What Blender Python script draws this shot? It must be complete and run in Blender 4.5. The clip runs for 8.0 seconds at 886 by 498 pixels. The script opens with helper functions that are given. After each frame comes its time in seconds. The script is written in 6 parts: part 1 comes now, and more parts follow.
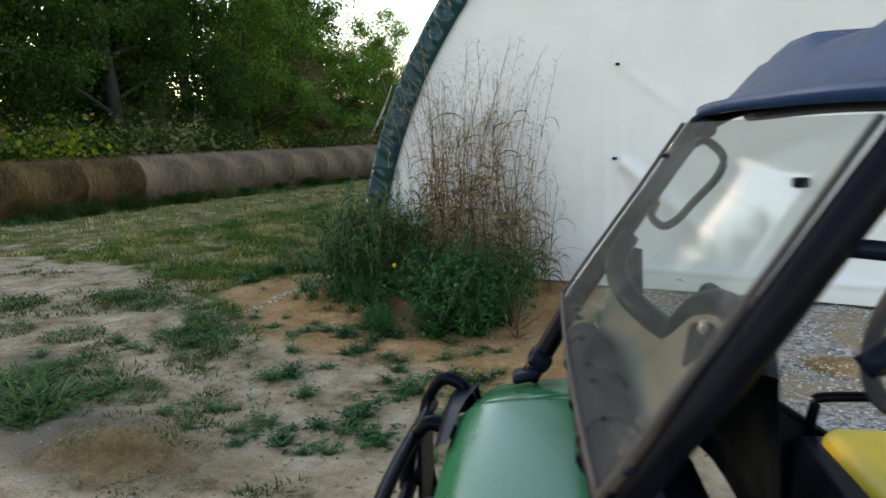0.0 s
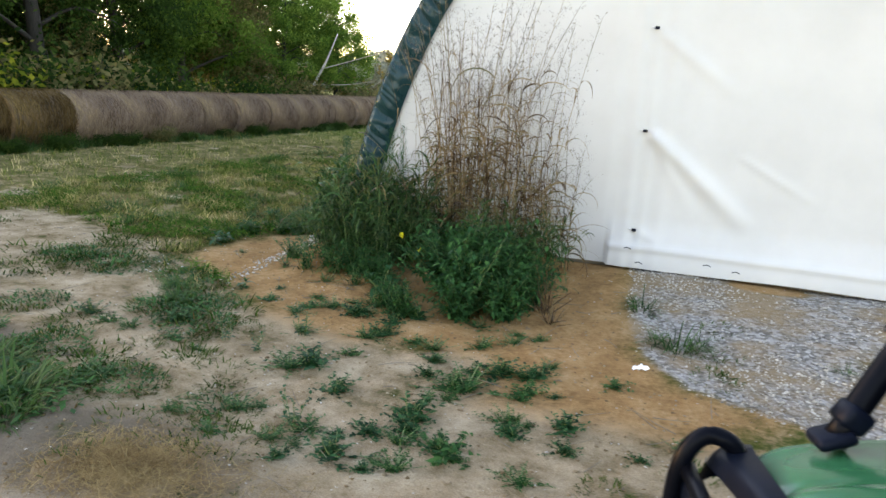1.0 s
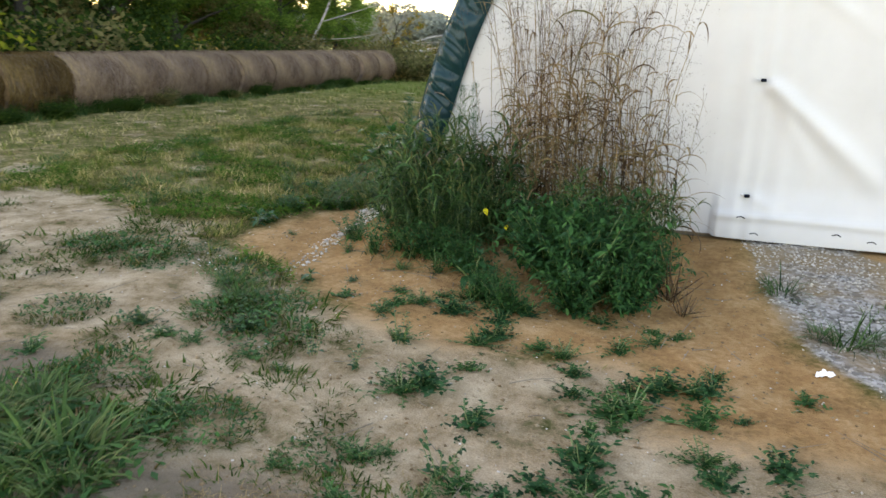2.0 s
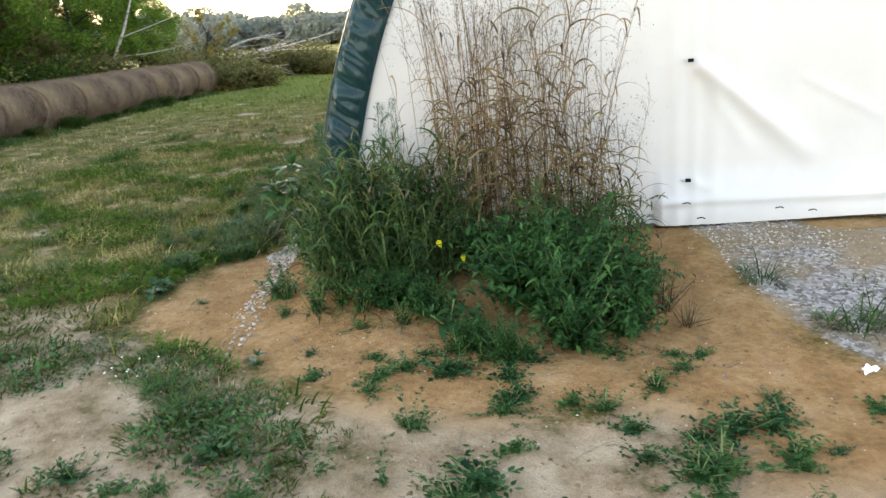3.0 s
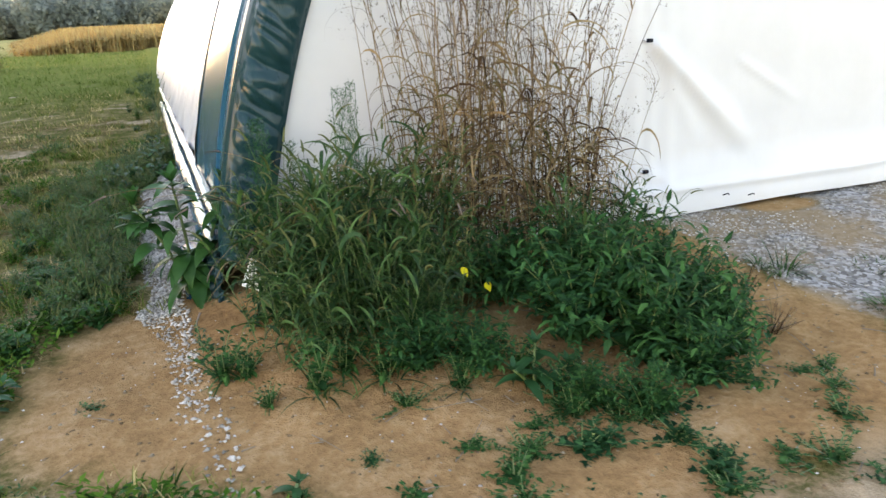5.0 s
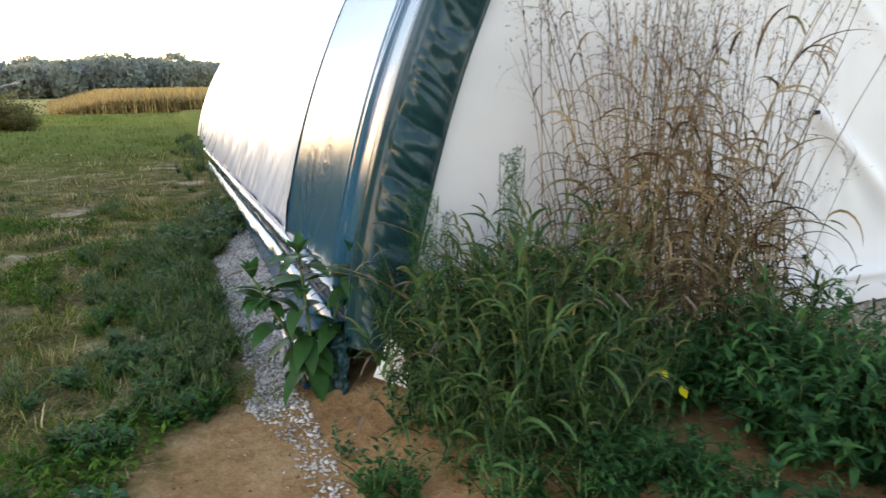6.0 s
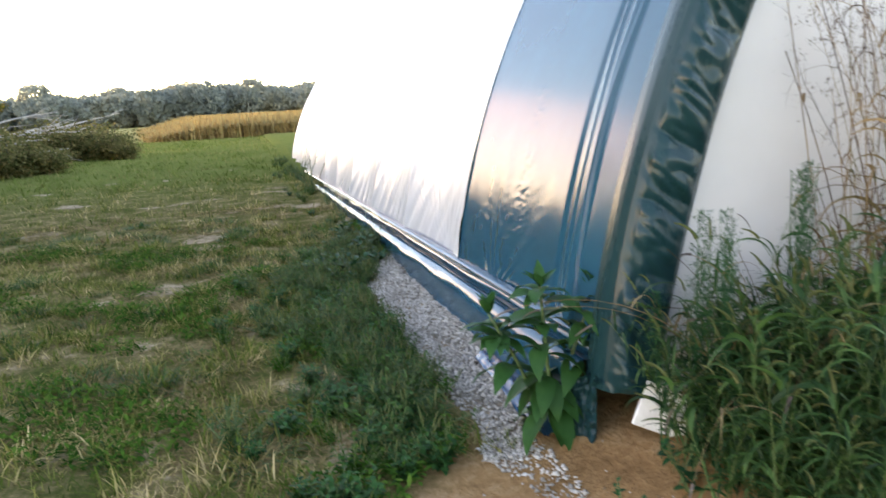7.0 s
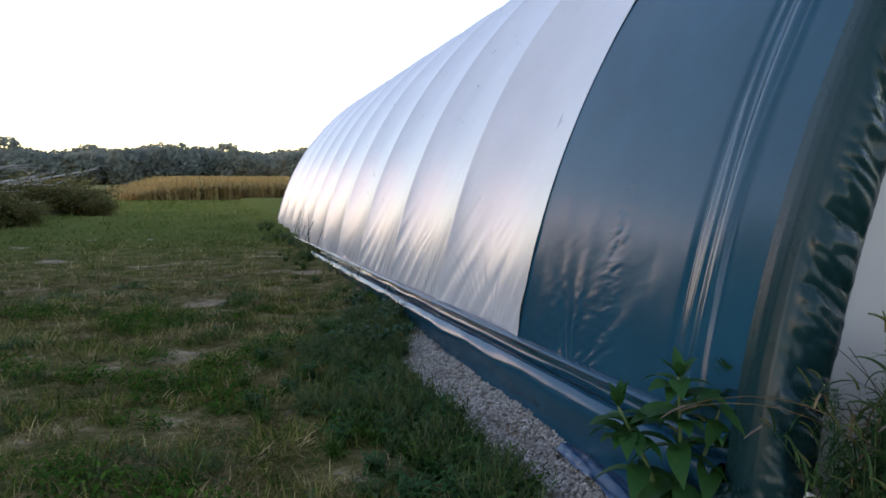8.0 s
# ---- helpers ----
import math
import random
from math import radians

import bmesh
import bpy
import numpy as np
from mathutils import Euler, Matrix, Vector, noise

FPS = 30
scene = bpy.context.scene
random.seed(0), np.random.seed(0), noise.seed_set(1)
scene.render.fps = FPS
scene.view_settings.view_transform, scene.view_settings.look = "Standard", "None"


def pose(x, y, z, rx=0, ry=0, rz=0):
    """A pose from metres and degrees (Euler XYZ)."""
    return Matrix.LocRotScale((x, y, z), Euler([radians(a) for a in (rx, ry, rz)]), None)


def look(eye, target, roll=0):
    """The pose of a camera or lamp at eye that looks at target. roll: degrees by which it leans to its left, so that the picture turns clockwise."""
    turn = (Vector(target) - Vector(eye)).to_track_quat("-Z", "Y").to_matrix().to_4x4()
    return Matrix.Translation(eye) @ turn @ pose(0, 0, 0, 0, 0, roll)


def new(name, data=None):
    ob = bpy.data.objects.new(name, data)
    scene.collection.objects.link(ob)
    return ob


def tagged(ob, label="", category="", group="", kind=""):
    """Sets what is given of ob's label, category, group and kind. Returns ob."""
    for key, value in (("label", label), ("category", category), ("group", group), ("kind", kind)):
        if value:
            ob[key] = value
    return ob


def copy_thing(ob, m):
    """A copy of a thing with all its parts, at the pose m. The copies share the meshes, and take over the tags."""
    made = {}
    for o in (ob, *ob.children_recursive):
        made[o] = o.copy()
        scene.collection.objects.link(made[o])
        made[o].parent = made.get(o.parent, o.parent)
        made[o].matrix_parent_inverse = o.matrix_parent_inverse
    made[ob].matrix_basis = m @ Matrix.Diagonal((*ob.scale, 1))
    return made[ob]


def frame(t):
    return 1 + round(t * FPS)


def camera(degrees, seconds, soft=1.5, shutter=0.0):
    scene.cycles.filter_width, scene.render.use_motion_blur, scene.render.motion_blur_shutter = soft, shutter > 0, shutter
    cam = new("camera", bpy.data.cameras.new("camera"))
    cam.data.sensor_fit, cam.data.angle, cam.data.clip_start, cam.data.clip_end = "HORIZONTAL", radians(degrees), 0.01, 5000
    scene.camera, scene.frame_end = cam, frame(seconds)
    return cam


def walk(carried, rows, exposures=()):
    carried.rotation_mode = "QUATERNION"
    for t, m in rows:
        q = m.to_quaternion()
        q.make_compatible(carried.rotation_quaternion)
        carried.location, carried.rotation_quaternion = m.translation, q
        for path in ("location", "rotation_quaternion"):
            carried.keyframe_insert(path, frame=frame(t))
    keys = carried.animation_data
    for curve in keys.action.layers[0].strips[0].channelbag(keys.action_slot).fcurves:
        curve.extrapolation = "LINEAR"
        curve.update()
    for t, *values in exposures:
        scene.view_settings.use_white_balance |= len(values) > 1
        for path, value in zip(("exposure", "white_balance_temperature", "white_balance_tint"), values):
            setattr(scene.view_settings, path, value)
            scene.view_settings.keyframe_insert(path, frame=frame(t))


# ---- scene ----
cam = camera(63.4, 8.0, shutter=0.25)
PATH = [
    (0, (1.44, -6.884, 1.664), (0.597, -5.1, 1.338), -0.8),
    (0.5, (0.927, -6.743, 1.7), (0.112, -4.963, 1.289), -1.5),
    (1, (0.443, -6.593, 1.64), (-0.188, -4.746, 1.205), 3.3),
    (1.5, (-0.035, -6.339, 1.605), (-0.677, -4.512, 1.108), 2.1),
    (1.7, (-0.222, -6.196, 1.598), (-0.89, -4.386, 1.074), 2.8),
    (2.8, (-1.278, -5.586, 1.638), (-1.489, -3.698, 1.012), -3.8),
    (3, (-1.429, -5.466, 1.745), (-1.592, -3.563, 1.153), -4.3),
    (3.5, (-1.832, -5.07, 1.616), (-1.746, -3.195, 0.925), -6.6),
    (4, (-2.231, -4.816, 1.665), (-1.971, -2.947, 1.002), -4.4),
    (4.2, (-2.375, -4.67, 1.615), (-2.002, -2.802, 1.006), -4.8),
    (5.3, (-3.279, -3.839, 1.617), (-2.54, -2.09, 0.99), -2.2),
    (5.5, (-3.32, -3.68, 1.611), (-2.585, -1.91, 1.041), -3.6),
    (6, (-3.618, -3.291, 1.571), (-2.935, -1.466, 1.123), -0.7),
    (6.5, (-3.942, -2.967, 1.556), (-3.255, -1.164, 1.03), -2.9),
    (7, (-4.292, -2.704, 1.593), (-3.784, -0.812, 1.192), -3.0),
    (7.5, (-4.533, -2.339, 1.583), (-4.055, -0.423, 1.263), -2.6),
    (8, (-4.823, -2.164, 1.548), (-4.208, -0.272, 1.348), 0.2),
]
EXPOSURES = [(0.0, 3.68, 10600, 26), (0.5, 4.2, 11000, 28), (1.0, 4.25, 11500, 30), (1.5, 4.2, 12300, 32), (3.0, 4.5, 12400, 31), (4.0, 4.5, 12100, 31), (5.5, 4.25, 11300, 32), (6.0, 4.05, 11100, 32), (6.5, 4.18, 11100, 32), (7.0, 4.28, 10800, 33), (7.5, 3.62, 10000, 31), (8.0, 2.97, 9100, 33)]
walk(cam, [(t, look(e, g, r)) for t, e, g, r in PATH], EXPOSURES)

# ---- sky and sun: clear evening, the sun just gone down to the west (-x) ----
world = bpy.data.worlds.new("evening_sky")
scene.world = world
world.use_nodes = True
wn = world.node_tree
sky = wn.nodes.new("ShaderNodeTexSky")
sky.sky_type = "NISHITA"
sky.sun_disc = False
sky.sun_elevation = radians(5.0)
sky.sun_rotation = radians(-75.0)
sky.air_density, sky.dust_density, sky.ozone_density = 0.8, 0.5, 2.2
wn.links.new(sky.outputs[0], wn.nodes["Background"].inputs[0])
wn.nodes["Background"].inputs[1].default_value = 0.15
sun_data = bpy.data.lights.new("sun", "SUN")
sun_data.energy, sun_data.angle, sun_data.color = 0.025, radians(23), (1.0, 0.50, 0.30)
sun = new("sun", sun_data)
sun.matrix_world = look((-12.5, 30, 2.4), (0, 0, 0))

# ---- materials ----


def nodes_of(name):
    m = bpy.data.materials.new(name)
    m.use_nodes = True
    return m, m.node_tree, m.node_tree.nodes["Principled BSDF"]


def ramp_of(nt, fac, stops):
    r = nt.nodes.new("ShaderNodeValToRGB")
    el = r.color_ramp.elements
    while len(el) < len(stops):
        el.new(0.5)
    for e, (p, c) in zip(el, stops):
        e.position, e.color = p, (*c, 1)
    nt.links.new(fac, r.inputs[0])
    return r.outputs[0]


def noise_of(nt, scale, detail=4, rough=0.6, coord="Object", stretch=None):
    tc = nt.nodes.new("ShaderNodeTexCoord")
    n = nt.nodes.new("ShaderNodeTexNoise")
    n.inputs["Scale"].default_value, n.inputs["Detail"].default_value, n.inputs["Roughness"].default_value = scale, detail, rough
    src = tc.outputs[coord]
    if stretch:
        mp = nt.nodes.new("ShaderNodeMapping")
        mp.inputs["Scale"].default_value = stretch
        nt.links.new(src, mp.inputs[0])
        src = mp.outputs[0]
    nt.links.new(src, n.inputs["Vector"])
    return n.outputs[0]


def mix_of(nt, fac, a, b, how="MIX"):
    m = nt.nodes.new("ShaderNodeMix")
    m.data_type, m.blend_type = "RGBA", how
    for sock, v in ((m.inputs[0], fac), (m.inputs[6], a), (m.inputs[7], b)):
        if isinstance(v, (int, float)):
            sock.default_value = v
        elif isinstance(v, tuple):
            sock.default_value = (*v, 1)
        else:
            nt.links.new(v, sock)
    return m.outputs[2]


def math_of(nt, op, a, b=0.0, c=0.0):
    m = nt.nodes.new("ShaderNodeMath")
    m.operation = op
    for sock, v in zip(m.inputs, (a, b, c)):
        if isinstance(v, (int, float)):
            sock.default_value = v
        else:
            nt.links.new(v, sock)
    return m.outputs[0]


def bump_of(nt, bsdf, height, strength, distance=0.01):
    b = nt.nodes.new("ShaderNodeBump")
    b.inputs["Strength"].default_value, b.inputs["Distance"].default_value = strength, distance
    nt.links.new(height, b.inputs["Height"])
    nt.links.new(b.outputs[0], bsdf.inputs["Normal"])


def surface(name, dark, light, scale=6.0, fine=60.0, rough=0.6, bump=0.2, metal=0.0, coat=0.0, stretch=None, depth=0.004, spec=0.5):
    """A plain surface with stains at one scale and grain at another."""
    m, nt, b = nodes_of(name)
    big, small = noise_of(nt, scale, 5, 0.65, stretch=stretch), noise_of(nt, fine, 3, 0.6, stretch=stretch)
    both = math_of(nt, "ADD", math_of(nt, "MULTIPLY", big, 0.7), math_of(nt, "MULTIPLY", small, 0.3))
    nt.links.new(ramp_of(nt, both, [(0.32, dark), (0.68, light)]), b.inputs["Base Color"])
    nt.links.new(math_of(nt, "MULTIPLY_ADD", big, 0.25, rough - 0.12), b.inputs["Roughness"])
    b.inputs["Metallic"].default_value, b.inputs["Coat Weight"].default_value = metal, coat
    b.inputs["Specular IOR Level"].default_value = spec
    if bump:
        bump_of(nt, b, small, bump, depth)
    return m


def foliage(name, stops, through_light=0.35, rough=0.55, patch=0.4, patch_scale=3.0, tone=0.82, gloss=0.0):
    """Leaves: a colour for each leaf, patches of colour from place to place, and some light through them."""
    m, nt, b = nodes_of(name)
    geo = nt.nodes.new("ShaderNodeNewGeometry")
    spread = nt.nodes.new("ShaderNodeMapRange")
    spread.inputs[1].default_value, spread.inputs[2].default_value = 0.34, 0.66
    nt.links.new(noise_of(nt, patch_scale, 4), spread.inputs[0])
    spots = spread.outputs[0]
    fac = math_of(nt, "ADD", math_of(nt, "MULTIPLY", geo.outputs["Random Per Island"], 1 - patch), math_of(nt, "MULTIPLY", spots, patch))
    col = ramp_of(nt, fac, [(p, tuple(v * tone for v in c)) for p, c in stops])
    nt.links.new(col, b.inputs["Base Color"])
    b.inputs["Roughness"].default_value = rough
    b.inputs["Specular IOR Level"].default_value = gloss
    tr = nt.nodes.new("ShaderNodeBsdfTranslucent")
    nt.links.new(col, tr.inputs[0])
    mx = nt.nodes.new("ShaderNodeMixShader")
    mx.inputs[0].default_value = through_light
    out = nt.nodes["Material Output"]
    nt.links.new(b.outputs[0], mx.inputs[1])
    nt.links.new(tr.outputs[0], mx.inputs[2])
    nt.links.new(mx.outputs[0], out.inputs[0])
    return m


def ground_material():
    m, nt, b = nodes_of("ground_soil")
    at = nt.nodes.new("ShaderNodeAttribute")
    at.attribute_name = "soil"
    sep = nt.nodes.new("ShaderNodeSeparateColor")
    nt.links.new(at.outputs["Color"], sep.inputs[0])
    at2 = nt.nodes.new("ShaderNodeAttribute")
    at2.attribute_name = "field"
    at3 = nt.nodes.new("ShaderNodeAttribute")
    at3.attribute_name = "lush"
    n_big, n_mid, n_fine = noise_of(nt, 0.35, 5), noise_of(nt, 2.6, 6, 0.7), noise_of(nt, 24.0, 5, 0.7)
    n_grain = noise_of(nt, 160.0, 3, 0.7)

    def mask(value, soft=0.14, spread=0.7):
        v = math_of(nt, "ADD", value, math_of(nt, "MULTIPLY", math_of(nt, "SUBTRACT", n_mid, 0.5), spread))
        v = math_of(nt, "ADD", v, math_of(nt, "MULTIPLY", math_of(nt, "SUBTRACT", n_fine, 0.5), 0.35))
        mr = nt.nodes.new("ShaderNodeMapRange")
        mr.interpolation_type = "SMOOTHSTEP"
        mr.inputs[1].default_value, mr.inputs[2].default_value = 0.5 - soft, 0.5 + soft
        nt.links.new(v, mr.inputs[0])
        return mr.outputs[0]

    lawn = ramp_of(nt, math_of(nt, "ADD", math_of(nt, "MULTIPLY", n_mid, 0.6), math_of(nt, "MULTIPLY", n_fine, 0.4)),
                   [(0.30, (0.016, 0.026, 0.007)), (0.42, (0.050, 0.062, 0.019)), (0.50, (0.135, 0.105, 0.046)), (0.59, (0.26, 0.175, 0.095)), (0.70, (0.36, 0.26, 0.17))])
    lawn = mix_of(nt, math_of(nt, "MULTIPLY", n_big, 0.3), lawn, (0.070, 0.092, 0.020))
    lawn = mix_of(nt, at3.outputs["Fac"], lawn, (0.105, 0.135, 0.035))
    meadow = ramp_of(nt, math_of(nt, "ADD", math_of(nt, "MULTIPLY", n_big, 0.6), math_of(nt, "MULTIPLY", n_mid, 0.4)),
                     [(0.35, (0.16, 0.145, 0.05)), (0.65, (0.34, 0.28, 0.13))])
    lawn = mix_of(nt, at2.outputs["Fac"], lawn, meadow)
    sand = ramp_of(nt, math_of(nt, "ADD", math_of(nt, "MULTIPLY", n_mid, 0.65), math_of(nt, "MULTIPLY", n_grain, 0.35)),
                   [(0.30, (0.085, 0.056, 0.032)), (0.46, (0.215, 0.148, 0.090)), (0.62, (0.40, 0.305, 0.210))])
    clay = ramp_of(nt, math_of(nt, "ADD", math_of(nt, "MULTIPLY", n_mid, 0.6), math_of(nt, "MULTIPLY", n_fine, 0.4)),
                   [(0.28, (0.135, 0.066, 0.028)), (0.50, (0.285, 0.150, 0.068)), (0.70, (0.42, 0.255, 0.138))])
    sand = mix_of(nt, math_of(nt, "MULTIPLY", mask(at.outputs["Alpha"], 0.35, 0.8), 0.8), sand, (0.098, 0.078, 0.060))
    vor = nt.nodes.new("ShaderNodeTexVoronoi")
    vor.inputs["Scale"].default_value = 38.0
    tc = nt.nodes.new("ShaderNodeTexCoord")
    nt.links.new(tc.outputs["Object"], vor.inputs["Vector"])
    sv = nt.nodes.new("ShaderNodeSeparateColor")
    nt.links.new(vor.outputs["Color"], sv.inputs[0])
    gravel = ramp_of(nt, sv.outputs[0], [(0.0, (0.10, 0.09, 0.08)), (0.5, (0.22, 0.205, 0.19)), (1.0, (0.38, 0.36, 0.34))])
    stain = nt.nodes.new("ShaderNodeMapRange")
    stain.inputs[1].default_value, stain.inputs[2].default_value, stain.inputs[4].default_value = 0.46, 0.62, 0.85
    nt.links.new(noise_of(nt, 1.3, 5, 0.65), stain.inputs[0])
    gravel = mix_of(nt, stain.outputs[0], gravel, (0.25, 0.165, 0.095))
    m_sand, m_clay, m_grav = mask(sep.outputs[0], 0.12, 1.0), mask(sep.outputs[1], 0.34, 0.9), mask(sep.outputs[2], 0.16, 0.6)
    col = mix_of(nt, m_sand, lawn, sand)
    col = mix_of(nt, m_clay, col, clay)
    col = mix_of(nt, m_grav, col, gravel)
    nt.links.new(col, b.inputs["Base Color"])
    b.inputs["Roughness"].default_value = 0.92
    b.inputs["Specular IOR Level"].default_value = 0.0
    h = math_of(nt, "ADD", math_of(nt, "MULTIPLY", n_mid, 1.2), math_of(nt, "ADD", math_of(nt, "MULTIPLY", n_fine, 0.5), math_of(nt, "MULTIPLY", n_grain, 0.12)))
    bump_of(nt, b, h, 0.9, 0.045)
    return m


def film_material(name, dark, light, rough, wrinkle, spec=0.5, vary=0.14):
    """Stretched plastic film."""
    m, nt, b = nodes_of(name)
    big, mid = noise_of(nt, 1.3, 4), noise_of(nt, 9.0, 4, stretch=(1, 1, 0.35))
    nt.links.new(ramp_of(nt, big, [(0.3, dark), (0.7, light)]), b.inputs["Base Color"])
    nt.links.new(math_of(nt, "MULTIPLY_ADD", mid, vary, rough - vary / 2), b.inputs["Roughness"])
    b.inputs["Specular IOR Level"].default_value = spec
    bump_of(nt, b, mid, wrinkle, 0.012)
    return m


def glass_material(name, tint, haze):
    """A thin scratched clear sheet with dust on it."""
    m, nt, b = nodes_of(name)
    tr = nt.nodes.new("ShaderNodeBsdfTransparent")
    tr.inputs[0].default_value = (*tint, 1)
    dust = noise_of(nt, 7.0, 6, 0.7)
    b.inputs["Base Color"].default_value = (0.38, 0.50, 0.52, 1)
    b.inputs["Roughness"].default_value = 0.8
    b.inputs["Specular IOR Level"].default_value = 0.1
    mx = nt.nodes.new("ShaderNodeMixShader")
    nt.links.new(math_of(nt, "MULTIPLY", dust, haze), mx.inputs[0])
    nt.links.new(tr.outputs[0], mx.inputs[1])
    nt.links.new(b.outputs[0], mx.inputs[2])
    gl = nt.nodes.new("ShaderNodeBsdfGlossy")
    gl.inputs["Roughness"].default_value = 0.06
    fr = nt.nodes.new("ShaderNodeFresnel")
    fr.inputs[0].default_value = 1.45
    m2 = nt.nodes.new("ShaderNodeMixShader")
    nt.links.new(math_of(nt, "MULTIPLY", fr.outputs[0], 0.16), m2.inputs[0])
    nt.links.new(mx.outputs[0], m2.inputs[1])
    nt.links.new(gl.outputs[0], m2.inputs[2])
    nt.links.new(m2.outputs[0], nt.nodes["Material Output"].inputs[0])
    return m


M_GROUND = ground_material()
M_WHITE = film_material("white_woven_fabric", (0.425, 0.415, 0.405), (0.48, 0.47, 0.46), 0.55, 0.08, 0.3)
M_COVER = film_material("white_cover_film", (0.47, 0.47, 0.47), (0.53, 0.53, 0.53), 0.28, 0.006, 0.6, 0.03)
M_DARK = film_material("dark_green_film", (0.0002, 0.049, 0.078), (0.0004, 0.067, 0.106), 0.19, 0.03, 0.24, 0.08)
M_WRAP = film_material("crinkled_green_wrap", (0.002, 0.024, 0.027), (0.004, 0.034, 0.037), 0.28, 0.12, 0.2)
M_BLUE = film_material("blue_film_hem", (0.003, 0.042, 0.085), (0.006, 0.060, 0.115), 0.25, 0.5, 0.35)
M_BOARD = surface("white_painted_board", (0.60, 0.58, 0.54), (0.80, 0.79, 0.76), 8, 70, 0.6, 0.1)
M_WOOD = surface("grey_weathered_wood", (0.07, 0.05, 0.035), (0.19, 0.15, 0.11), 5, 50, 0.8, 0.4, stretch=(0.2, 1, 1))
M_STEEL = surface("galvanised_steel", (0.35, 0.36, 0.37), (0.60, 0.61, 0.62), 12, 90, 0.4, 0.05, metal=0.9)
M_BLACK = surface("black_plastic", (0.002, 0.004, 0.008), (0.005, 0.008, 0.016), 9, 140, 0.36, 0.08, spec=0.06)
M_TUBE = surface("black_powder_coated_tube", (0.001, 0.0016, 0.003), (0.003, 0.004, 0.007), 14, 200, 0.32, 0.04, spec=0.05)
M_ROOF = surface("blue_black_roof_plastic", (0.002, 0.014, 0.046), (0.004, 0.022, 0.066), 7, 120, 0.30, 0.08, spec=0.07)
M_RUBBER = surface("black_rubber", (0.012, 0.012, 0.012), (0.035, 0.032, 0.03), 10, 120, 0.85, 0.3)
M_GREEN = surface("green_painted_hood", (0.001, 0.085, 0.038), (0.002, 0.110, 0.050), 3, 40, 0.20, 0.02, spec=0.25)
M_YELLOW = surface("yellow_vinyl", (0.62, 0.44, 0.03), (0.74, 0.54, 0.05), 6, 90, 0.5, 0.1)
M_ROLL = surface("grey_purple_canvas_roll", (0.004, 0.006, 0.012), (0.013, 0.015, 0.026), 9, 120, 0.8, 0.3, spec=0.05)
M_DASH = surface("dusty_grey_dash", (0.085, 0.088, 0.078), (0.145, 0.148, 0.130), 5, 60, 0.7, 0.15, spec=0.15)
M_SHEET = glass_material("scratched_clear_sheet", (0.84, 0.86, 0.84), 0.05)
M_STONE = foliage("limestone_chips", [(0.1, (0.20, 0.172, 0.14)), (0.4, (0.38, 0.335, 0.285)), (0.85, (0.61, 0.55, 0.48))], 0.0, 0.85)
M_CLOD = foliage("dirt_clods", [(0.1, (0.12, 0.075, 0.042)), (0.5, (0.22, 0.14, 0.08)), (0.9, (0.33, 0.25, 0.17))], 0.0, 0.95)
M_TUFT = foliage("sand_grass", [(0.15, (0.013, 0.044, 0.010)), (0.45, (0.032, 0.084, 0.018)), (0.72, (0.075, 0.115, 0.032)), (0.93, (0.20, 0.15, 0.07))], 0.35)
M_LONG = foliage("long_grass", [(0.15, (0.010, 0.046, 0.011)), (0.55, (0.030, 0.095, 0.022)), (0.9, (0.095, 0.150, 0.045))], 0.35, gloss=0.15, tone=1.0)
M_LAWN = foliage("lawn_grass", [(0.12, (0.010, 0.034, 0.006)), (0.36, (0.050, 0.092, 0.015)), (0.60, (0.180, 0.155, 0.048)), (0.84, (0.48, 0.34, 0.175))], 0.35, 0.55, 0.5, 1.3, 1.28)
M_LAWNFAR = foliage("far_lawn_grass", [(0.2, (0.046, 0.080, 0.017)), (0.55, (0.092, 0.125, 0.030)), (0.85, (0.19, 0.17, 0.070))], 0.35, 0.55, 0.6, 0.35, 1.3)
M_WEED = foliage("green_weed_leaf", [(0.15, (0.006, 0.044, 0.014)), (0.5, (0.015, 0.098, 0.028)), (0.85, (0.045, 0.165, 0.045))], 0.3, 0.5, gloss=0.06)
M_CLOVER = foliage("lawn_clover_leaf", [(0.15, (0.010, 0.050, 0.008)), (0.5, (0.030, 0.115, 0.018)), (0.85, (0.090, 0.185, 0.032))], 0.3, 0.6)
M_BUSH = foliage("dark_bushy_weed_leaf", [(0.15, (0.004, 0.038, 0.015)), (0.5, (0.010, 0.088, 0.031)), (0.85, (0.032, 0.150, 0.050))], 0.3, 0.48, gloss=0.08)
M_FOX = foliage("foxtail_leaf", [(0.15, (0.005, 0.028, 0.008)), (0.5, (0.016, 0.070, 0.019)), (0.85, (0.072, 0.170, 0.050))], 0.3, 0.45, gloss=0.14)
M_HEAD = foliage("foxtail_head", [(0.2, (0.060, 0.090, 0.032)), (0.8, (0.165, 0.175, 0.075))], 0.3, 0.8)
M_DRY = foliage("dry_grass_leaf", [(0.12, (0.034, 0.020, 0.012)), (0.34, (0.120, 0.070, 0.040)), (0.62, (0.36, 0.240, 0.132)), (0.80, (0.15, 0.125, 0.055)), (0.94, (0.056, 0.078, 0.026))], 0.3, 0.7)
M_SEED = foliage("dry_seed_head", [(0.2, (0.075, 0.055, 0.048)), (0.8, (0.22, 0.17, 0.14))], 0.2, 0.85)
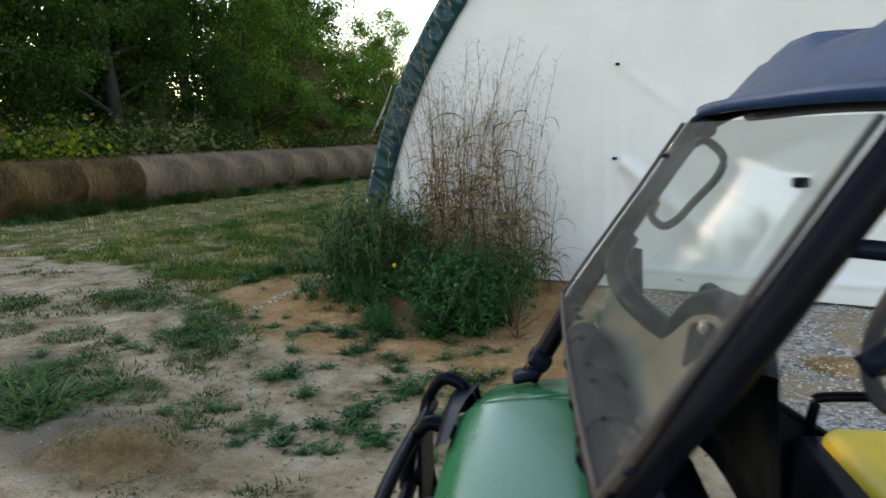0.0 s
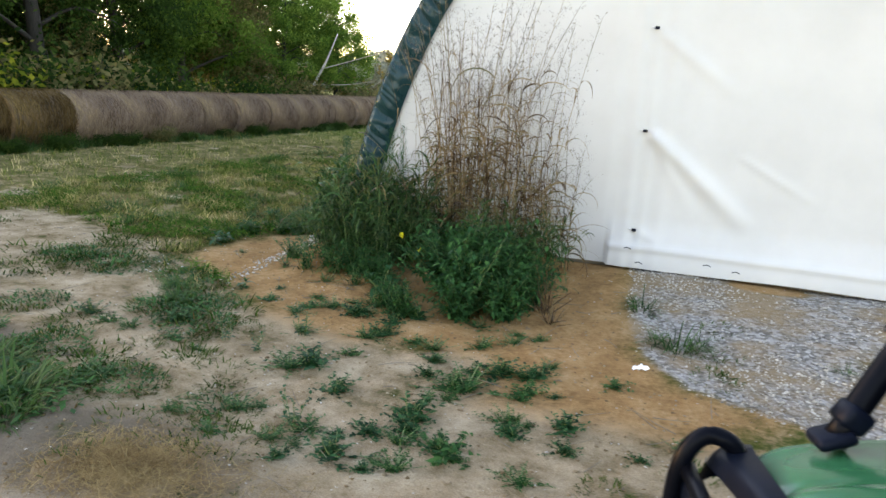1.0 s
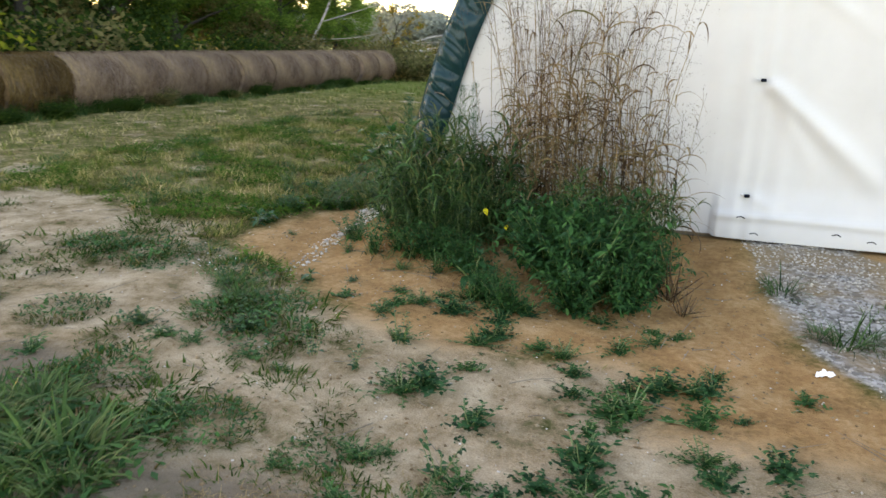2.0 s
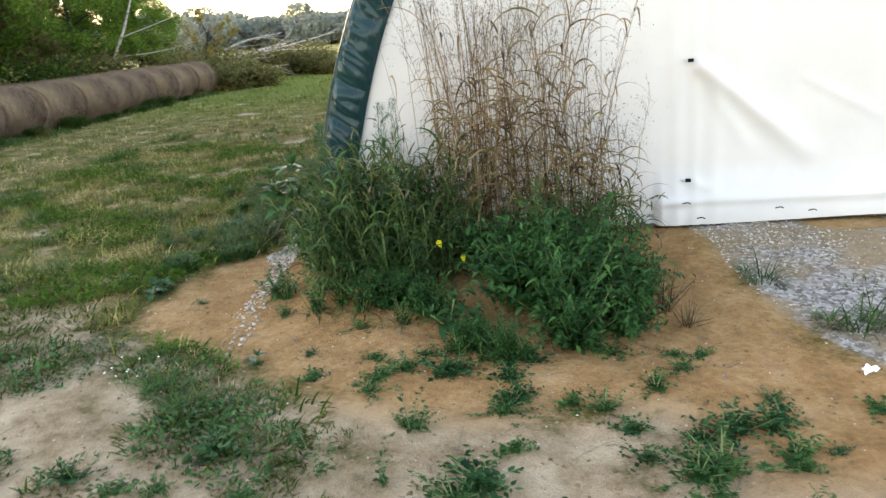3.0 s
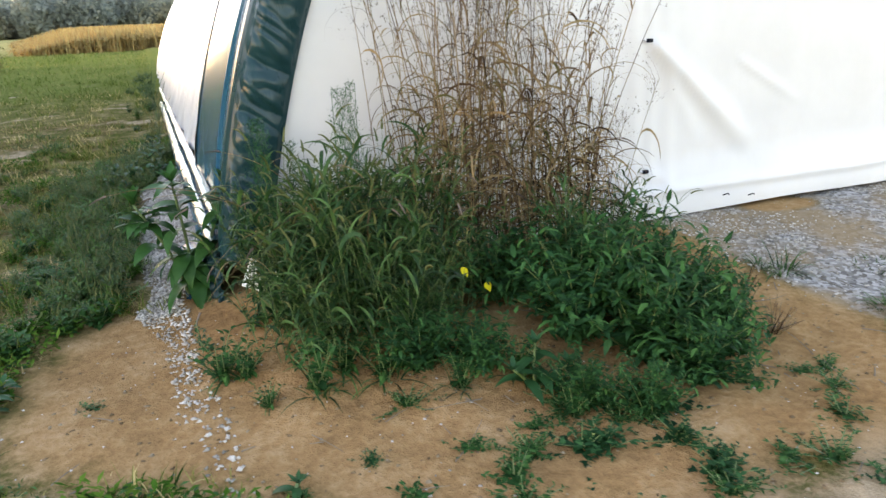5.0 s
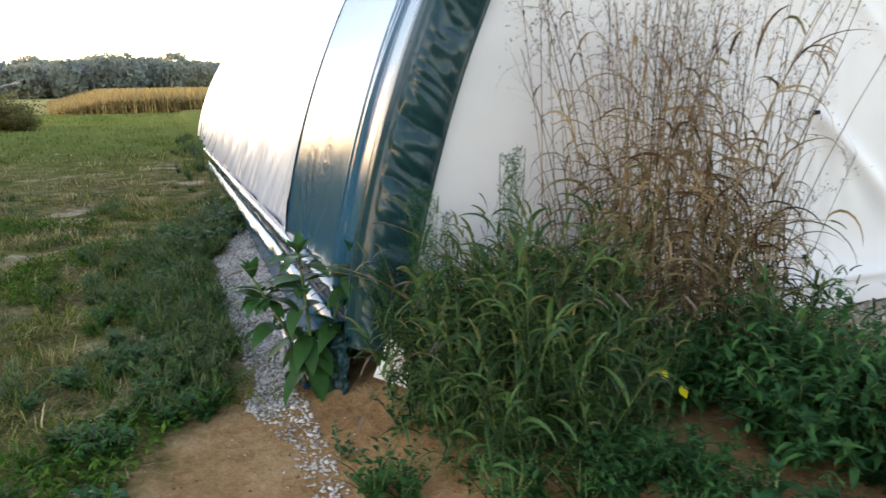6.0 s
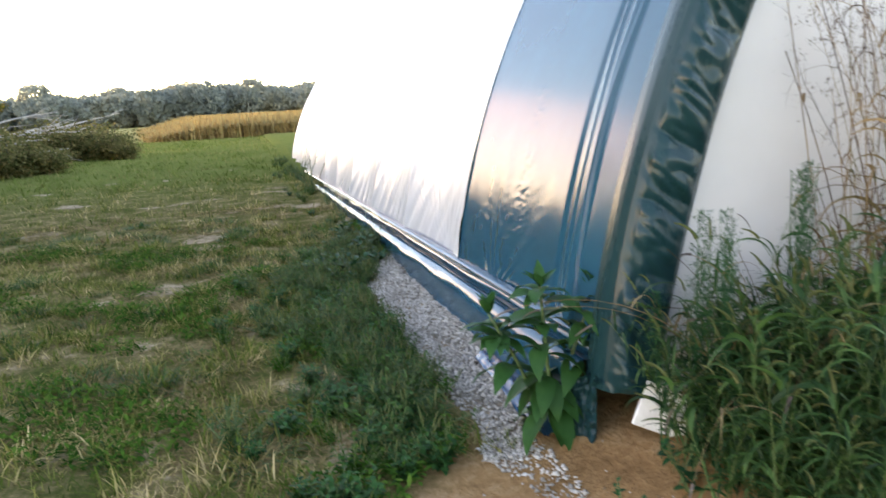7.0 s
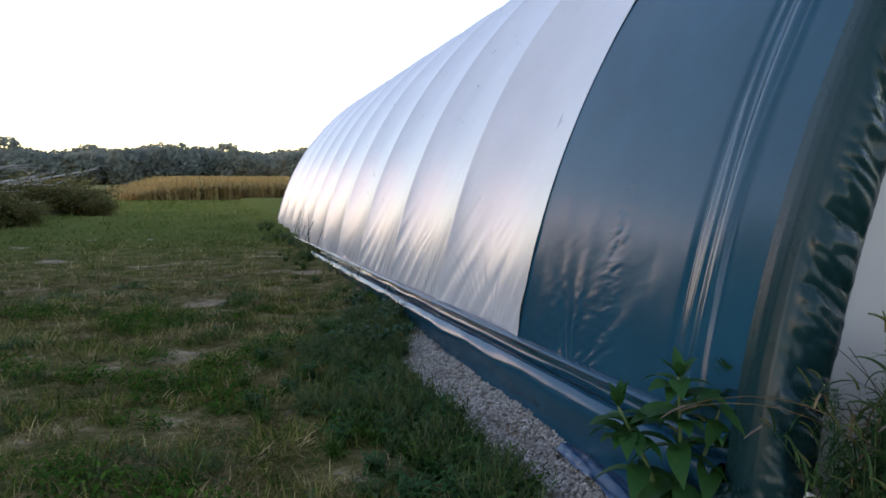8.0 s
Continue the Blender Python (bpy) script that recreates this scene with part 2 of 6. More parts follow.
M_BIG = foliage("broad_leaf", [(0.2, (0.004, 0.050, 0.018)), (0.8, (0.014, 0.115, 0.038))], 0.3, 0.42, gloss=0.15)
M_POKE = foliage("pokeweed_leaf", [(0.15, (0.006, 0.050, 0.015)), (0.5, (0.017, 0.105, 0.027)), (0.85, (0.055, 0.185, 0.046))], 0.35, 0.42, gloss=0.12)
M_VERGE = foliage("verge_weed_leaf", [(0.15, (0.012, 0.066, 0.014)), (0.5, (0.034, 0.130, 0.026)), (0.85, (0.100, 0.225, 0.048))], 0.35, 0.5, gloss=0.06)
M_STEM = surface("green_stem", (0.035, 0.080, 0.022), (0.085, 0.135, 0.042), 20, 90, 0.6, 0.1)
M_YLEAF = foliage("yellow_leaf", [(0.2, (0.62, 0.46, 0.02)), (0.8, (0.72, 0.62, 0.05))], 0.35)
M_STRAW = foliage("straw", [(0.2, (0.16, 0.095, 0.042)), (0.8, (0.40, 0.27, 0.13))], 0.2, 0.8)
M_HAYDIRT = surface("straw_strewn_dirt", (0.08, 0.05, 0.028), (0.22, 0.14, 0.07), 6, 80, 0.95, 0.6, depth=0.01)
M_BARK = surface("tree_bark", (0.007, 0.006, 0.005), (0.026, 0.021, 0.016), 4, 30, 0.95, 0.8, stretch=(1, 1, 0.25), depth=0.03)
M_DEAD = surface("bleached_dead_wood", (0.22, 0.19, 0.165), (0.42, 0.38, 0.34), 4, 40, 0.9, 0.4)
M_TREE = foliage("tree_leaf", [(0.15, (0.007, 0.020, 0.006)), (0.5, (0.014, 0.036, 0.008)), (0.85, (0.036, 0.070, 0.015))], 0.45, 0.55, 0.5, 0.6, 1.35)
# brighter, greener copy of tree_leaf: evening light is put into the colour
M_TREELIT = foliage("tree_leaf_painted_lit", [(0.15, (0.016, 0.044, 0.009)), (0.5, (0.040, 0.092, 0.016)), (0.85, (0.095, 0.150, 0.030))], 0.45, 0.55, 0.5, 0.6, 1.5)
M_TREEY = foliage("autumn_tree_leaf", [(0.15, (0.075, 0.095, 0.034)), (0.5, (0.15, 0.145, 0.055)), (0.85, (0.25, 0.195, 0.09))], 0.5)
# light seen through under the crowns, painted as a yellow-green leaf colour
M_GLOWLEAF = foliage("bush_leaf_painted_backlight", [(0.15, (0.050, 0.085, 0.012)), (0.5, (0.13, 0.165, 0.020)), (0.85, (0.26, 0.25, 0.03))], 0.55, 0.55, 0.5, 0.9, 1.0)
M_AUTUMN = foliage("turning_leaf", [(0.15, (0.10, 0.12, 0.03)), (0.5, (0.28, 0.20, 0.045)), (0.85, (0.40, 0.20, 0.05))], 0.5)
# distance haze is put into this leaf colour: paler, greyer and bluer
M_FARTREE_HAZE = foliage("hazy_far_wood_leaf", [(0.15, (0.075, 0.090, 0.080)), (0.5, (0.105, 0.118, 0.098)), (0.85, (0.15, 0.142, 0.105))], 0.5, 0.7, 0.75, 0.06, 2.0)
M_CORN = foliage("ripe_maize", [(0.15, (0.30, 0.19, 0.085)), (0.5, (0.42, 0.275, 0.115)), (0.85, (0.37, 0.30, 0.13))], 0.3, 0.8)
M_PAPER = surface("white_paper", (0.7, 0.7, 0.7), (0.85, 0.85, 0.84), 12, 80, 0.7, 0.1)


def bale_material(name, tint, grey):
    m, nt, b = nodes_of(name)
    big = noise_of(nt, 1.2, 5, 0.7)
    streak = noise_of(nt, 5.0, 6, 0.75, stretch=(0.6, 7.0, 0.6))
    info = nt.nodes.new("ShaderNodeObjectInfo")
    f = math_of(nt, "ADD", math_of(nt, "MULTIPLY", streak, 0.55), math_of(nt, "MULTIPLY", big, 0.45))
    f = math_of(nt, "ADD", f, math_of(nt, "MULTIPLY", math_of(nt, "SUBTRACT", info.outputs["Random"], 0.5), 0.10))
    col = ramp_of(nt, f, [(0.36, (0.050, 0.030, 0.018)), (0.45, (0.150, 0.092, 0.058)), (0.53, (0.250, 0.155, 0.095)), (0.62, (0.42, 0.27, 0.135))])
    col = mix_of(nt, math_of(nt, "MULTIPLY", info.outputs["Random"], grey), col, (0.190, 0.140, 0.122))
    col = mix_of(nt, 1.0, col, tint, "MULTIPLY")
    nt.links.new(col, b.inputs["Base Color"])
    b.inputs["Roughness"].default_value = 0.75
    bump_of(nt, b, streak, 0.9, 0.03)
    return m


M_BALE = bale_material("netted_hay", (1.05, 1.02, 1.02), 0.6)
M_BALEGOLD = bale_material("weathered_golden_hay", (0.62, 0.55, 0.38), 0.1)
M_HAYGOLD = foliage("golden_loose_hay", [(0.12, (0.030, 0.018, 0.008)), (0.40, (0.095, 0.055, 0.022)), (0.70, (0.18, 0.110, 0.045)), (0.92, (0.34, 0.22, 0.09))], 0.2, 0.8, 0.55, 0.8)
M_HAY = foliage("loose_hay", [(0.12, (0.076, 0.047, 0.032)), (0.40, (0.205, 0.132, 0.092)), (0.70, (0.315, 0.21, 0.136)), (0.92, (0.47, 0.325, 0.17))], 0.2, 0.8, 0.55, 0.8)

# ---- helpers for meshes ----
JOINED = {"grass_mass", "dead_grass_mass", "stalk_mass", "stem_mass", "leaf_mass", "side_leaf_mass", "seed_head_mass", "branch_mass", "straw_mass", "crown"}  # too many and too fine to pick apart


def mesh_np(name, verts, faces, mat=None, smooth=False):
    """A mesh from arrays; faces is one array or a list of arrays, all with the same or different numbers of corners."""
    groups = [np.asarray(f, dtype=np.int32) for f in (faces if isinstance(faces, list) else [faces]) if len(f)]
    me = bpy.data.meshes.new(name)
    verts = np.asarray(verts, dtype=np.float32)
    me.vertices.add(len(verts))
    me.vertices.foreach_set("co", verts.ravel())
    loops = np.concatenate([g.ravel() for g in groups])
    sizes = np.concatenate([np.full(len(g), g.shape[1], dtype=np.int32) for g in groups])
    me.loops.add(len(loops))
    me.loops.foreach_set("vertex_index", loops)
    me.polygons.add(len(sizes))
    me.polygons.foreach_set("loop_start", np.concatenate([[0], np.cumsum(sizes)[:-1]]).astype(np.int32))
    me.polygons.foreach_set("loop_total", sizes)
    if smooth:
        me.polygons.foreach_set("use_smooth", np.ones(len(sizes), dtype=bool))
    me.update(calc_edges=True)
    me.validate()
    if mat:
        me.materials.append(mat)
    return me


def piece(name, verts, faces, mat, parent=None, label="", smooth=False, at=None):
    """One mesh object, under a thing where a parent is given."""
    ob = new(name, mesh_np(name, verts, faces, mat, smooth))
    if parent:
        ob.parent = parent
    if at is not None:
        ob.matrix_basis = at
    if label:
        ob["label"] = label
    if parent and name in JOINED:
        ob["kind"] = "stuff"
    return ob


def part(name, bm, mat, parent=None, label="", smooth=False):
    me = bpy.data.meshes.new(name)
    bm.to_mesh(me)
    bm.free()
    me.materials.append(mat)
    if smooth:
        me.polygons.foreach_set("use_smooth", np.ones(len(me.polygons), dtype=bool))
    ob = new(name, me)
    if parent:
        ob.parent = parent
    if label:
        ob["label"] = label
    return ob


def thing(name, m, label, category, group="", kind=""):
    ob = new(name)
    ob.empty_display_size = 0.1
    ob.matrix_basis = m
    return tagged(ob, label, category, group, kind)


def box(size, at=(0, 0, 0), bevel=0.01, turn=None, segments=2):
    bm = bmesh.new()
    bmesh.ops.create_cube(bm, size=1.0)
    bmesh.ops.scale(bm, vec=size, verts=bm.verts)
    if bevel:
        bmesh.ops.bevel(bm, geom=list(bm.edges), offset=bevel, segments=segments, affect="EDGES", profile=0.5)
    if turn:
        bmesh.ops.transform(bm, matrix=turn, verts=bm.verts)
    bmesh.ops.translate(bm, vec=at, verts=bm.verts)
    return bm


def pipe(points, radius, sides=10, steps=6):
    """Vertices and faces of a round tube along a smooth line; radius: one number or one for each point."""
    p = np.array(points, dtype=float)
    r = np.broadcast_to(np.asarray(radius, dtype=float), (len(p),))
    q = np.vstack([2 * p[0] - p[1], p, 2 * p[-1] - p[-2]])
    out, rad = [], []
    for i in range(len(p) - 1):
        a, b, c, d = q[i:i + 4]
        for s in np.linspace(0, 1, steps, endpoint=False):
            out.append(0.5 * (2 * b + (c - a) * s + (2 * a - 5 * b + 4 * c - d) * s * s + (3 * b - a - 3 * c + d) * s ** 3))
            rad.append(r[i] * (1 - s) + r[i + 1] * s)
    out.append(p[-1])
    rad.append(r[-1])
    line, rad = np.array(out), np.array(rad)
    tan = np.gradient(line, axis=0)
    tan /= np.linalg.norm(tan, axis=1)[:, None] + 1e-9
    ref = np.array([0.0, 0.0, 1.0]) if abs(tan[:, 2]).mean() < 0.8 else np.array([1.0, 0.0, 0.0])
    n1 = np.cross(tan, ref)
    n1 /= np.linalg.norm(n1, axis=1)[:, None] + 1e-9
    n2 = np.cross(tan, n1)
    a = np.linspace(0, 2 * np.pi, sides, endpoint=False)
    ring = line[:, None] + rad[:, None, None] * (np.cos(a)[None, :, None] * n1[:, None] + np.sin(a)[None, :, None] * n2[:, None])
    n = len(line)
    i, j = np.meshgrid(np.arange(n - 1), np.arange(sides), indexing="ij")
    k = (j + 1) % sides
    f = np.stack([i * sides + j, i * sides + k, (i + 1) * sides + k, (i + 1) * sides + j], -1).reshape(-1, 4)
    caps = np.array([list(range(sides))[::-1], [(n - 1) * sides + s for s in range(sides)]])
    return ring.reshape(-1, 3), [f, caps]


def grid_faces(nu, nv):
    i, j = np.meshgrid(np.arange(nu - 1), np.arange(nv - 1), indexing="ij")
    return np.stack([i * nv + j, (i + 1) * nv + j, (i + 1) * nv + j + 1, i * nv + j + 1], -1).reshape(-1, 4)


def joined(chunks):
    """Several (verts, faces) as one."""
    vs, quads, tris, more, n = [], [], [], [], 0
    for v, f in chunks:
        for g in (f if isinstance(f, list) else [f]):
            g = np.asarray(g)
            if len(g):
                {4: quads, 3: tris}.get(g.shape[1], more).append(g + n)
        vs.append(v)
        n += len(v)
    faces = [np.concatenate(g) for g in (quads, tris) if g] + more
    return np.concatenate(vs), faces


def along(base, az, el, bend, length, s):
    """Points at the shares s of bent stems that start at base, turn az, rise el, and lose bend of that on their way."""
    b = np.where(np.abs(bend) < 1e-3, 1e-3, bend)[:, None]
    e = el[:, None]
    h = (np.sin(e) - np.sin(e - b * s)) / b * length[:, None]
    z = (np.cos(e - b * s) - np.cos(e)) / b * length[:, None]
    return np.stack([base[:, None, 0] + h * np.cos(az)[:, None], base[:, None, 1] + h * np.sin(az)[:, None], base[:, None, 2] + z], -1)


PROFILES = {"grass": lambda s: np.clip((1 - s) ** 0.6, 0.03, 1) * np.clip(0.55 + 2 * s, 0, 1),
            "leaf": lambda s: np.clip(np.sin(np.pi * np.clip(s, 0, 1) ** 0.75), 0.05, 1),
            "stem": lambda s: 1 - 0.6 * s}


def ribbons(base, az, el, bend, length, width, steps=4, profile="grass", fold=0.0, roll=None):
    """Leaves: bent strips, folded along the middle where fold is given."""
    base, n = np.asarray(base, dtype=float), len(base)
    az, el, bend, length, width = (np.broadcast_to(np.asarray(a, dtype=float), (n,)) for a in (az, el, bend, length, width))
    s = np.linspace(0, 1, steps + 1)[None]
    c = along(base, az, el, bend, length, s)
    th = el[:, None] - bend[:, None] * s
    side = np.stack([-np.sin(az), np.cos(az), np.zeros(n)], -1)[:, None] * np.ones((1, steps + 1, 1))
    up = np.stack([-np.sin(th) * np.cos(az)[:, None], -np.sin(th) * np.sin(az)[:, None], np.cos(th)], -1)
    if roll is not None:
        cr, sr = np.cos(roll)[:, None, None], np.sin(roll)[:, None, None]
        side, up = side * cr + up * sr, up * cr - side * sr
    w = width[:, None] * 0.5 * PROFILES[profile](s)
    rows = [c - side * w[..., None], c + side * w[..., None]]
    if fold:
        rows = [rows[0] + up * (fold * w)[..., None], c, rows[1] + up * (fold * w)[..., None]]
    k = len(rows)
    v = np.stack(rows, 2).reshape(-1, 3)
    q = np.arange(n)[:, None, None] * (steps + 1) * k + np.arange(steps)[None, :, None] * k + np.arange(k - 1)[None, None]
    return v, np.stack([q, q + 1, q + 1 + k, q + k], -1).reshape(-1, 4)


def stems(base, az, el, bend, length, r0, steps=5, sides=4):
    base, n = np.asarray(base, dtype=float), len(base)
    az, el, bend, length, r0 = (np.broadcast_to(np.asarray(a, dtype=float), (n,)) for a in (az, el, bend, length, r0))
    s = np.linspace(0, 1, steps + 1)[None]
    c = along(base, az, el, bend, length, s)
    th = el[:, None] - bend[:, None] * s
    side = np.stack([-np.sin(az), np.cos(az), np.zeros(n)], -1)[:, None] * np.ones((1, steps + 1, 1))
    up = np.stack([-np.sin(th) * np.cos(az)[:, None], -np.sin(th) * np.sin(az)[:, None], np.cos(th)], -1)
    r = r0[:, None] * (1 - 0.65 * s)
    a = np.linspace(0, 2 * np.pi, sides, endpoint=False)
    ring = c[:, :, None] + r[..., None, None] * (side[:, :, None] * np.cos(a)[None, None, :, None] + up[:, :, None] * np.sin(a)[None, None, :, None])
    q = np.arange(n)[:, None, None] * (steps + 1) * sides + np.arange(steps)[None, :, None] * sides
    j = np.arange(sides)[None, None]
    k = (j + 1) % sides
    f = np.stack([q + j, q + k, q + sides + k, q + sides + j], -1).reshape(-1, 4)
    return ring.reshape(-1, 3), f


def chips(points, size, rng, flat=0.6):
    """Broken stones: uneven eight-faced lumps."""
    n = len(points)
    octa = np.array([[1, 0, 0], [-1, 0, 0], [0, 1, 0], [0, -1, 0], [0, 0, 1], [0, 0, -1]], dtype=float)
    tri = np.array([[0, 2, 4], [2, 1, 4], [1, 3, 4], [3, 0, 4], [2, 0, 5], [1, 2, 5], [3, 1, 5], [0, 3, 5]])
    v = octa[None] * rng.uniform(0.55, 1.25, (n, 6, 1)) + rng.normal(0, 0.18, (n, 6, 3))
    a = rng.uniform(0, 2 * np.pi, n)
    ca, sa = np.cos(a)[:, None], np.sin(a)[:, None]
    v = np.stack([v[..., 0] * ca - v[..., 1] * sa, v[..., 0] * sa + v[..., 1] * ca, v[..., 2] * flat], -1)
    v = v * (size * rng.uniform(0.5, 1.3, n))[:, None, None] + points[:, None]
    return v.reshape(-1, 3), (tri[None] + np.arange(n)[:, None, None] * 6).reshape(-1, 3)


def leaf_cloud(points, size, rng):
    """Small pointed leaves, one at each point, turned every way."""
    n = len(points)
    d = rng.normal(size=(n, 3))
    d /= np.linalg.norm(d, axis=1)[:, None]
    e = np.cross(d, rng.normal(size=(n, 3)))
    e /= np.linalg.norm(e, axis=1)[:, None] + 1e-9
    L = (size * rng.uniform(0.6, 1.4, n))[:, None]
    v = np.stack([points - d * L * 0.5, points + e * L * 0.28, points + d * L * 0.5, points - e * L * 0.28], 1)
    return v.reshape(-1, 3), np.arange(n * 4).reshape(n, 4)


def smooth01(a, b, x):
    t = np.clip((np.asarray(x, dtype=float) - a) / (b - a), 0, 1)
    return t * t * (3 - 2 * t)


def wave(x, y, scale, seed=0.0):
    """A cheap smooth noise for arrays, about -1 to 1."""
    x, y = np.asarray(x) * scale + seed, np.asarray(y) * scale - seed * 1.7
    return (np.sin(x * 1.0 + 1.3 * np.sin(y * 0.7 + 0.5)) + np.sin(y * 1.1 + 1.7 * np.sin(x * 0.6 + 2.1)) + np.sin(0.8 * x + 0.9 * y + 1.1 * np.sin(1.3 * x - 0.7 * y))) / 3


def inside(px, py, poly):
    """Signed distance to a closed outline, positive inside."""
    poly = np.array(poly, dtype=float)
    px, py = np.asarray(px, dtype=float), np.asarray(py, dtype=float)
    best, odd = np.full(px.shape, 1e9), np.zeros(px.shape, dtype=bool)
    for (ax, ay), (bx, by) in zip(poly, np.roll(poly, -1, 0)):
        ex, ey = bx - ax, by - ay
        t = np.clip(((px - ax) * ex + (py - ay) * ey) / (ex * ex + ey * ey), 0, 1)
        best = np.minimum(best, np.hypot(px - ax - t * ex, py - ay - t * ey))
        cross = ((ay > py) != (by > py)) & (px < ex * (py - ay) / (ey if abs(ey) > 1e-9 else 1e-9) + ax)
        odd ^= cross
    return np.where(odd, best, -best)


# ---- the plan of the ground ----
CLAY = [(-3.9, -1.1), (-3.9, -0.3), (-3.6, 0.2), (-2.7, 0.6), (0.0, 0.4), (0.14, -1.2), (0.28, -1.95), (0.55, -2.4), (1.1, -2.6), (0.7, -3.15), (-0.5, -3.1), (-0.65, -2.5), (-1.6, -2.55), (-2.25, -2.4), (-3.0, -1.85), (-3.75, -1.35)]
SAND = [(-8.0, -0.4), (-6.5, -0.2), (-4.4, -1.0), (-3.2, -1.7), (-2.2, -2.3), (-0.6, -2.4), (0.3, -2.9), (1.4, -2.8), (4.0, -4.5), (4.0, -9.0), (-4.0, -9.0), (-9.0, -5.0), (-10.0, -2.0)]
PAD = [(0.0, 0.8), (0.14, -1.2), (0.28, -1.95), (0.55, -2.4), (1.1, -2.6), (2.6, -3.3), (6.0, -3.8), (11.0, -3.5), (11.0, 0.8)]
STRIP = [(-3.34, 0.15), (-3.27, 0.6), (-3.29, 1.1), (-3.36, 2.0), (-3.3, 3.5), (-3.05, 4.4), (-2.6, 4.4), (-2.6, 0.75), (-3.05, 0.55), (-3.3, 0.05)]
TRAIL = [(-3.36, 0.25), (-3.22, 0.3), (-3.17, 0.0), (-3.12, -0.5), (-3.09, -1.0), (-3.05, -1.4), (-3.01, -1.85), (-3.08, -1.85), (-3.12, -1.4), (-3.16, -1.0), (-3.21, -0.5), (-3.27, -0.05)]


def lawn_spot(x, y):
    """How bare the lawn is: above about 0.4 the soil shows."""
    return 0.6 * wave(x, y * 1.4, 1.7, 9.0) + 0.5 * wave(x, y * 1.4, 4.6, 5.0)


def ground_z(x, y):
    x, y = np.asarray(x, dtype=float), np.asarray(y, dtype=float)
    pad = 0.14 * smooth01(-2.0, -0.3, y) * smooth01(-3.4, -2.5, x)
    near = smooth01(45, 20, np.hypot(x, y))
    rough = 0.014 * wave(x, y, 2.1, 0.3) + 0.011 * wave(x, y, 5.7, 1.9) + 0.007 * wave(x, y, 15.0, 3.1) + 0.02 * wave(x, y, 0.5, 4.0)
    return pad + rough * near


# ---- ground: one sheet to the horizon ----


def build_ground():
    def axis(lo, a, b, hi, fine):
        left = a - np.geomspace(0.15, a - lo, 34)[::-1]
        right = b + np.geomspace(0.15, hi - b, 34)
        return np.concatenate([left, np.arange(a, b, fine), right])

    xs, ys = axis(-900, -10.0, 3.0, 900, 0.06), axis(-900, -6.5, 13.0, 900, 0.06)
    gx, gy = np.meshgrid(xs, ys, indexing="ij")
    z = ground_z(gx, gy)
    ob = piece("ground", np.stack([gx, gy, z], -1).reshape(-1, 3), grid_faces(len(xs), len(ys)), M_GROUND, smooth=True)
    tagged(ob, "lawn, pale sand, orange clay and gravel round the building", "ground", kind="structure")
    fx, fy = gx.ravel(), gy.ravel()
    col = np.zeros((len(fx), 4), dtype=np.float32)
    col[:, 0] = np.clip(0.5 + inside(fx, fy, SAND) * 0.45, 0.33 * smooth01(20, 8, np.hypot(fx + 4, fy)), 0.66)
    col[:, 0] = np.maximum(col[:, 0], 0.58 * smooth01(0.30, 0.66, lawn_spot(fx, fy)) * smooth01(26, 16, np.hypot(fx + 4, fy)))
    col[:, 1] = np.clip(0.5 + inside(fx, fy, CLAY) * 1.6, -0.2, 1.2)
    col[:, 2] = np.clip(0.5 + np.maximum(inside(fx, fy, PAD), inside(fx, fy, STRIP)) * 3.0, -0.2, 1.2)
    patch = np.exp(-((fx - 1.15) / 0.42) ** 2 - ((fy + 0.12) / 0.30) ** 2) + 0.7 * np.exp(-((fx - 1.9) / 0.5) ** 2 - ((fy + 1.5) / 0.3) ** 2)
    col[:, 2] -= 1.3 * patch
    col[:, 1] += 1.4 * patch
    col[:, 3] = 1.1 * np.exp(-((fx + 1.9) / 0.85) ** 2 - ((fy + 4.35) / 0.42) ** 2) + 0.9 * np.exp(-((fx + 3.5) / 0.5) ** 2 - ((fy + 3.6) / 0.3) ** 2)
    at = ob.data.color_attributes.new("soil", "FLOAT_COLOR", "POINT")
    at.data.foreach_set("color", col.ravel())
    f = np.clip(smooth01(40, 60, fy) + smooth01(-60, -90, fx), 0, 1).astype(np.float32)
    lush = (0.75 * smooth01(9, 18, fy)).astype(np.float32)
    at = ob.data.attributes.new("lush", "FLOAT", "POINT")
    at.data.foreach_set("value", lush)
    at = ob.data.attributes.new("field", "FLOAT", "POINT")
    at.data.foreach_set("value", f)
    return ob


build_ground()

# ---- the hoop building ----
CX, CZ, R = 3.0, -0.4, 5.92
Y_SEAM, Y_END, HOOP = 2.25, 21.6, 1.83
A0 = math.asin((0.5 - CZ) / R)


def shell(ys, angles, radius):
    gy, ga = np.meshgrid(ys, angles, indexing="ij")
    r = radius(gy, ga)
    return np.stack([CX - r * np.cos(ga), gy, CZ + r * np.sin(ga)], -1).reshape(-1, 3), grid_faces(len(ys), len(angles))


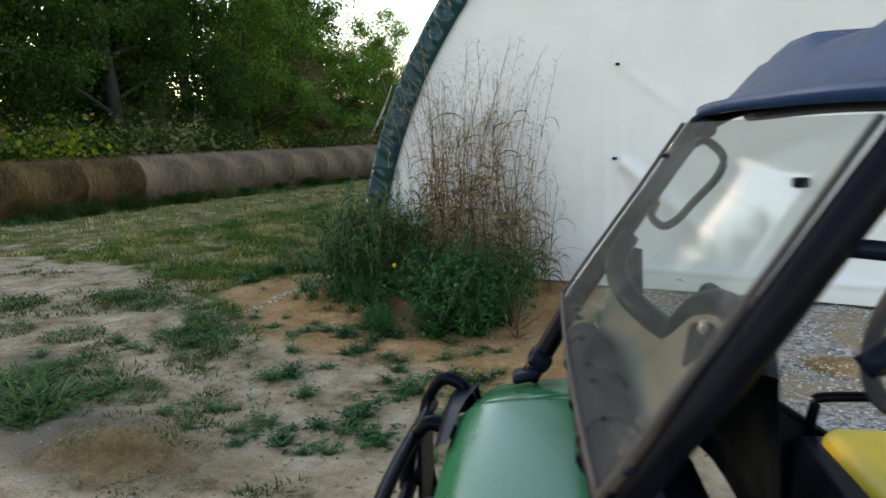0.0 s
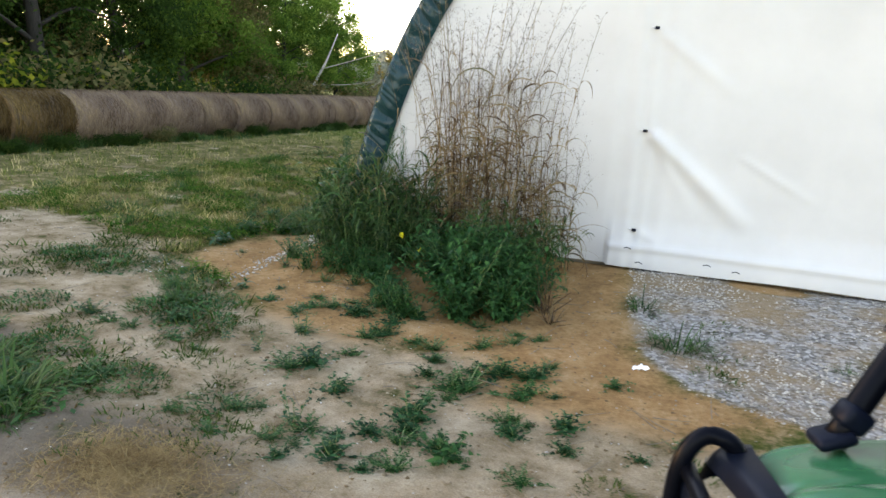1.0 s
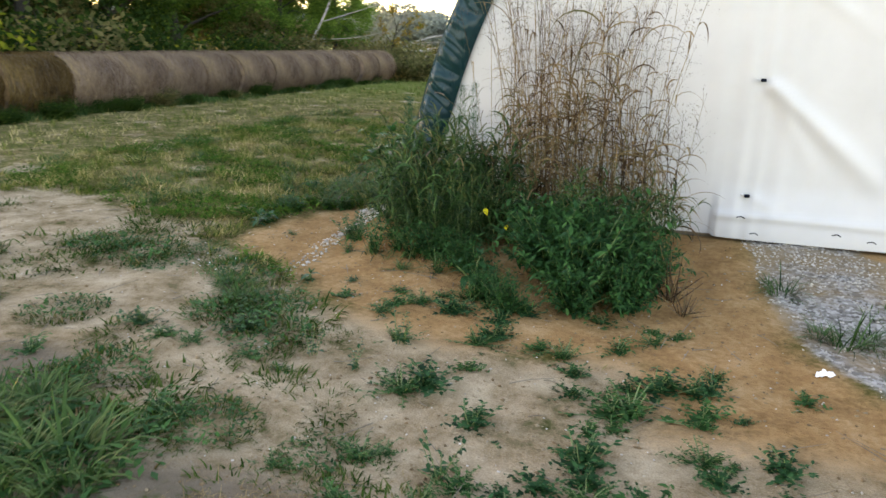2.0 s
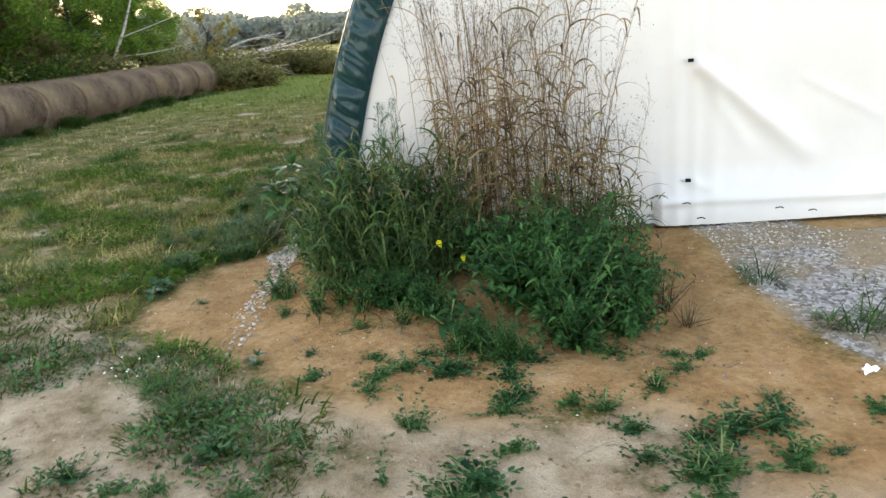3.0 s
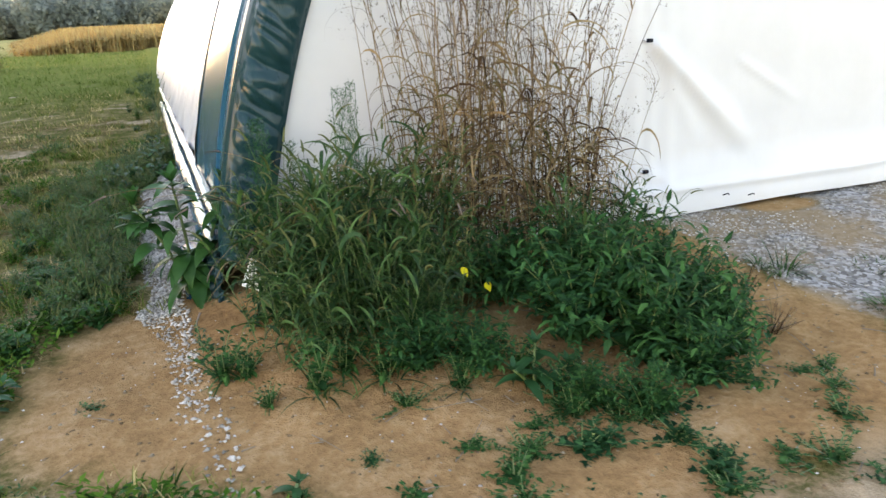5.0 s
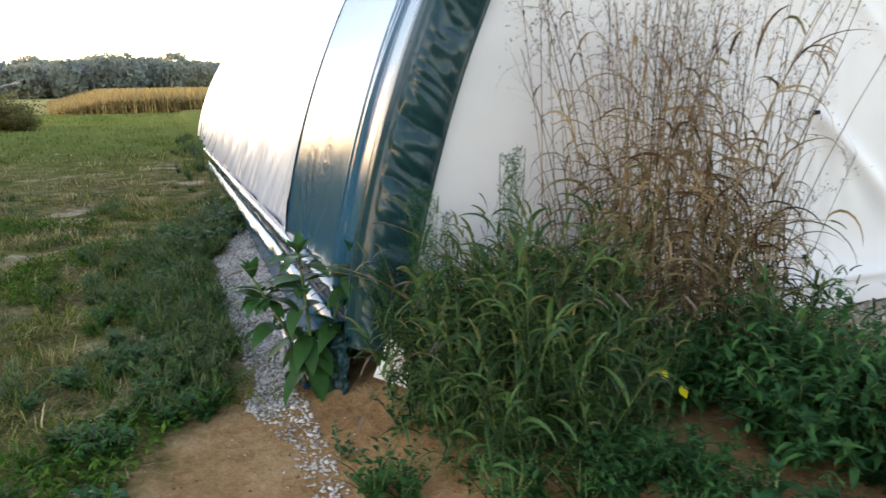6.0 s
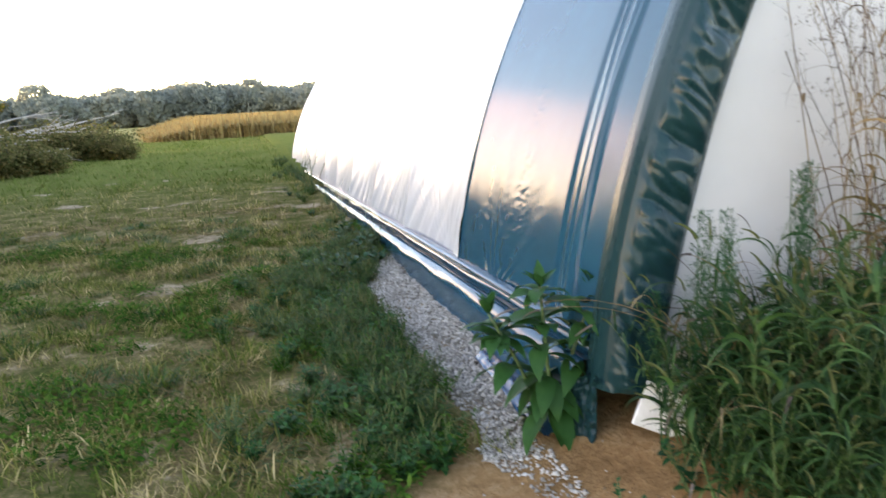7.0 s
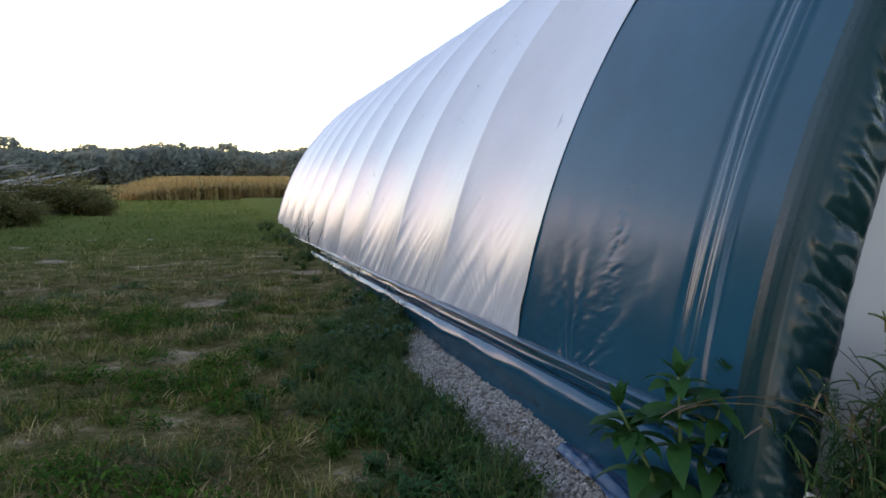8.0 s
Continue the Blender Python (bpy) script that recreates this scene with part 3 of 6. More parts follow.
def build_building():
    b = thing("hoop_building", pose(0, 0, 0, -1.6, 0, 0), "long white hoop-frame shelter with dark green film at its end", "hoop building")
    low = np.concatenate([np.linspace(A0, 0.42, 70), np.linspace(0.42, 0.75, 30)[1:], np.linspace(0.75, math.pi - 0.75, 40)[1:], np.linspace(math.pi - 0.75, math.pi - A0, 14)[1:]])

    def white(y, a):
        u = np.mod((y - Y_SEAM) / HOOP, 1.0)
        sag = 0.085 * np.sin(np.pi * u) ** 0.7
        zz = R * np.sin(a) + CZ - 0.5
        crease = 0.013 * wave(y * 3 + zz * 2.0, zz * 0.7, 7.0, 1.0) * np.exp(-np.abs(zz) / 0.45)
        fan = 0.009 * np.sin((u - 0.25) * 60 / (0.35 + np.abs(zz))) * np.exp(-np.abs(zz) / 0.25) * smooth01(0.02, 0.15, u) * smooth01(0.98, 0.8, u)
        lean = (y * 1.6 + zz) * 10.0
        spot = np.exp(-((u - 0.42 - 0.12 * np.sin(np.floor((y - Y_SEAM) / HOOP) * 2.3)) / 0.13) ** 2) * np.exp(-((zz - 0.42) / 0.34) ** 2) * smooth01(12.0, 5.0, y)
        crumple = 0.011 * spot * (0.5 - np.abs(np.sin(lean + 1.5 * np.sin(zz * 9 + y * 4)))) * (0.6 + 0.4 * np.sin(zz * 14 - y * 5))
        return R + 0.012 - sag + crease + fan + crumple + 0.006 * wave(y, a * 5, 1.7, 3.0)

    v, f = shell(np.concatenate([np.arange(Y_SEAM - 0.01, 8.0, 0.03), np.arange(8.0, Y_END + 0.01, 0.061)]), low, white)
    piece("cover", v, f, M_COVER, b, "white stretched cover film over the hoops", smooth=True)

    def dark(y, a):
        zz = R * np.sin(a) + CZ - 0.5
        u = (y - 0.3) / (Y_SEAM - 0.3)
        sag = 0.03 * np.sin(np.pi * np.clip(u, 0, 1)) ** 0.8
        top = smooth01(0.0, 3.0, zz)
        pleat = 0.030 * np.exp(-((y - 0.40 - 0.05 * top) / (0.05 + 0.02 * top)) ** 2)
        pleat += 0.012 * np.exp(-((y - 0.50 - 0.10 * top - 0.01 * np.sin(zz * 5)) / 0.018) ** 2) * smooth01(0.0, 0.5, zz)
        pleat += 0.010 * np.exp(-((y - 0.36 - 0.02 * top + 0.012 * np.sin(zz * 4 + 1)) / 0.014) ** 2)
        pleat -= 0.012 * np.exp(-((y - 0.60 - 0.06 * top) / 0.022) ** 2)
        flat = [Vector((p * 13.0, q * 52.0 + 9 * p, 0.7)) for p, q in zip(y.ravel(), zz.ravel())]
        dent = np.array([noise.noise(p) for p in flat]).reshape(y.shape)
        soft = np.array([noise.noise(p * 0.4) for p in flat]).reshape(y.shape)
        band = np.exp(-((y - 1.22 - 0.10 * zz) / (0.125 - 0.04 * np.clip(zz, 0, 1.6))) ** 2) * smooth01(1.9, 0.5, zz) * smooth01(0.0, 0.25, zz)
        ripple = 0.0040 * np.clip(dent + 0.1, -0.3, 0.5) * band * (0.6 + soft)
        ex, ez = y - 1.52, np.maximum(zz, 0) + 0.10
        turn, far = np.arctan2(ez, ex), np.hypot(ex, ez)
        fan = 0.0075 * np.sin(turn * 17 + 2.0 * np.sin(turn * 5) + 2 * soft) * np.exp(-far / 0.26) * smooth01(0.0, 0.5, turn) * smooth01(3.14, 2.4, turn)
        return R - sag + pleat + ripple + fan + 0.003 * np.exp(-np.abs(zz) / 0.5) * wave(y * 4, zz * 3, 4.0, 2.0)

    fine = np.concatenate([np.linspace(A0, 0.55, 230), np.linspace(0.55, math.pi - A0, 60)[1:]])
    v, f = shell(np.linspace(0.10, Y_SEAM, 190), fine, dark)
    piece("end_cover", v, f, M_DARK, b, "glossy dark green film with folds and ripples", smooth=True)

    # the crinkled wrap round the end hoop: round the edge and on to the front
    prof = [(0.012, 0.12), (0.018, 0.06), (0.016, 0.02), (0.0, -0.025), (-0.03, -0.05), (-0.08, -0.058), (-0.14, -0.054), (-0.20, -0.05), (-0.26, -0.045), (-0.285, -0.03)]
    ang = np.concatenate([np.linspace(A0 - 0.032, 0.9, 520), np.linspace(0.9, math.pi - A0, 201)[1:]])
    dr = np.interp(np.linspace(0, 9, 46), np.arange(10), [p[0] for p in prof])
    dy = np.interp(np.linspace(0, 9, 46), np.arange(10), [p[1] for p in prof])
    gd, ga = np.meshgrid(np.arange(46), ang, indexing="ij")
    arc = ga * R
    m = smooth01(15, 26, gd) * smooth01(45, 35, gd)
    warp = 0.10 * wave(arc, gd / 46, 2.3, 4.0)
    flat = [Vector((p * 6.5 + q / 46 * 1.5, q / 46 * 1.5 + 0.8 * p, 0.3)) for q, p in zip(gd.ravel(), (arc + warp).ravel())]
    big = np.array([noise.noise(p) for p in flat]).reshape(gd.shape)
    mid = np.array([noise.noise(p * 2.6 + Vector((3.1, 7.7, 1.0))) for p in flat]).reshape(gd.shape)
    pad = (0.085 * np.minimum(np.abs(big), 0.42) ** 0.8 + 0.030 * np.abs(mid)) * m
    r = R + dr[gd.astype(int)] + 0.35 * pad + 0.012 * wave(arc, gd * 0, 3.0, 1.0) * smooth01(38, 45, gd)
    v = np.stack([CX - r * np.cos(ga), dy[gd.astype(int)] - pad, CZ + r * np.sin(ga)], -1).reshape(-1, 3)
    piece("end_wrap", v, grid_faces(46, 720), M_WRAP, b, "crinkled dark green fabric wrapped round the end hoop", smooth=True)

    # side rail and the skirt that bulges down to the ground
    ys = np.concatenate([np.arange(0.12, 6.0, 0.03), np.arange(6.0, Y_END, 0.12)])
    wall = CX - R * math.cos(A0)

    def strip(name, prof, mat, label, sway, seed, samples=26, ys=ys, lift=0.0, crumple=0.0):
        k = np.linspace(0, len(prof) - 1, samples)
        o = np.interp(k, np.arange(len(prof)), [p[0] for p in prof])
        z = np.interp(k, np.arange(len(prof)), [p[1] for p in prof])
        for _ in range(2):
            o[1:-1], z[1:-1] = (o[:-2] + 2 * o[1:-1] + o[2:]) / 4, (z[:-2] + 2 * z[1:-1] + z[2:]) / 4
        gy, gk = np.meshgrid(ys, np.arange(samples), indexing="ij")
        ww = sway * (wave(gy, gk * 0.12, 1.4, seed) + 0.5 * wave(gy * 3, gk * 0.2, 1.9, seed + 2))
        x = wall - (o[gk] + ww)
        zz = z[gk] + 0.25 * ww * (gk > 2) + lift * (ground_z(x, gy) + 0.028 * np.minimum(gy, 3.0)) * np.clip(gk / (samples * 0.6), 0, 1) ** 2 + crumple * (wave(gy * 4, gk * 0.5, 3.0, seed) + 0.6 * wave(gy * 9, gk * 0.9, 3.0, seed + 1)) * gk / samples
        return piece(name, np.stack([x, gy, zz], -1).reshape(-1, 3), grid_faces(len(ys), samples), mat, b, label, smooth=True)

    strip("side_rail", [(-0.02, 0.53), (0.02, 0.528), (0.04, 0.517), (0.034, 0.503), (-0.02, 0.498), (-0.045, 0.48), (-0.05, 0.455), (-0.045, 0.43), (-0.03, 0.41), (0.0, 0.405)], M_DARK, "film-wrapped base rail with a rounded lip over a channel", 0.007, 0.5, 46)
    strip("skirt", [(0.0, 0.405), (0.03, 0.412), (0.06, 0.405), (0.09, 0.38), (0.11, 0.34), (0.12, 0.29), (0.118, 0.23), (0.106, 0.17), (0.094, 0.11), (0.088, 0.06), (0.10, 0.02)], M_DARK, "glossy dark film skirt bulging over the gravel", 0.010, 1.5, 34, lift=0.8)
    strip("skirt_hem", [(0.075, 0.12), (0.10, 0.09), (0.14, 0.07), (0.185, 0.05), (0.225, 0.035)], M_BLUE, "loose bluish hem of the skirt on the gravel", 0.026, 3.5, 18, np.arange(0.12, 1.25, 0.02), 1.0, 0.022)

    # the gable cloth
    xs = np.concatenate([np.linspace(-2.66, 2.6, 190), np.linspace(2.6, 8.66, 60)[1:]])
    vs = np.linspace(0, 1, 150) ** 1.25
    gx, gv = np.meshgrid(xs, vs, indexing="ij")
    top = CZ + np.sqrt(np.maximum((R - 0.25) ** 2 - (gx - CX) ** 2, 0.0))
    bot = np.where(gx < -0.22, 0.17 + 0.03 * wave(gx, gx * 0, 4.0), 0.165 + 0.012 * wave(gx, gx * 0, 2.2, 1.0))
    top = np.maximum(top, bot + 0.02)
    gz = bot + (top - bot) * gv

    def ridge(x1, z1, x2, z2, width, height, fade=0.6):
        ex, ez = x2 - x1, z2 - z1
        L = math.hypot(ex, ez)
        t = ((gx - x1) * ex + (gz - z1) * ez) / L
        d = ((gx - x1) * ez - (gz - z1) * ex) / L
        w = width * (1 + 1.2 * np.clip(t / L, 0, 1))
        return height * np.exp(-(d / w) ** 2) * smooth01(-0.03, 0.05, t) * smooth01(L, L * (1 - fade), t)

    out = 0.012 * wave(gx, gz, 1.6, 0.4) + 0.005 * wave(gx * 1.0, gz * 0.35, 6.0, 2.0)
    for args in ((0.05, 1.37, 1.15, 0.42, 0.045, 0.045), (0.03, 2.22, 0.85, 1.62, 0.03, 0.016), (0.80, 1.22, 1.55, 0.80, 0.016, 0.012), (0.02, 0.50, 0.30, 0.34, 0.03, 0.012), (0.05, 1.36, 0.55, 0.55, 0.035, 0.016)):
        out += ridge(*args)
    for x0, w, h in ((0.03, 0.035, 0.010), (-0.10, 0.05, 0.012), (-0.3, 0.06, 0.008), (0.18, 0.05, 0.008)):
        out += h * np.exp(-((gx - x0 - 0.02 * np.sin(gz * 2)) / w) ** 2) * smooth01(5.0, 1.0, gz)
    step = smooth01(-0.235, -0.215, gx)
    out += step * (0.075 * smooth01(0.62, 0.18, gz) + 0.022 * np.exp(-((gz - 0.335 - 0.012 * wave(gx, gx * 0, 2.5)) / 0.03) ** 2))
    out += (1 - step) * 0.02 * wave(gx * 2, gz, 3.0, 5.0) * smooth01(1.2, 0.2, gz)
    v = np.stack([gx, -out, gz], -1).reshape(-1, 3)
    piece("gable_cloth", v, grid_faces(len(xs), len(vs)), M_WHITE, b, "white woven cloth laced over the gable, creased at the ties", smooth=True)
    a = np.linspace(A0, math.pi - A0, 80)
    v = np.concatenate([[[CX, Y_END - 0.02, 1.0]], np.stack([CX - (R - 0.05) * np.cos(a), np.full(80, Y_END - 0.02), CZ + (R - 0.05) * np.sin(a)], -1)])
    k = np.arange(1, 80)
    piece("far_gable", v, np.stack([np.zeros(79, dtype=int), k, k + 1], -1), M_WHITE, b)
    # boards along the foot
    part("foot_board", box((5.6, 0.04, 0.20), (0.25, 0.06, 0.17), 0.008), M_WOOD, b, "dark weathered board under the gable cloth")
    part("corner_board", box((0.24, 0.018, 0.20), (-2.655, -0.165, 0.235), 0.005, Matrix.Rotation(radians(24), 4, "Y") @ Matrix.Rotation(radians(-14), 4, "Z")), M_BOARD, b, "white painted board end at the corner")
    for z in (0.5, 1.38, 2.25, 3.12):
        clip = part("tie_clip", box((0.040, 0.03, 0.026), (0.0, -0.045, z), 0.006), M_BLACK, b, "black plastic tie clip")
        part("tie_tab", box((0.016, 0.02, 0.012), (-0.036, -0.042, z + 0.004), 0.003), M_STEEL, clip)
    for x, z in ((0.62, 0.27), (0.86, 0.24), (-0.06, 0.34), (0.05, 0.22)):
        v, f = pipe([(x, -0.13, z), (x + 0.03, -0.15, z + 0.012), (x + 0.06, -0.13, z - 0.004)], 0.0045, 6, 4)
        piece("tie_cord", v, f, M_BLACK, b)
    # loose film crumpled at the foot of the corner, between the end of the skirt and the wrap
    u, w = np.meshgrid(np.linspace(0, 1, 44), np.linspace(0, 1, 36), indexing="ij")
    cells = [Vector((p * 4.5, q * 5.5, 0.4)) for p, q in zip(u.ravel(), w.ravel())]
    fold = np.array([abs(noise.noise(p)) + 0.5 * abs(noise.noise(p * 2.3)) for p in cells]).reshape(u.shape)
    x = -2.99 + 0.13 * u ** 1.2 - 0.05 * fold - 0.03 * (1 - w)
    y = 0.30 - 0.24 * u - 0.10 * fold * u - 0.04 * (1 - w)
    piece("bunched_film", np.stack([x, y, 0.03 + (0.34 - 0.16 * (1 - u)) * w + 0.03 * fold + 0.028 * y], -1).reshape(-1, 3), grid_faces(44, 36), M_WRAP, b, "crumpled dark film at the corner's foot", smooth=True)
    return b


build_building()

# ---- round hay bales in a row ----


def build_bales():
    rng = np.random.default_rng(3)
    first = None
    for k in range(17):
        y = -2.6 + 1.42 * k
        m = pose(-12.55 + 0.12 * math.sin(k * 1.3) + 0.02 * k, y, 0.56, 0, 0, rng.uniform(-3, 3))
        if k % 3 == 0:
            t = thing("round_bale", m, "shaggy golden-brown round hay bale lying in a row on grass" if k < 6 else "greyish-brown round hay bale lying in a row on grass", "hay bale", "row of round bales")
            yy, aa = np.meshgrid(np.linspace(-0.715, 0.715, 21), np.linspace(0, 2 * np.pi, 49), indexing="ij")
            r = (0.60 - 0.025 * smooth01(0.58, 0.715, np.abs(yy)) ** 1.8) * (1 + 0.022 * wave(np.cos(aa) * 3, yy * 3 + np.sin(aa) * 3, 1.0, k)) + 0.010 * wave(np.cos(aa) * 9, yy * 16, 1.0, k)
            v = np.stack([r * np.cos(aa), yy, r * np.sin(aa) * 0.97], -1).reshape(-1, 3)
            skin = M_BALEGOLD if k < 6 else M_BALE
            piece("roll", v, grid_faces(21, 49), skin, t, smooth=True)
            for s in (-1, 1):
                a = np.linspace(0, 2 * np.pi, 33)[:-1]
                v = np.concatenate([[[0, s * 0.71, 0]], np.stack([0.56 * np.cos(a), np.full(32, s * 0.71), 0.545 * np.sin(a)], -1)])
                i = np.arange(32)
                piece("end_face", v, np.stack([np.zeros(32, dtype=int), i + 1, (i + 1) % 32 + 1], -1), skin, t)
            # loose hay: strands that lie round the roll and come away from it, and a ragged fringe at the foot
            n = 2600
            a, ly = rng.uniform(-0.7, 3.9, n), rng.uniform(-0.74, 0.74, n)
            strand = np.linspace(0, 1, 6)[None]
            reach = rng.uniform(0.15, 0.55, n)[:, None] * rng.choice([-1, 1], n)[:, None]
            lift = rng.uniform(0.004, 0.055, n)[:, None] * np.sin(np.pi * strand) ** 0.7 + 0.03 * rng.uniform(0, 1, n)[:, None] * strand ** 2
            ang = a[:, None] + reach * strand
            rad = 0.605 + lift
            yy = ly[:, None] + rng.normal(0, 0.09, n)[:, None] * strand
            c = np.stack([rad * np.cos(ang), yy, rad * np.sin(ang) * 0.97], -1)
            w = rng.uniform(0.004, 0.010, n)[:, None, None] * (1 - 0.7 * strand[..., None])
            side = np.array([0.0, 1.0, 0.0])
            v = np.stack([c - side * w, c + side * w], 2).reshape(-1, 3)
            q = np.arange(n)[:, None] * 12 + np.arange(5)[None] * 2
            piece("straw_mass", v, np.stack([q, q + 1, q + 3, q + 2], -1).reshape(-1, 4), M_HAYGOLD if k < 6 else M_HAY, t, "loose strands of hay standing off the roll")
            first = t
        else:
            copy_thing(first, m)


build_bales()


def build_bale_grass():
    rng = np.random.default_rng(17)
    n = 16000
    y = rng.uniform(-3.5, 20.5, n)
    x = -11.98 + np.abs(rng.normal(0, 0.22, n)) * (1 + 0.6 * wave(y, y * 0, 1.3, 2.0))
    v, f = ribbons(np.stack([x, y, np.full(n, -0.01)], -1), rng.uniform(0, 6.28, n), rng.uniform(0.8, 1.5, n), rng.uniform(0.2, 1.4, n), rng.uniform(0.10, 0.34, n) * np.clip(0.75 + 0.6 * wave(y, x, 1.9, 5.0), 0.25, 1.3), rng.uniform(0.008, 0.02, n), 3)
    tagged(piece("bale_grass", v, f, M_LONG), "uncut green grass along the foot of the bales", "grass", kind="stuff")


build_bale_grass()

# ---- trees ----


def tree_mesh(seed, height, spread, leaves, leaf_size, bare):
    """Trunk with limbs, and a crown of leaves in clumps with gaps."""
    rng = np.random.default_rng(seed)
    wood, clumps = [], []
    lean = rng.normal(0, 0.03, 2)
    line = [(lean[0] * z + 0.10 * math.sin(z * 0.7 + seed), lean[1] * z + 0.08 * math.cos(z * 0.9 + seed), z) for z in np.linspace(-0.15, height * 0.9, 7)]
    r0 = 0.022 * height
    wood.append(pipe(line, [r0 * 1.5, r0, r0 * 0.85, r0 * 0.7, r0 * 0.5, r0 * 0.3, r0 * 0.12], 9, 3))
    for k in range(17):
        h = bare + (1 - bare) * (k + rng.uniform(0, 0.8)) / 17
        i = h * 0.97 * 6
        a, b = np.array(line[int(i)]), np.array(line[min(int(i) + 1, 6)])
        p = a + (b - a) * (i - int(i))
        az = k * 2.4 + rng.uniform(-0.5, 0.5)
        reach = spread * (1.05 - 0.75 * h) * rng.uniform(0.7, 1.15)
        d = np.array([math.cos(az), math.sin(az), 0.0])
        q1 = p + d * reach * 0.5 + (0, 0, reach * rng.uniform(0.1, 0.35))
        q2 = p + d * reach + (0, 0, reach * rng.uniform(0.1, 0.5))
        rr = r0 * (0.42 - 0.28 * h)
        wood.append(pipe([p, q1, q2], [rr, rr * 0.6, rr * 0.2], 6, 3))
        for j in range(7):
            s = rng.uniform(0.3, 1.05)
            c = p + (q2 - p) * s + rng.normal(0, 0.16 * spread, 3) * (1, 1, 0.7)
            clumps.append((c, rng.uniform(0.16, 0.34) * spread * 0.62))
    per = leaves // len(clumps)
    pts = np.concatenate([c + rng.normal(0, r * 0.55, (per, 3)) * (1.1, 1.1, 0.75) for c, r in clumps])
    pts = pts[pts[:, 2] > 0.3]
    return joined(wood), leaf_cloud(pts, leaf_size, rng)


def build_trees():
    rng = np.random.default_rng(12)
    kinds = []
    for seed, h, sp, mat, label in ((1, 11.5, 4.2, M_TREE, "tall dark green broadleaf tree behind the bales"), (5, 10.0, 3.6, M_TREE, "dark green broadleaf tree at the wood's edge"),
                                    (9, 8.0, 3.0, M_TREEY, "smaller tree with yellowing leaves at the wood's edge"), (14, 10.0, 3.8, M_TREELIT, "fresh green broadleaf tree, evening light painted into its leaf colour")):
        t = thing("tree", pose(0, 0, 0), label, "tree", "trees behind the bales")
        (v, f), (lv, lf) = tree_mesh(seed, h, sp, 38000, 0.125, 0.2 if seed != 9 else 0.12)
        piece("trunk", v, f, M_BARK, t, smooth=True)
        piece("crown", lv, lf, mat, t)
        kinds.append(t)
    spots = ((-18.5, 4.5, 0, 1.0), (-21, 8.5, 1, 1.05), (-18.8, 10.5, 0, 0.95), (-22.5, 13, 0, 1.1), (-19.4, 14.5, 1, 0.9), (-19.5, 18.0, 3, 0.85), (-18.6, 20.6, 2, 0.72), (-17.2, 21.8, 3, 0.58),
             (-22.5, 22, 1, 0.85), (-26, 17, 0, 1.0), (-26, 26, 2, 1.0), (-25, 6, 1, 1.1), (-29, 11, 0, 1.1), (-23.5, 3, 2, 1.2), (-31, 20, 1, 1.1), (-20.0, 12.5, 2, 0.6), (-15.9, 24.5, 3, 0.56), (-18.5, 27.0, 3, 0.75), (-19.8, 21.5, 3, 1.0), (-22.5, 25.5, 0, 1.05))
    used = set()
    for x, y, k, s in spots:
        m = pose(x, y, 0, 0, 0, rng.uniform(0, 360)) @ Matrix.Diagonal((s, s, s * rng.uniform(0.95, 1.1), 1))
        if k not in used:
            used.add(k)
            kinds[k].matrix_basis = m
        else:
            base = kinds[k]
            keep = base.matrix_basis.copy()
            base.matrix_basis = Matrix()
            copy_thing(base, m)
            base.matrix_basis = keep


build_trees()


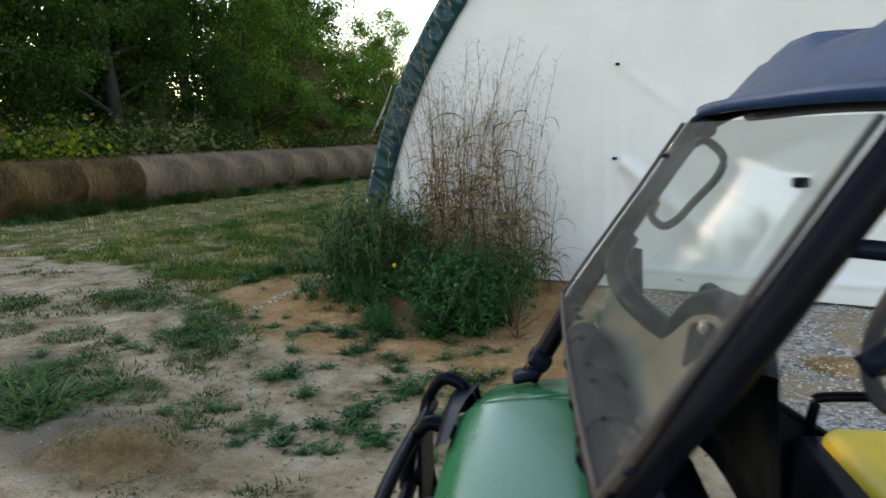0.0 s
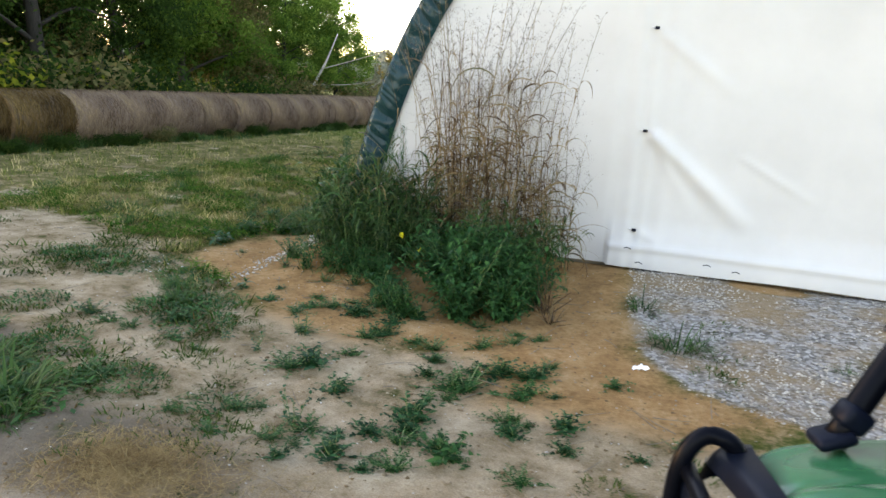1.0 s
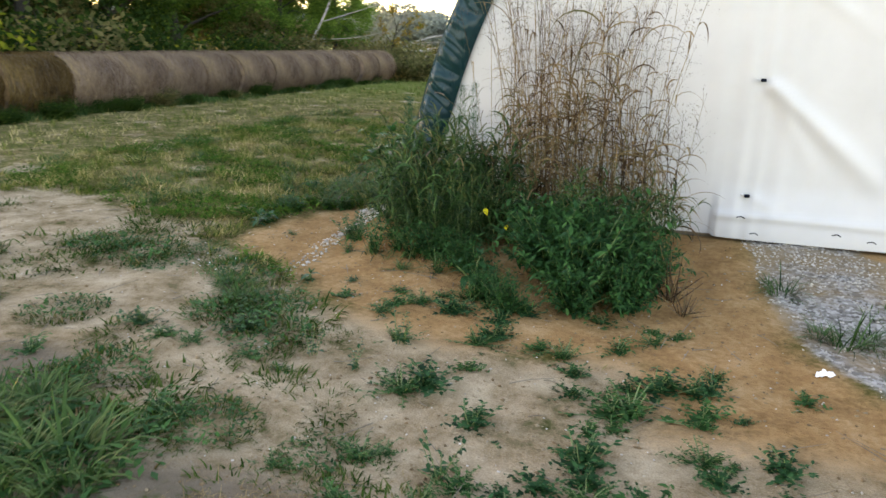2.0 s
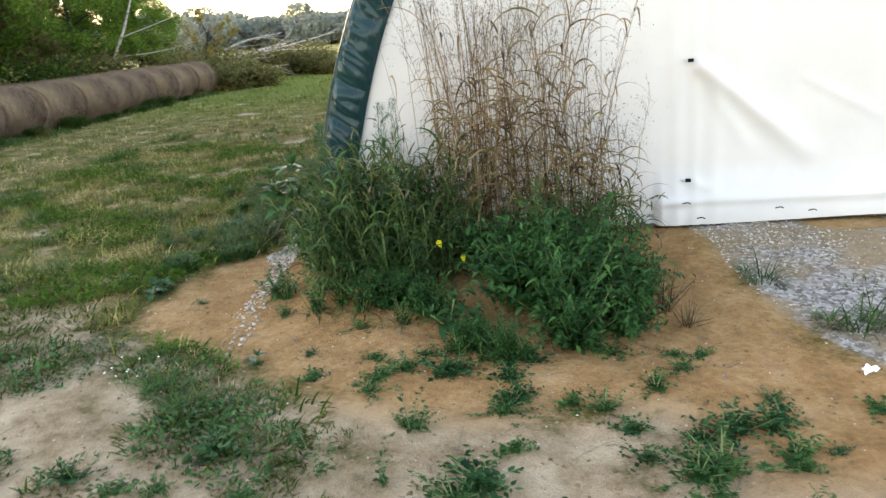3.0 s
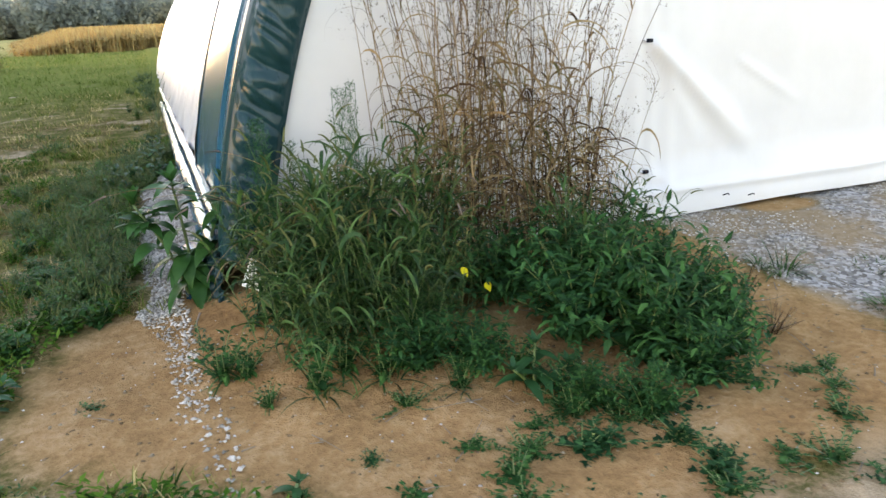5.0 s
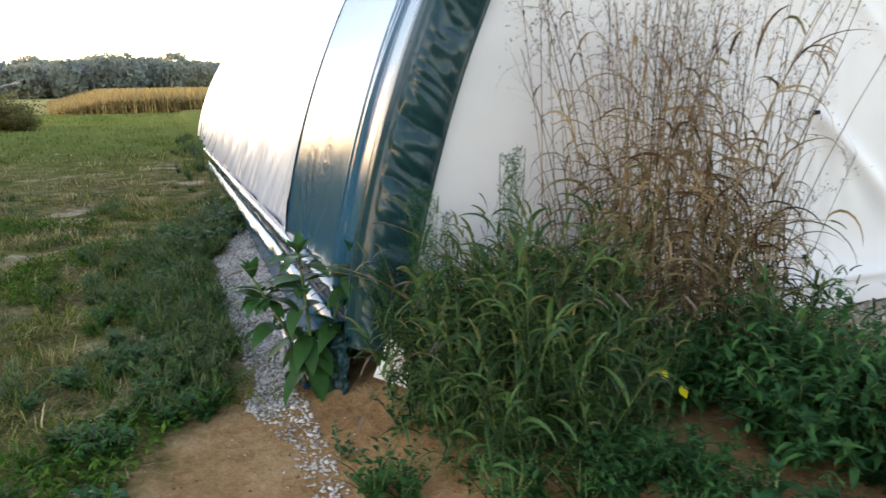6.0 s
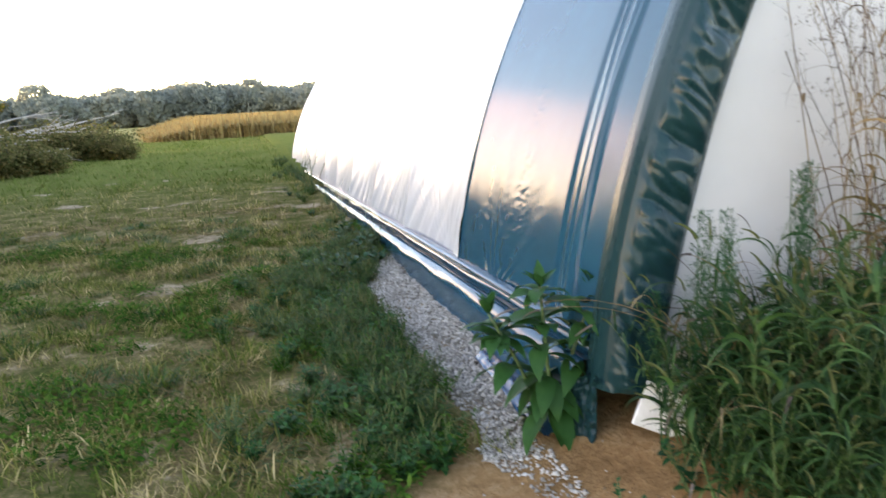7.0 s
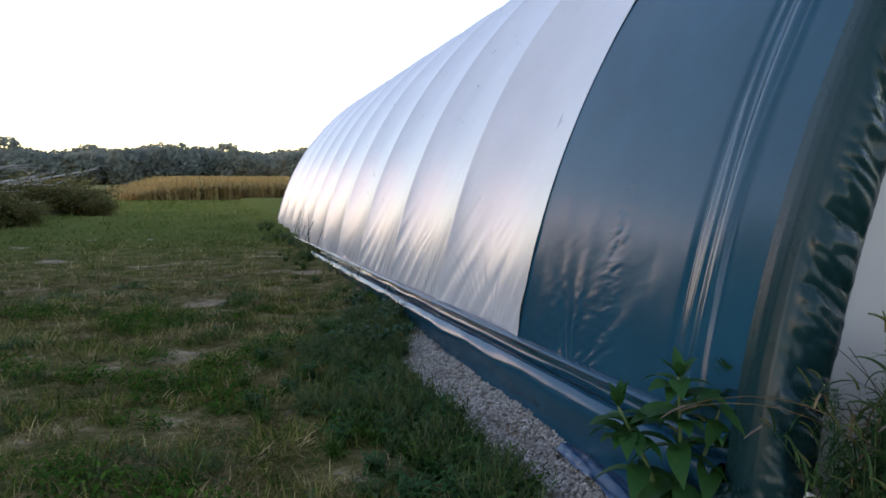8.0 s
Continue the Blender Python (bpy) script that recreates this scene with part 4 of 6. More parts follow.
def build_shrubs():
    """Undergrowth at the foot of the trees, and bushes by the fallen tree."""
    rng = np.random.default_rng(21)
    base = []
    for mat, label in ((M_TREE, "dark green undergrowth bush behind the bales"), (M_TREEY, "olive and brown weedy bush at the field's edge"), (M_GLOWLEAF, "bush added under the trees, backlight painted into its yellow-green leaves")):
        t = thing("bush", pose(0, 0, 0), label, "bush", "bushes")
        az = rng.uniform(0, 6.28, 26)
        v, f = stems(rng.normal(0, 0.15, (26, 3)) * (1, 1, 0), az, rng.uniform(0.7, 1.4, 26), rng.uniform(0, 0.6, 26), rng.uniform(0.8, 1.7, 26), 0.02)
        piece("branch_mass", v, f, M_BARK, t)
        c = along(np.zeros((26, 3)), az, np.full(26, 1.0), np.full(26, 0.4), rng.uniform(0.7, 1.6, 26), np.array([[0.35, 0.65, 1.0]])).reshape(-1, 3)
        pts = np.concatenate([p + rng.normal(0, 0.26, (60, 3)) for p in c])
        pts[:, 2] = np.abs(pts[:, 2])
        v, f = leaf_cloud(pts, 0.13, rng)
        piece("leaf_mass", v, f, mat, t)
        base.append(t)
    first = set()
    spots = [(-16.5, 2.5 + 2.1 * i + rng.uniform(-0.5, 0.5), 0 if i % 3 else 1, rng.uniform(0.8, 1.5)) for i in range(10)]
    spots += [(-11.72 + rng.uniform(-0.15, 0.2), -2.5 + 0.72 * i + rng.uniform(-0.5, 0.5), 0 if rng.uniform() < 0.7 else 1, rng.uniform(0.08, 0.27)) for i in range(32)]
    # bushes added where the light gaps under the trees are
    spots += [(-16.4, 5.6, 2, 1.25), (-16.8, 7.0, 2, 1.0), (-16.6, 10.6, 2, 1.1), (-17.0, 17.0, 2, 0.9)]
    spots += [(-11.3, 22.0, 1, 0.8), (-10.4, 23.0, 1, 0.6), (-9.6, 29.5, 1, 0.8), (-10.8, 30.5, 1, 1.0), (-12.2, 30.0, 1, 1.0), (-13.0, 23.5, 1, 1.1), (-14.5, 25.0, 1, 1.1), (-8.9, 28.6, 1, 0.5)]
    for x, y, k, s in spots:
        m = pose(x, y, 0, 0, 0, rng.uniform(0, 360)) @ Matrix.Diagonal((s * 1.2, s * 1.2, s, 1))
        if k not in first:
            first.add(k)
            base[k].matrix_basis = m
        else:
            keep = base[k].matrix_basis.copy()
            base[k].matrix_basis = Matrix()
            copy_thing(base[k], m)
            base[k].matrix_basis = keep


build_shrubs()


def build_fallen_tree():
    rng = np.random.default_rng(8)
    t = thing("fallen_tree", pose(0, 0, 0), "bare bleached dead tree fallen at the field's edge", "dead tree")
    v, f = pipe([(-17.5, 26.5, 0.3), (-15.5, 27.5, 0.7), (-13.2, 29.0, 1.1), (-11.5, 30.5, 1.5)], [0.20, 0.16, 0.10, 0.05], 9, 5)
    piece("trunk", v, f, M_DEAD, t, smooth=True)
    limbs = [((-13.6, 28.7, 1.05), (-11.6, 30.4, 1.35), (-9.4, 32.4, 1.85)), ((-14.2, 28.3, 0.95), (-12.2, 29.5, 1.2), (-10.0, 31.0, 1.1)), ((-14.8, 27.9, 0.9), (-13.0, 28.6, 1.7), (-11.2, 29.3, 2.0)),
             ((-15.2, 27.6, 0.8), (-13.6, 27.4, 0.7), (-11.8, 27.0, 1.0)), ((-16.2, 27.2, 0.6), (-14.8, 26.4, 1.6), (-12.8, 25.6, 2.6)), ((-14.0, 28.5, 1.0), (-12.4, 28.0, 0.5), (-10.6, 27.4, 0.6))]
    for p in limbs:
        v, f = pipe(p, [0.07, 0.045, 0.015], 6, 6)
        limb = piece("limb", v, f, M_DEAD, t, smooth=True)
        for _ in range(7):
            s = rng.uniform(0.3, 0.95)
            a = np.array(p[0]) * (1 - s) + np.array(p[2]) * s + (np.array(p[1]) - (np.array(p[0]) + np.array(p[2])) / 2) * 4 * s * (1 - s) * 0.5
            d = (np.array(p[2]) - np.array(p[0])) * rng.uniform(0.15, 0.35) + rng.normal(0, 0.35, 3)
            v, f = pipe([a, a + d * 0.5 + rng.normal(0, 0.06, 3), a + d], [0.022, 0.014, 0.005], 5, 4)
            piece("twig", v, f, M_DEAD, limb)
    snag = thing("dead_snag", pose(-16.4, 22.2, 0), "pale leaning bare snag beside the wood", "dead tree")
    v, f = pipe([(0, 0, 0), (0.5, 0, 1.4), (1.1, 0.1, 2.6), (1.6, 0.1, 3.7)], [0.075, 0.065, 0.05, 0.02], 8, 5)
    piece("trunk", v, f, M_DEAD, snag, smooth=True)
    for p in (((0.9, 0, 2.2), (1.9, 0.2, 2.5), (4.3, 0.3, 3.2)), ((0.6, 0, 1.5), (2.2, 0.2, 1.6), (4.0, 0.2, 1.9))):
        v, f = pipe(p, [0.026, 0.018, 0.007], 6, 6)
        piece("limb", v, f, M_DEAD, snag, smooth=True)

build_fallen_tree()


def build_sapling():
    """A thin young tree with a few turning leaves, by the fallen tree."""
    rng = np.random.default_rng(14)
    t = thing("sapling", pose(-13.3, 24.2, 0), "thin young tree with sparse yellow and orange leaves", "tree")
    piece("trunk", *pipe([(0, 0, -0.1), (0.1, 0.05, 0.9), (0.3, 0.1, 1.7), (0.5, 0.1, 2.4)], [0.05, 0.04, 0.03, 0.012], 8, 5), M_BARK, t, smooth=True)
    pts = []
    for p in (((0.2, 0.08, 1.3), (0.8, 0.2, 1.8), (1.7, 0.4, 2.35)), ((0.35, 0.1, 1.8), (0.9, 0.1, 2.3), (1.5, 0.2, 2.75)), ((0.1, 0.05, 1.0), (0.5, -0.2, 1.5), (1.0, -0.4, 1.9)), ((0.2, 0.1, 1.4), (-0.3, 0.2, 2.0), (-0.6, 0.3, 2.6)), ((0.4, 0.1, 2.0), (0.3, -0.1, 2.6), (0.2, -0.2, 3.1))):
        piece("limb", *pipe(p, [0.018, 0.011, 0.004], 6, 6), M_BARK, t, smooth=True)
        p = np.array(p)
        for s in rng.uniform(0.35, 1.0, 8):
            c = (1 - s) ** 2 * p[0] + 2 * s * (1 - s) * p[1] + s * s * p[2]
            pts.append(c + rng.normal(0, 0.085, (16, 3)))
    piece("crown", *leaf_cloud(np.concatenate(pts), 0.10, rng), M_AUTUMN, t)


build_sapling()


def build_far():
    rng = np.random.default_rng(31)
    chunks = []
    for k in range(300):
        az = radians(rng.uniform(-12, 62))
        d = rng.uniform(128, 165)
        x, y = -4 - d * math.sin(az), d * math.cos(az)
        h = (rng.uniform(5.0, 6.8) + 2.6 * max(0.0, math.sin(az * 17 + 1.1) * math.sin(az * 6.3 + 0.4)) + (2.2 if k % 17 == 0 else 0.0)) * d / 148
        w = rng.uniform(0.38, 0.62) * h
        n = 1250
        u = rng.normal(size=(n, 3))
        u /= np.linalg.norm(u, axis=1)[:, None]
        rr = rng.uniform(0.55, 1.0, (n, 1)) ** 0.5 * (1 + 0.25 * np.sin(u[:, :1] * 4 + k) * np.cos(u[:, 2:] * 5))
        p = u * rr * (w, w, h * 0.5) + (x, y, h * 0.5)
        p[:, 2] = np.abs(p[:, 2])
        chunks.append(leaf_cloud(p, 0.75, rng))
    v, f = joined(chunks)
    tagged(piece("far_wood", v, f, M_FARTREE_HAZE), "distant wood along the far side of the fields, haze painted into its leaves", "wood", kind="stuff")
    n = 15000
    x, y = rng.uniform(-15.5, 9, n), rng.uniform(46, 78, n)
    keep = x > -10.2 - (y - 46) * 0.145 + rng.uniform(0, 1.0, n)
    edge = 0.35 + 0.65 * smooth01(0.0, 5.0, x + 10.2 + (y - 46) * 0.145)[keep]
    base = np.stack([x, y, np.zeros(n)], -1)[keep]
    n = len(base)
    a = rng.uniform(0, 6.28, n)
    c1 = ribbons(base, a, np.full(n, 1.52), rng.uniform(0, 0.2, n), rng.uniform(1.05, 1.6, n) * edge, np.full(n, 0.10), 2, "stem")
    c2 = ribbons(base + edge[:, None] * (0, 0, 0.75), a + 1.2, rng.uniform(0.6, 1.2, n), rng.uniform(1.2, 2.2, n), rng.uniform(0.5, 0.8, n), np.full(n, 0.12), 3)
    c3 = ribbons(base + edge[:, None] * (0, 0, 0.6), a + 4.0, rng.uniform(0.6, 1.2, n), rng.uniform(1.2, 2.2, n), rng.uniform(0.5, 0.8, n), np.full(n, 0.12), 3)
    c4 = ribbons(base + edge[:, None] * (0, 0, 0.25), a + 2.6, rng.uniform(0.5, 1.2, n), rng.uniform(1.2, 2.2, n), rng.uniform(0.5, 0.8, n), np.full(n, 0.12), 3)
    v, f = joined([c1, c2, c3, c4])
    tagged(piece("maize_field", v, f, M_CORN), "ripe golden maize standing beyond the lawn", "crop field", kind="stuff")


build_far()

# ---- gravel ----


def build_gravel():
    rng = np.random.default_rng(41)

    def scatter(poly, n, lo, hi, margin):
        p = np.stack([rng.uniform(lo[0], hi[0], n), rng.uniform(lo[1], hi[1], n)], -1)
        d = inside(p[:, 0], p[:, 1], poly) + 0.06 * wave(p[:, 0], p[:, 1], 6.0, 2.0)
        return p[d > margin]

    p = np.concatenate([scatter(STRIP, 17000, (-3.6, 0.0), (-2.75, 4.5), -0.03), scatter(TRAIL, 3600, (-3.5, -1.95), (-3.0, 0.3), -0.03)])
    p = p[~((p[:, 1] < 0.1) & (rng.uniform(0, 1, len(p)) < 0.30 + 0.45 * smooth01(-0.1, -1.2, p[:, 1])))]
    v, f = chips(np.stack([p[:, 0], p[:, 1], ground_z(p[:, 0], p[:, 1]) + rng.uniform(0, 0.010, len(p))], -1), np.where(p[:, 1] < 0.1, rng.uniform(0.006, 0.017, len(p)), 0.0150), rng)
    tagged(piece("side_gravel", v, f, M_STONE), "pale limestone chips along the skirt and trailing on to the clay", "gravel", kind="stuff")
    p = scatter(PAD, 10000, (0.0, -2.8), (3.2, 0.3), -0.04)
    p = p[np.exp(-((p[:, 0] - 1.15) / 0.42) ** 2 - ((p[:, 1] + 0.12) / 0.30) ** 2) < rng.uniform(0.1, 0.7, len(p))]
    bare = wave(p[:, 0], p[:, 1], 1.9, 0.8)
    p = p[(bare < 0.15) | (rng.uniform(0, 1, len(p)) < 0.25)]
    v, f = chips(np.stack([p[:, 0], p[:, 1], ground_z(p[:, 0], p[:, 1]) + rng.uniform(0, 0.006, len(p))], -1), rng.uniform(0.006, 0.014, len(p)), rng)
    tagged(piece("pad_gravel", v, f, M_STONE), "grey limestone chips in front of the gable", "gravel", kind="stuff")
    n = 1500
    x, y = rng.uniform(-7.0, 1.5, n), rng.uniform(-5.2, 0.0, n)
    v, f = chips(np.stack([x, y, ground_z(x, y) + 0.002], -1), 0.007, rng)
    tagged(piece("loose_pebbles", v, f, M_STONE), "small loose pebbles and clods on the dirt", "pebbles", kind="stuff")
    n = 3200
    x, y = rng.uniform(-6.5, 1.2, n), rng.uniform(-5.0, -0.3, n)
    hit = np.maximum(inside(x, y, CLAY), inside(x, y, SAND)) + 0.2 * wave(x, y, 5.0, 3.0) > 0.05
    x, y = x[hit], y[hit]
    v, f = chips(np.stack([x, y, ground_z(x, y) + 0.001], -1), 0.011, rng)
    tagged(piece("dirt_clods", v, f, M_CLOD), "small crumbs and clods of dry dirt", "dirt", kind="stuff")
    n = 260
    x, y = rng.uniform(-6.0, 1.0, n), rng.uniform(-5.0, -0.8, n)
    v, f = stems(np.stack([x, y, ground_z(x, y) + 0.008], -1), rng.uniform(0, 6.28, n), rng.normal(0.05, 0.08, n), rng.normal(0, 0.3, n), rng.uniform(0.05, 0.28, n), 0.003, 4, 4)
    tagged(piece("fallen_twigs", v, f, M_WOOD), "dry twigs and stalks lying on the dirt", "twigs", kind="stuff")


build_gravel()

# ---- grass ----


def build_lawn():
    rng = np.random.default_rng(51)

    def field(n, lo, hi, length, width, keep_all=False, name="lawn_grass", label="", mat=M_LAWN, floor_share=0.07, clump=1.1):
        x, y = rng.uniform(lo[0], hi[0], n), rng.uniform(lo[1], hi[1], n)
        bare = np.maximum.reduce([inside(x, y, CLAY), inside(x, y, STRIP) + 0.05, inside(x, y, PAD), inside(x, y, SAND) * 0.8 - 0.15])
        bare += 0.22 * wave(x, y, 3.1, 1.0) + 0.12 * wave(x, y, 8.0, 2.0)
        tuft = 0.42 + 0.4 * wave(x, y, 2.4, 6.0) + 0.4 * wave(x, y, 6.5, 3.0) + 0.6 * wave(x, y, 15.0, 1.0) + 0.45 * wave(x, y, 33.0, 8.0)
        thin = smooth01(0.60, 0.26, lawn_spot(x, y))
        hit = (bare < 0) & (rng.uniform(0, 1, n) < np.clip(tuft * clump, floor_share, 1) * (0.03 + 0.97 * thin)) & ~((x > -2.95) & (y > 0))
        x, y, tuft = x[hit], y[hit], tuft[hit]
        n = len(x)
        L = length * rng.uniform(0.5, 1.5, n) * (0.5 + 0.9 * np.clip(tuft, 0, 1.2))
        v, f = ribbons(np.stack([x, y, ground_z(x, y) - 0.01], -1), rng.uniform(0, 6.28, n), rng.uniform(0.5, 1.45, n), rng.uniform(0.2, 1.6, n), L, width * rng.uniform(0.6, 1.4, n), 3)
        tagged(piece(name, v, f, mat), label, "grass", kind="stuff")

    field(110000, (-8.0, -2.5), (-2.9, 6.5), 0.085, 0.0058, label="short mixed lawn grass with dry blades beside the building")
    field(70000, (-14.0, -2.0), (-2.9, 16.0), 0.10, 0.012, label="lawn grass stretching to the bales")
    field(45000, (-17.0, 14.0), (-2.9, 46.0), 0.13, 0.03, label="greener grass towards the fields", mat=M_LAWNFAR)
    field(16000, (-9.0, -5.5), (1.0, -0.8), 0.05, 0.005, label="thin grass in the pale sand", clump=0.4, floor_share=0.0)


build_lawn()


def build_lawn_mix():
    """Small broad leaves and dead thatch among the lawn grass."""
    rng = np.random.default_rng(55)

    def spread(n, lo, hi, seed, limit):
        x, y = rng.uniform(lo[0], hi[0], n), rng.uniform(lo[1], hi[1], n)
        bare = np.maximum.reduce([inside(x, y, CLAY), inside(x, y, STRIP) + 0.05, inside(x, y, PAD), inside(x, y, SAND) * 0.8 - 0.1])
        hit = (bare < 0) & (wave(x, y, 2.6, seed) + 0.5 * wave(x, y, 7.0, seed + 1) > limit) & ~((x > -2.95) & (y > 0))
        x, y = x[hit], y[hit]
        return np.stack([x, y, ground_z(x, y)], -1)

    p = spread(80000, (-8.0, -2.5), (-2.9, 7.0), 2.0, 0.25)
    n = len(p)
    v, f = ribbons(p + np.stack([np.zeros(n), np.zeros(n), rng.uniform(0.0, 0.08, n)], -1), rng.uniform(0, 6.28, n), rng.uniform(0.0, 1.0, n), rng.uniform(0.2, 1.2, n), rng.uniform(0.03, 0.065, n), rng.uniform(0.013, 0.026, n), 2, "leaf")
    tagged(piece("lawn_clover", v, f, M_CLOVER), "patches of small broad leaves in the lawn", "lawn weeds", kind="stuff")
    p = spread(90000, (-9.0, -2.5), (-2.9, 10.0), 7.0, 0.15)
    n = len(p)
    v, f = ribbons(p + (0, 0, 0.012), rng.uniform(0, 6.28, n), rng.uniform(-0.1, 0.5, n), rng.uniform(0.0, 0.8, n), rng.uniform(0.04, 0.11, n), rng.uniform(0.004, 0.008, n), 2)
    tagged(piece("lawn_thatch", v, f, M_STRAW), "dead straw-coloured thatch in the lawn", "dry grass", kind="stuff")


build_lawn_mix()


def grass_tuft(rng, blades, length, spread, width=0.007):
    a = rng.uniform(0, 6.28, blades)
    r = spread * np.sqrt(rng.uniform(0, 1, blades))
    base = np.stack([r * np.cos(a), r * np.sin(a), np.full(blades, -0.01)], -1)
    return ribbons(base, a + rng.normal(0, 0.7, blades), rng.uniform(0.3, 1.35, blades), rng.uniform(0.4, 1.8, blades), length * rng.uniform(0.45, 1.3, blades), width * rng.uniform(0.6, 1.4, blades), 4)


def leafy(rng, n_stems, height, leaf, per, wide=0.45, lean=0.6, droop=0.5, start=0.15, steps=3):
    """Stems with leaves all along them, as (stems, leaves)."""
    az, el = rng.uniform(0, 6.28, n_stems), rng.uniform(1.5 - lean, 1.5, n_stems)
    bend, L = rng.normal(0.1, 0.2, n_stems), height * rng.uniform(0.6, 1.1, n_stems)
    base = np.stack([rng.normal(0, 0.05 * height, n_stems), rng.normal(0, 0.05 * height, n_stems), np.full(n_stems, -0.01)], -1)
    st = stems(base, az, el, bend, L, 0.0035 + 0.004 * height, 5)
    s = np.linspace(start, 1.0, per)[None] * np.ones((n_stems, 1))
    c = along(base, az, el, bend, L, s).reshape(-1, 3)
    n = len(c)
    size = leaf * rng.uniform(0.6, 1.3, n) * (1.15 - 0.5 * s.ravel())
    lv = ribbons(c, rng.uniform(0, 6.28, n), rng.uniform(-0.1, 0.9, n), rng.uniform(0.2, 0.2 + 2 * droop, n), size, size * wide, steps, "leaf", 0.25)
    return st, lv


def place_copies(base, spots, rng, tilt=6, tall=1.0):
    """The first spot takes the thing itself, the others copies. spots: x, y, scale."""
    for k, (x, y, s) in enumerate(spots):
        m = pose(x, y, float(ground_z(x, y)) - 0.004, rng.uniform(-tilt, tilt), rng.uniform(-tilt, tilt), rng.uniform(0, 360)) @ Matrix.Diagonal((s, s, s * tall * rng.uniform(0.85, 1.15), 1))
        if k:
            copy_thing(base, m)
        else:
            first = m
    base.matrix_basis = first


def build_ground_weeds():
    rng = np.random.default_rng(61)
    tufts = [(-3.88, -2.92, 1.3), (-4.3, -1.83, 1.7), (-3.39, -1.84, 1.3), (-2.9, -2.60, 1.6), (-3.07, -3.47, 1.1), (-3.19, -3.75, 1.2), (-2.63, -4.15, 1.9), (-2.27, -3.74, 1.0), (-1.74, -3.76, 0.9), (-3.23, -2.0, 1.3),
             (-3.01, -2.49, 1.4), (-3.9, -1.53, 1.0), (-2.6, -2.8, 1.4), (-4.12, -0.17, 1.1), (-2.75, -4.3, 1.4), (-4.7, -1.75, 1.4), (-4.0, -1.95, 1.2), (-2.75, -2.35, 1.2), (-4.6, -3.1, 1.3), (-5.4, -2.4, 1.5)]
    kinds = []
    for k in range(3):
        t = thing("grass_tuft", pose(0, 0, 0), "low spreading green grass tuft on pale sand", "grass tuft", "grass tufts on the sand")
        v, f = grass_tuft(rng, 520, 0.062, 0.24, 0.008)
        piece("grass_mass", v, f, M_TUFT, t)
        n = 260
        a, r = rng.uniform(0, 6.28, n), 0.23 * np.sqrt(rng.uniform(0, 1, n))
        p = np.stack([r * np.cos(a), r * np.sin(a), rng.uniform(0.004, 0.045, n)], -1)
        v, f = ribbons(p, rng.uniform(0, 6.28, n), rng.uniform(-0.1, 0.9, n), rng.uniform(0.2, 1.2, n), rng.uniform(0.025, 0.05, n), rng.uniform(0.010, 0.020, n), 2, "leaf")
        piece("leaf_mass", v, f, M_WEED, t)
        v, f = grass_tuft(rng, 45, 0.075, 0.22)
        piece("dead_grass_mass", v, f, M_STRAW, t)
        kinds.append(t)
    for k in range(3):
        place_copies(kinds[k], [(x, y, s * 0.85) for x, y, s in tufts[k::3]], rng)
    small = thing("small_grass_tuft", pose(0, 0, 0), "small thin grass tuft on pale sand", "grass tuft", "grass tufts on the sand")
    v, f = grass_tuft(rng, 120, 0.055, 0.13, 0.008)
    piece("grass_mass", v, f, M_TUFT, small)
    spots = []
    for _ in range(1600):
        x, y = rng.uniform(-7.5, 0.8), rng.uniform(-5.0, -0.9)
        if wave(x, y, 2.3, 0.2) > 0.05 and inside(x, y, CLAY) < -0.1 and len(spots) < 210:
            spots.append((x, y, rng.uniform(0.6, 1.6) * (1.3 if x < -2.5 else 0.75)))
    place_copies(small, spots, rng)

    big = thing("tall_grass_tuft", pose(0, 0, 0), "thick clump of long green grass blades on the sand", "grass tuft", "grass tufts on the sand")
    v, f = grass_tuft(rng, 330, 0.23, 0.20, 0.017)
    piece("grass_mass", v, f, M_LONG, big)
    v, f = grass_tuft(rng, 40, 0.16, 0.20, 0.006)
    piece("dead_grass_mass", v, f, M_STRAW, big)
    place_copies(big, [(-2.62, -4.18, 1.0), (-2.82, -4.32, 0.9), (-3.05, -3.88, 0.7), (-3.2, -4.05, 0.75), (-2.45, -4.32, 0.55), (-3.25, -2.15, 0.5), (-3.05, -2.35, 0.5)], rng)

    herbs = [(-1.25, -3.32, 0.9), (-2.11, -2.12, 0.9), (-1.65, -3.1, 1.2), (-1.42, -2.38, 1.0), (-0.70, -2.99, 1.3), (-1.18, -3.77, 1.0), (-0.94, -3.94, 1.0), (-0.47, -3.71, 1.2), (-0.29, -3.25, 1.0), (0.03, -3.46, 0.6),
             (0.17, -2.56, 0.8), (-0.29, -2.95, 0.45), (-0.13, -2.89, 0.4), (-3.56, -0.85, 0.5), (-2.85, -1.87, 0.5), (-2.55, -1.78, 0.4), (-2.46, -2.06, 0.8), (-2.14, -2.25, 0.8), (-1.77, -2.05, 1.1), (-1.99, -1.98, 0.7)]
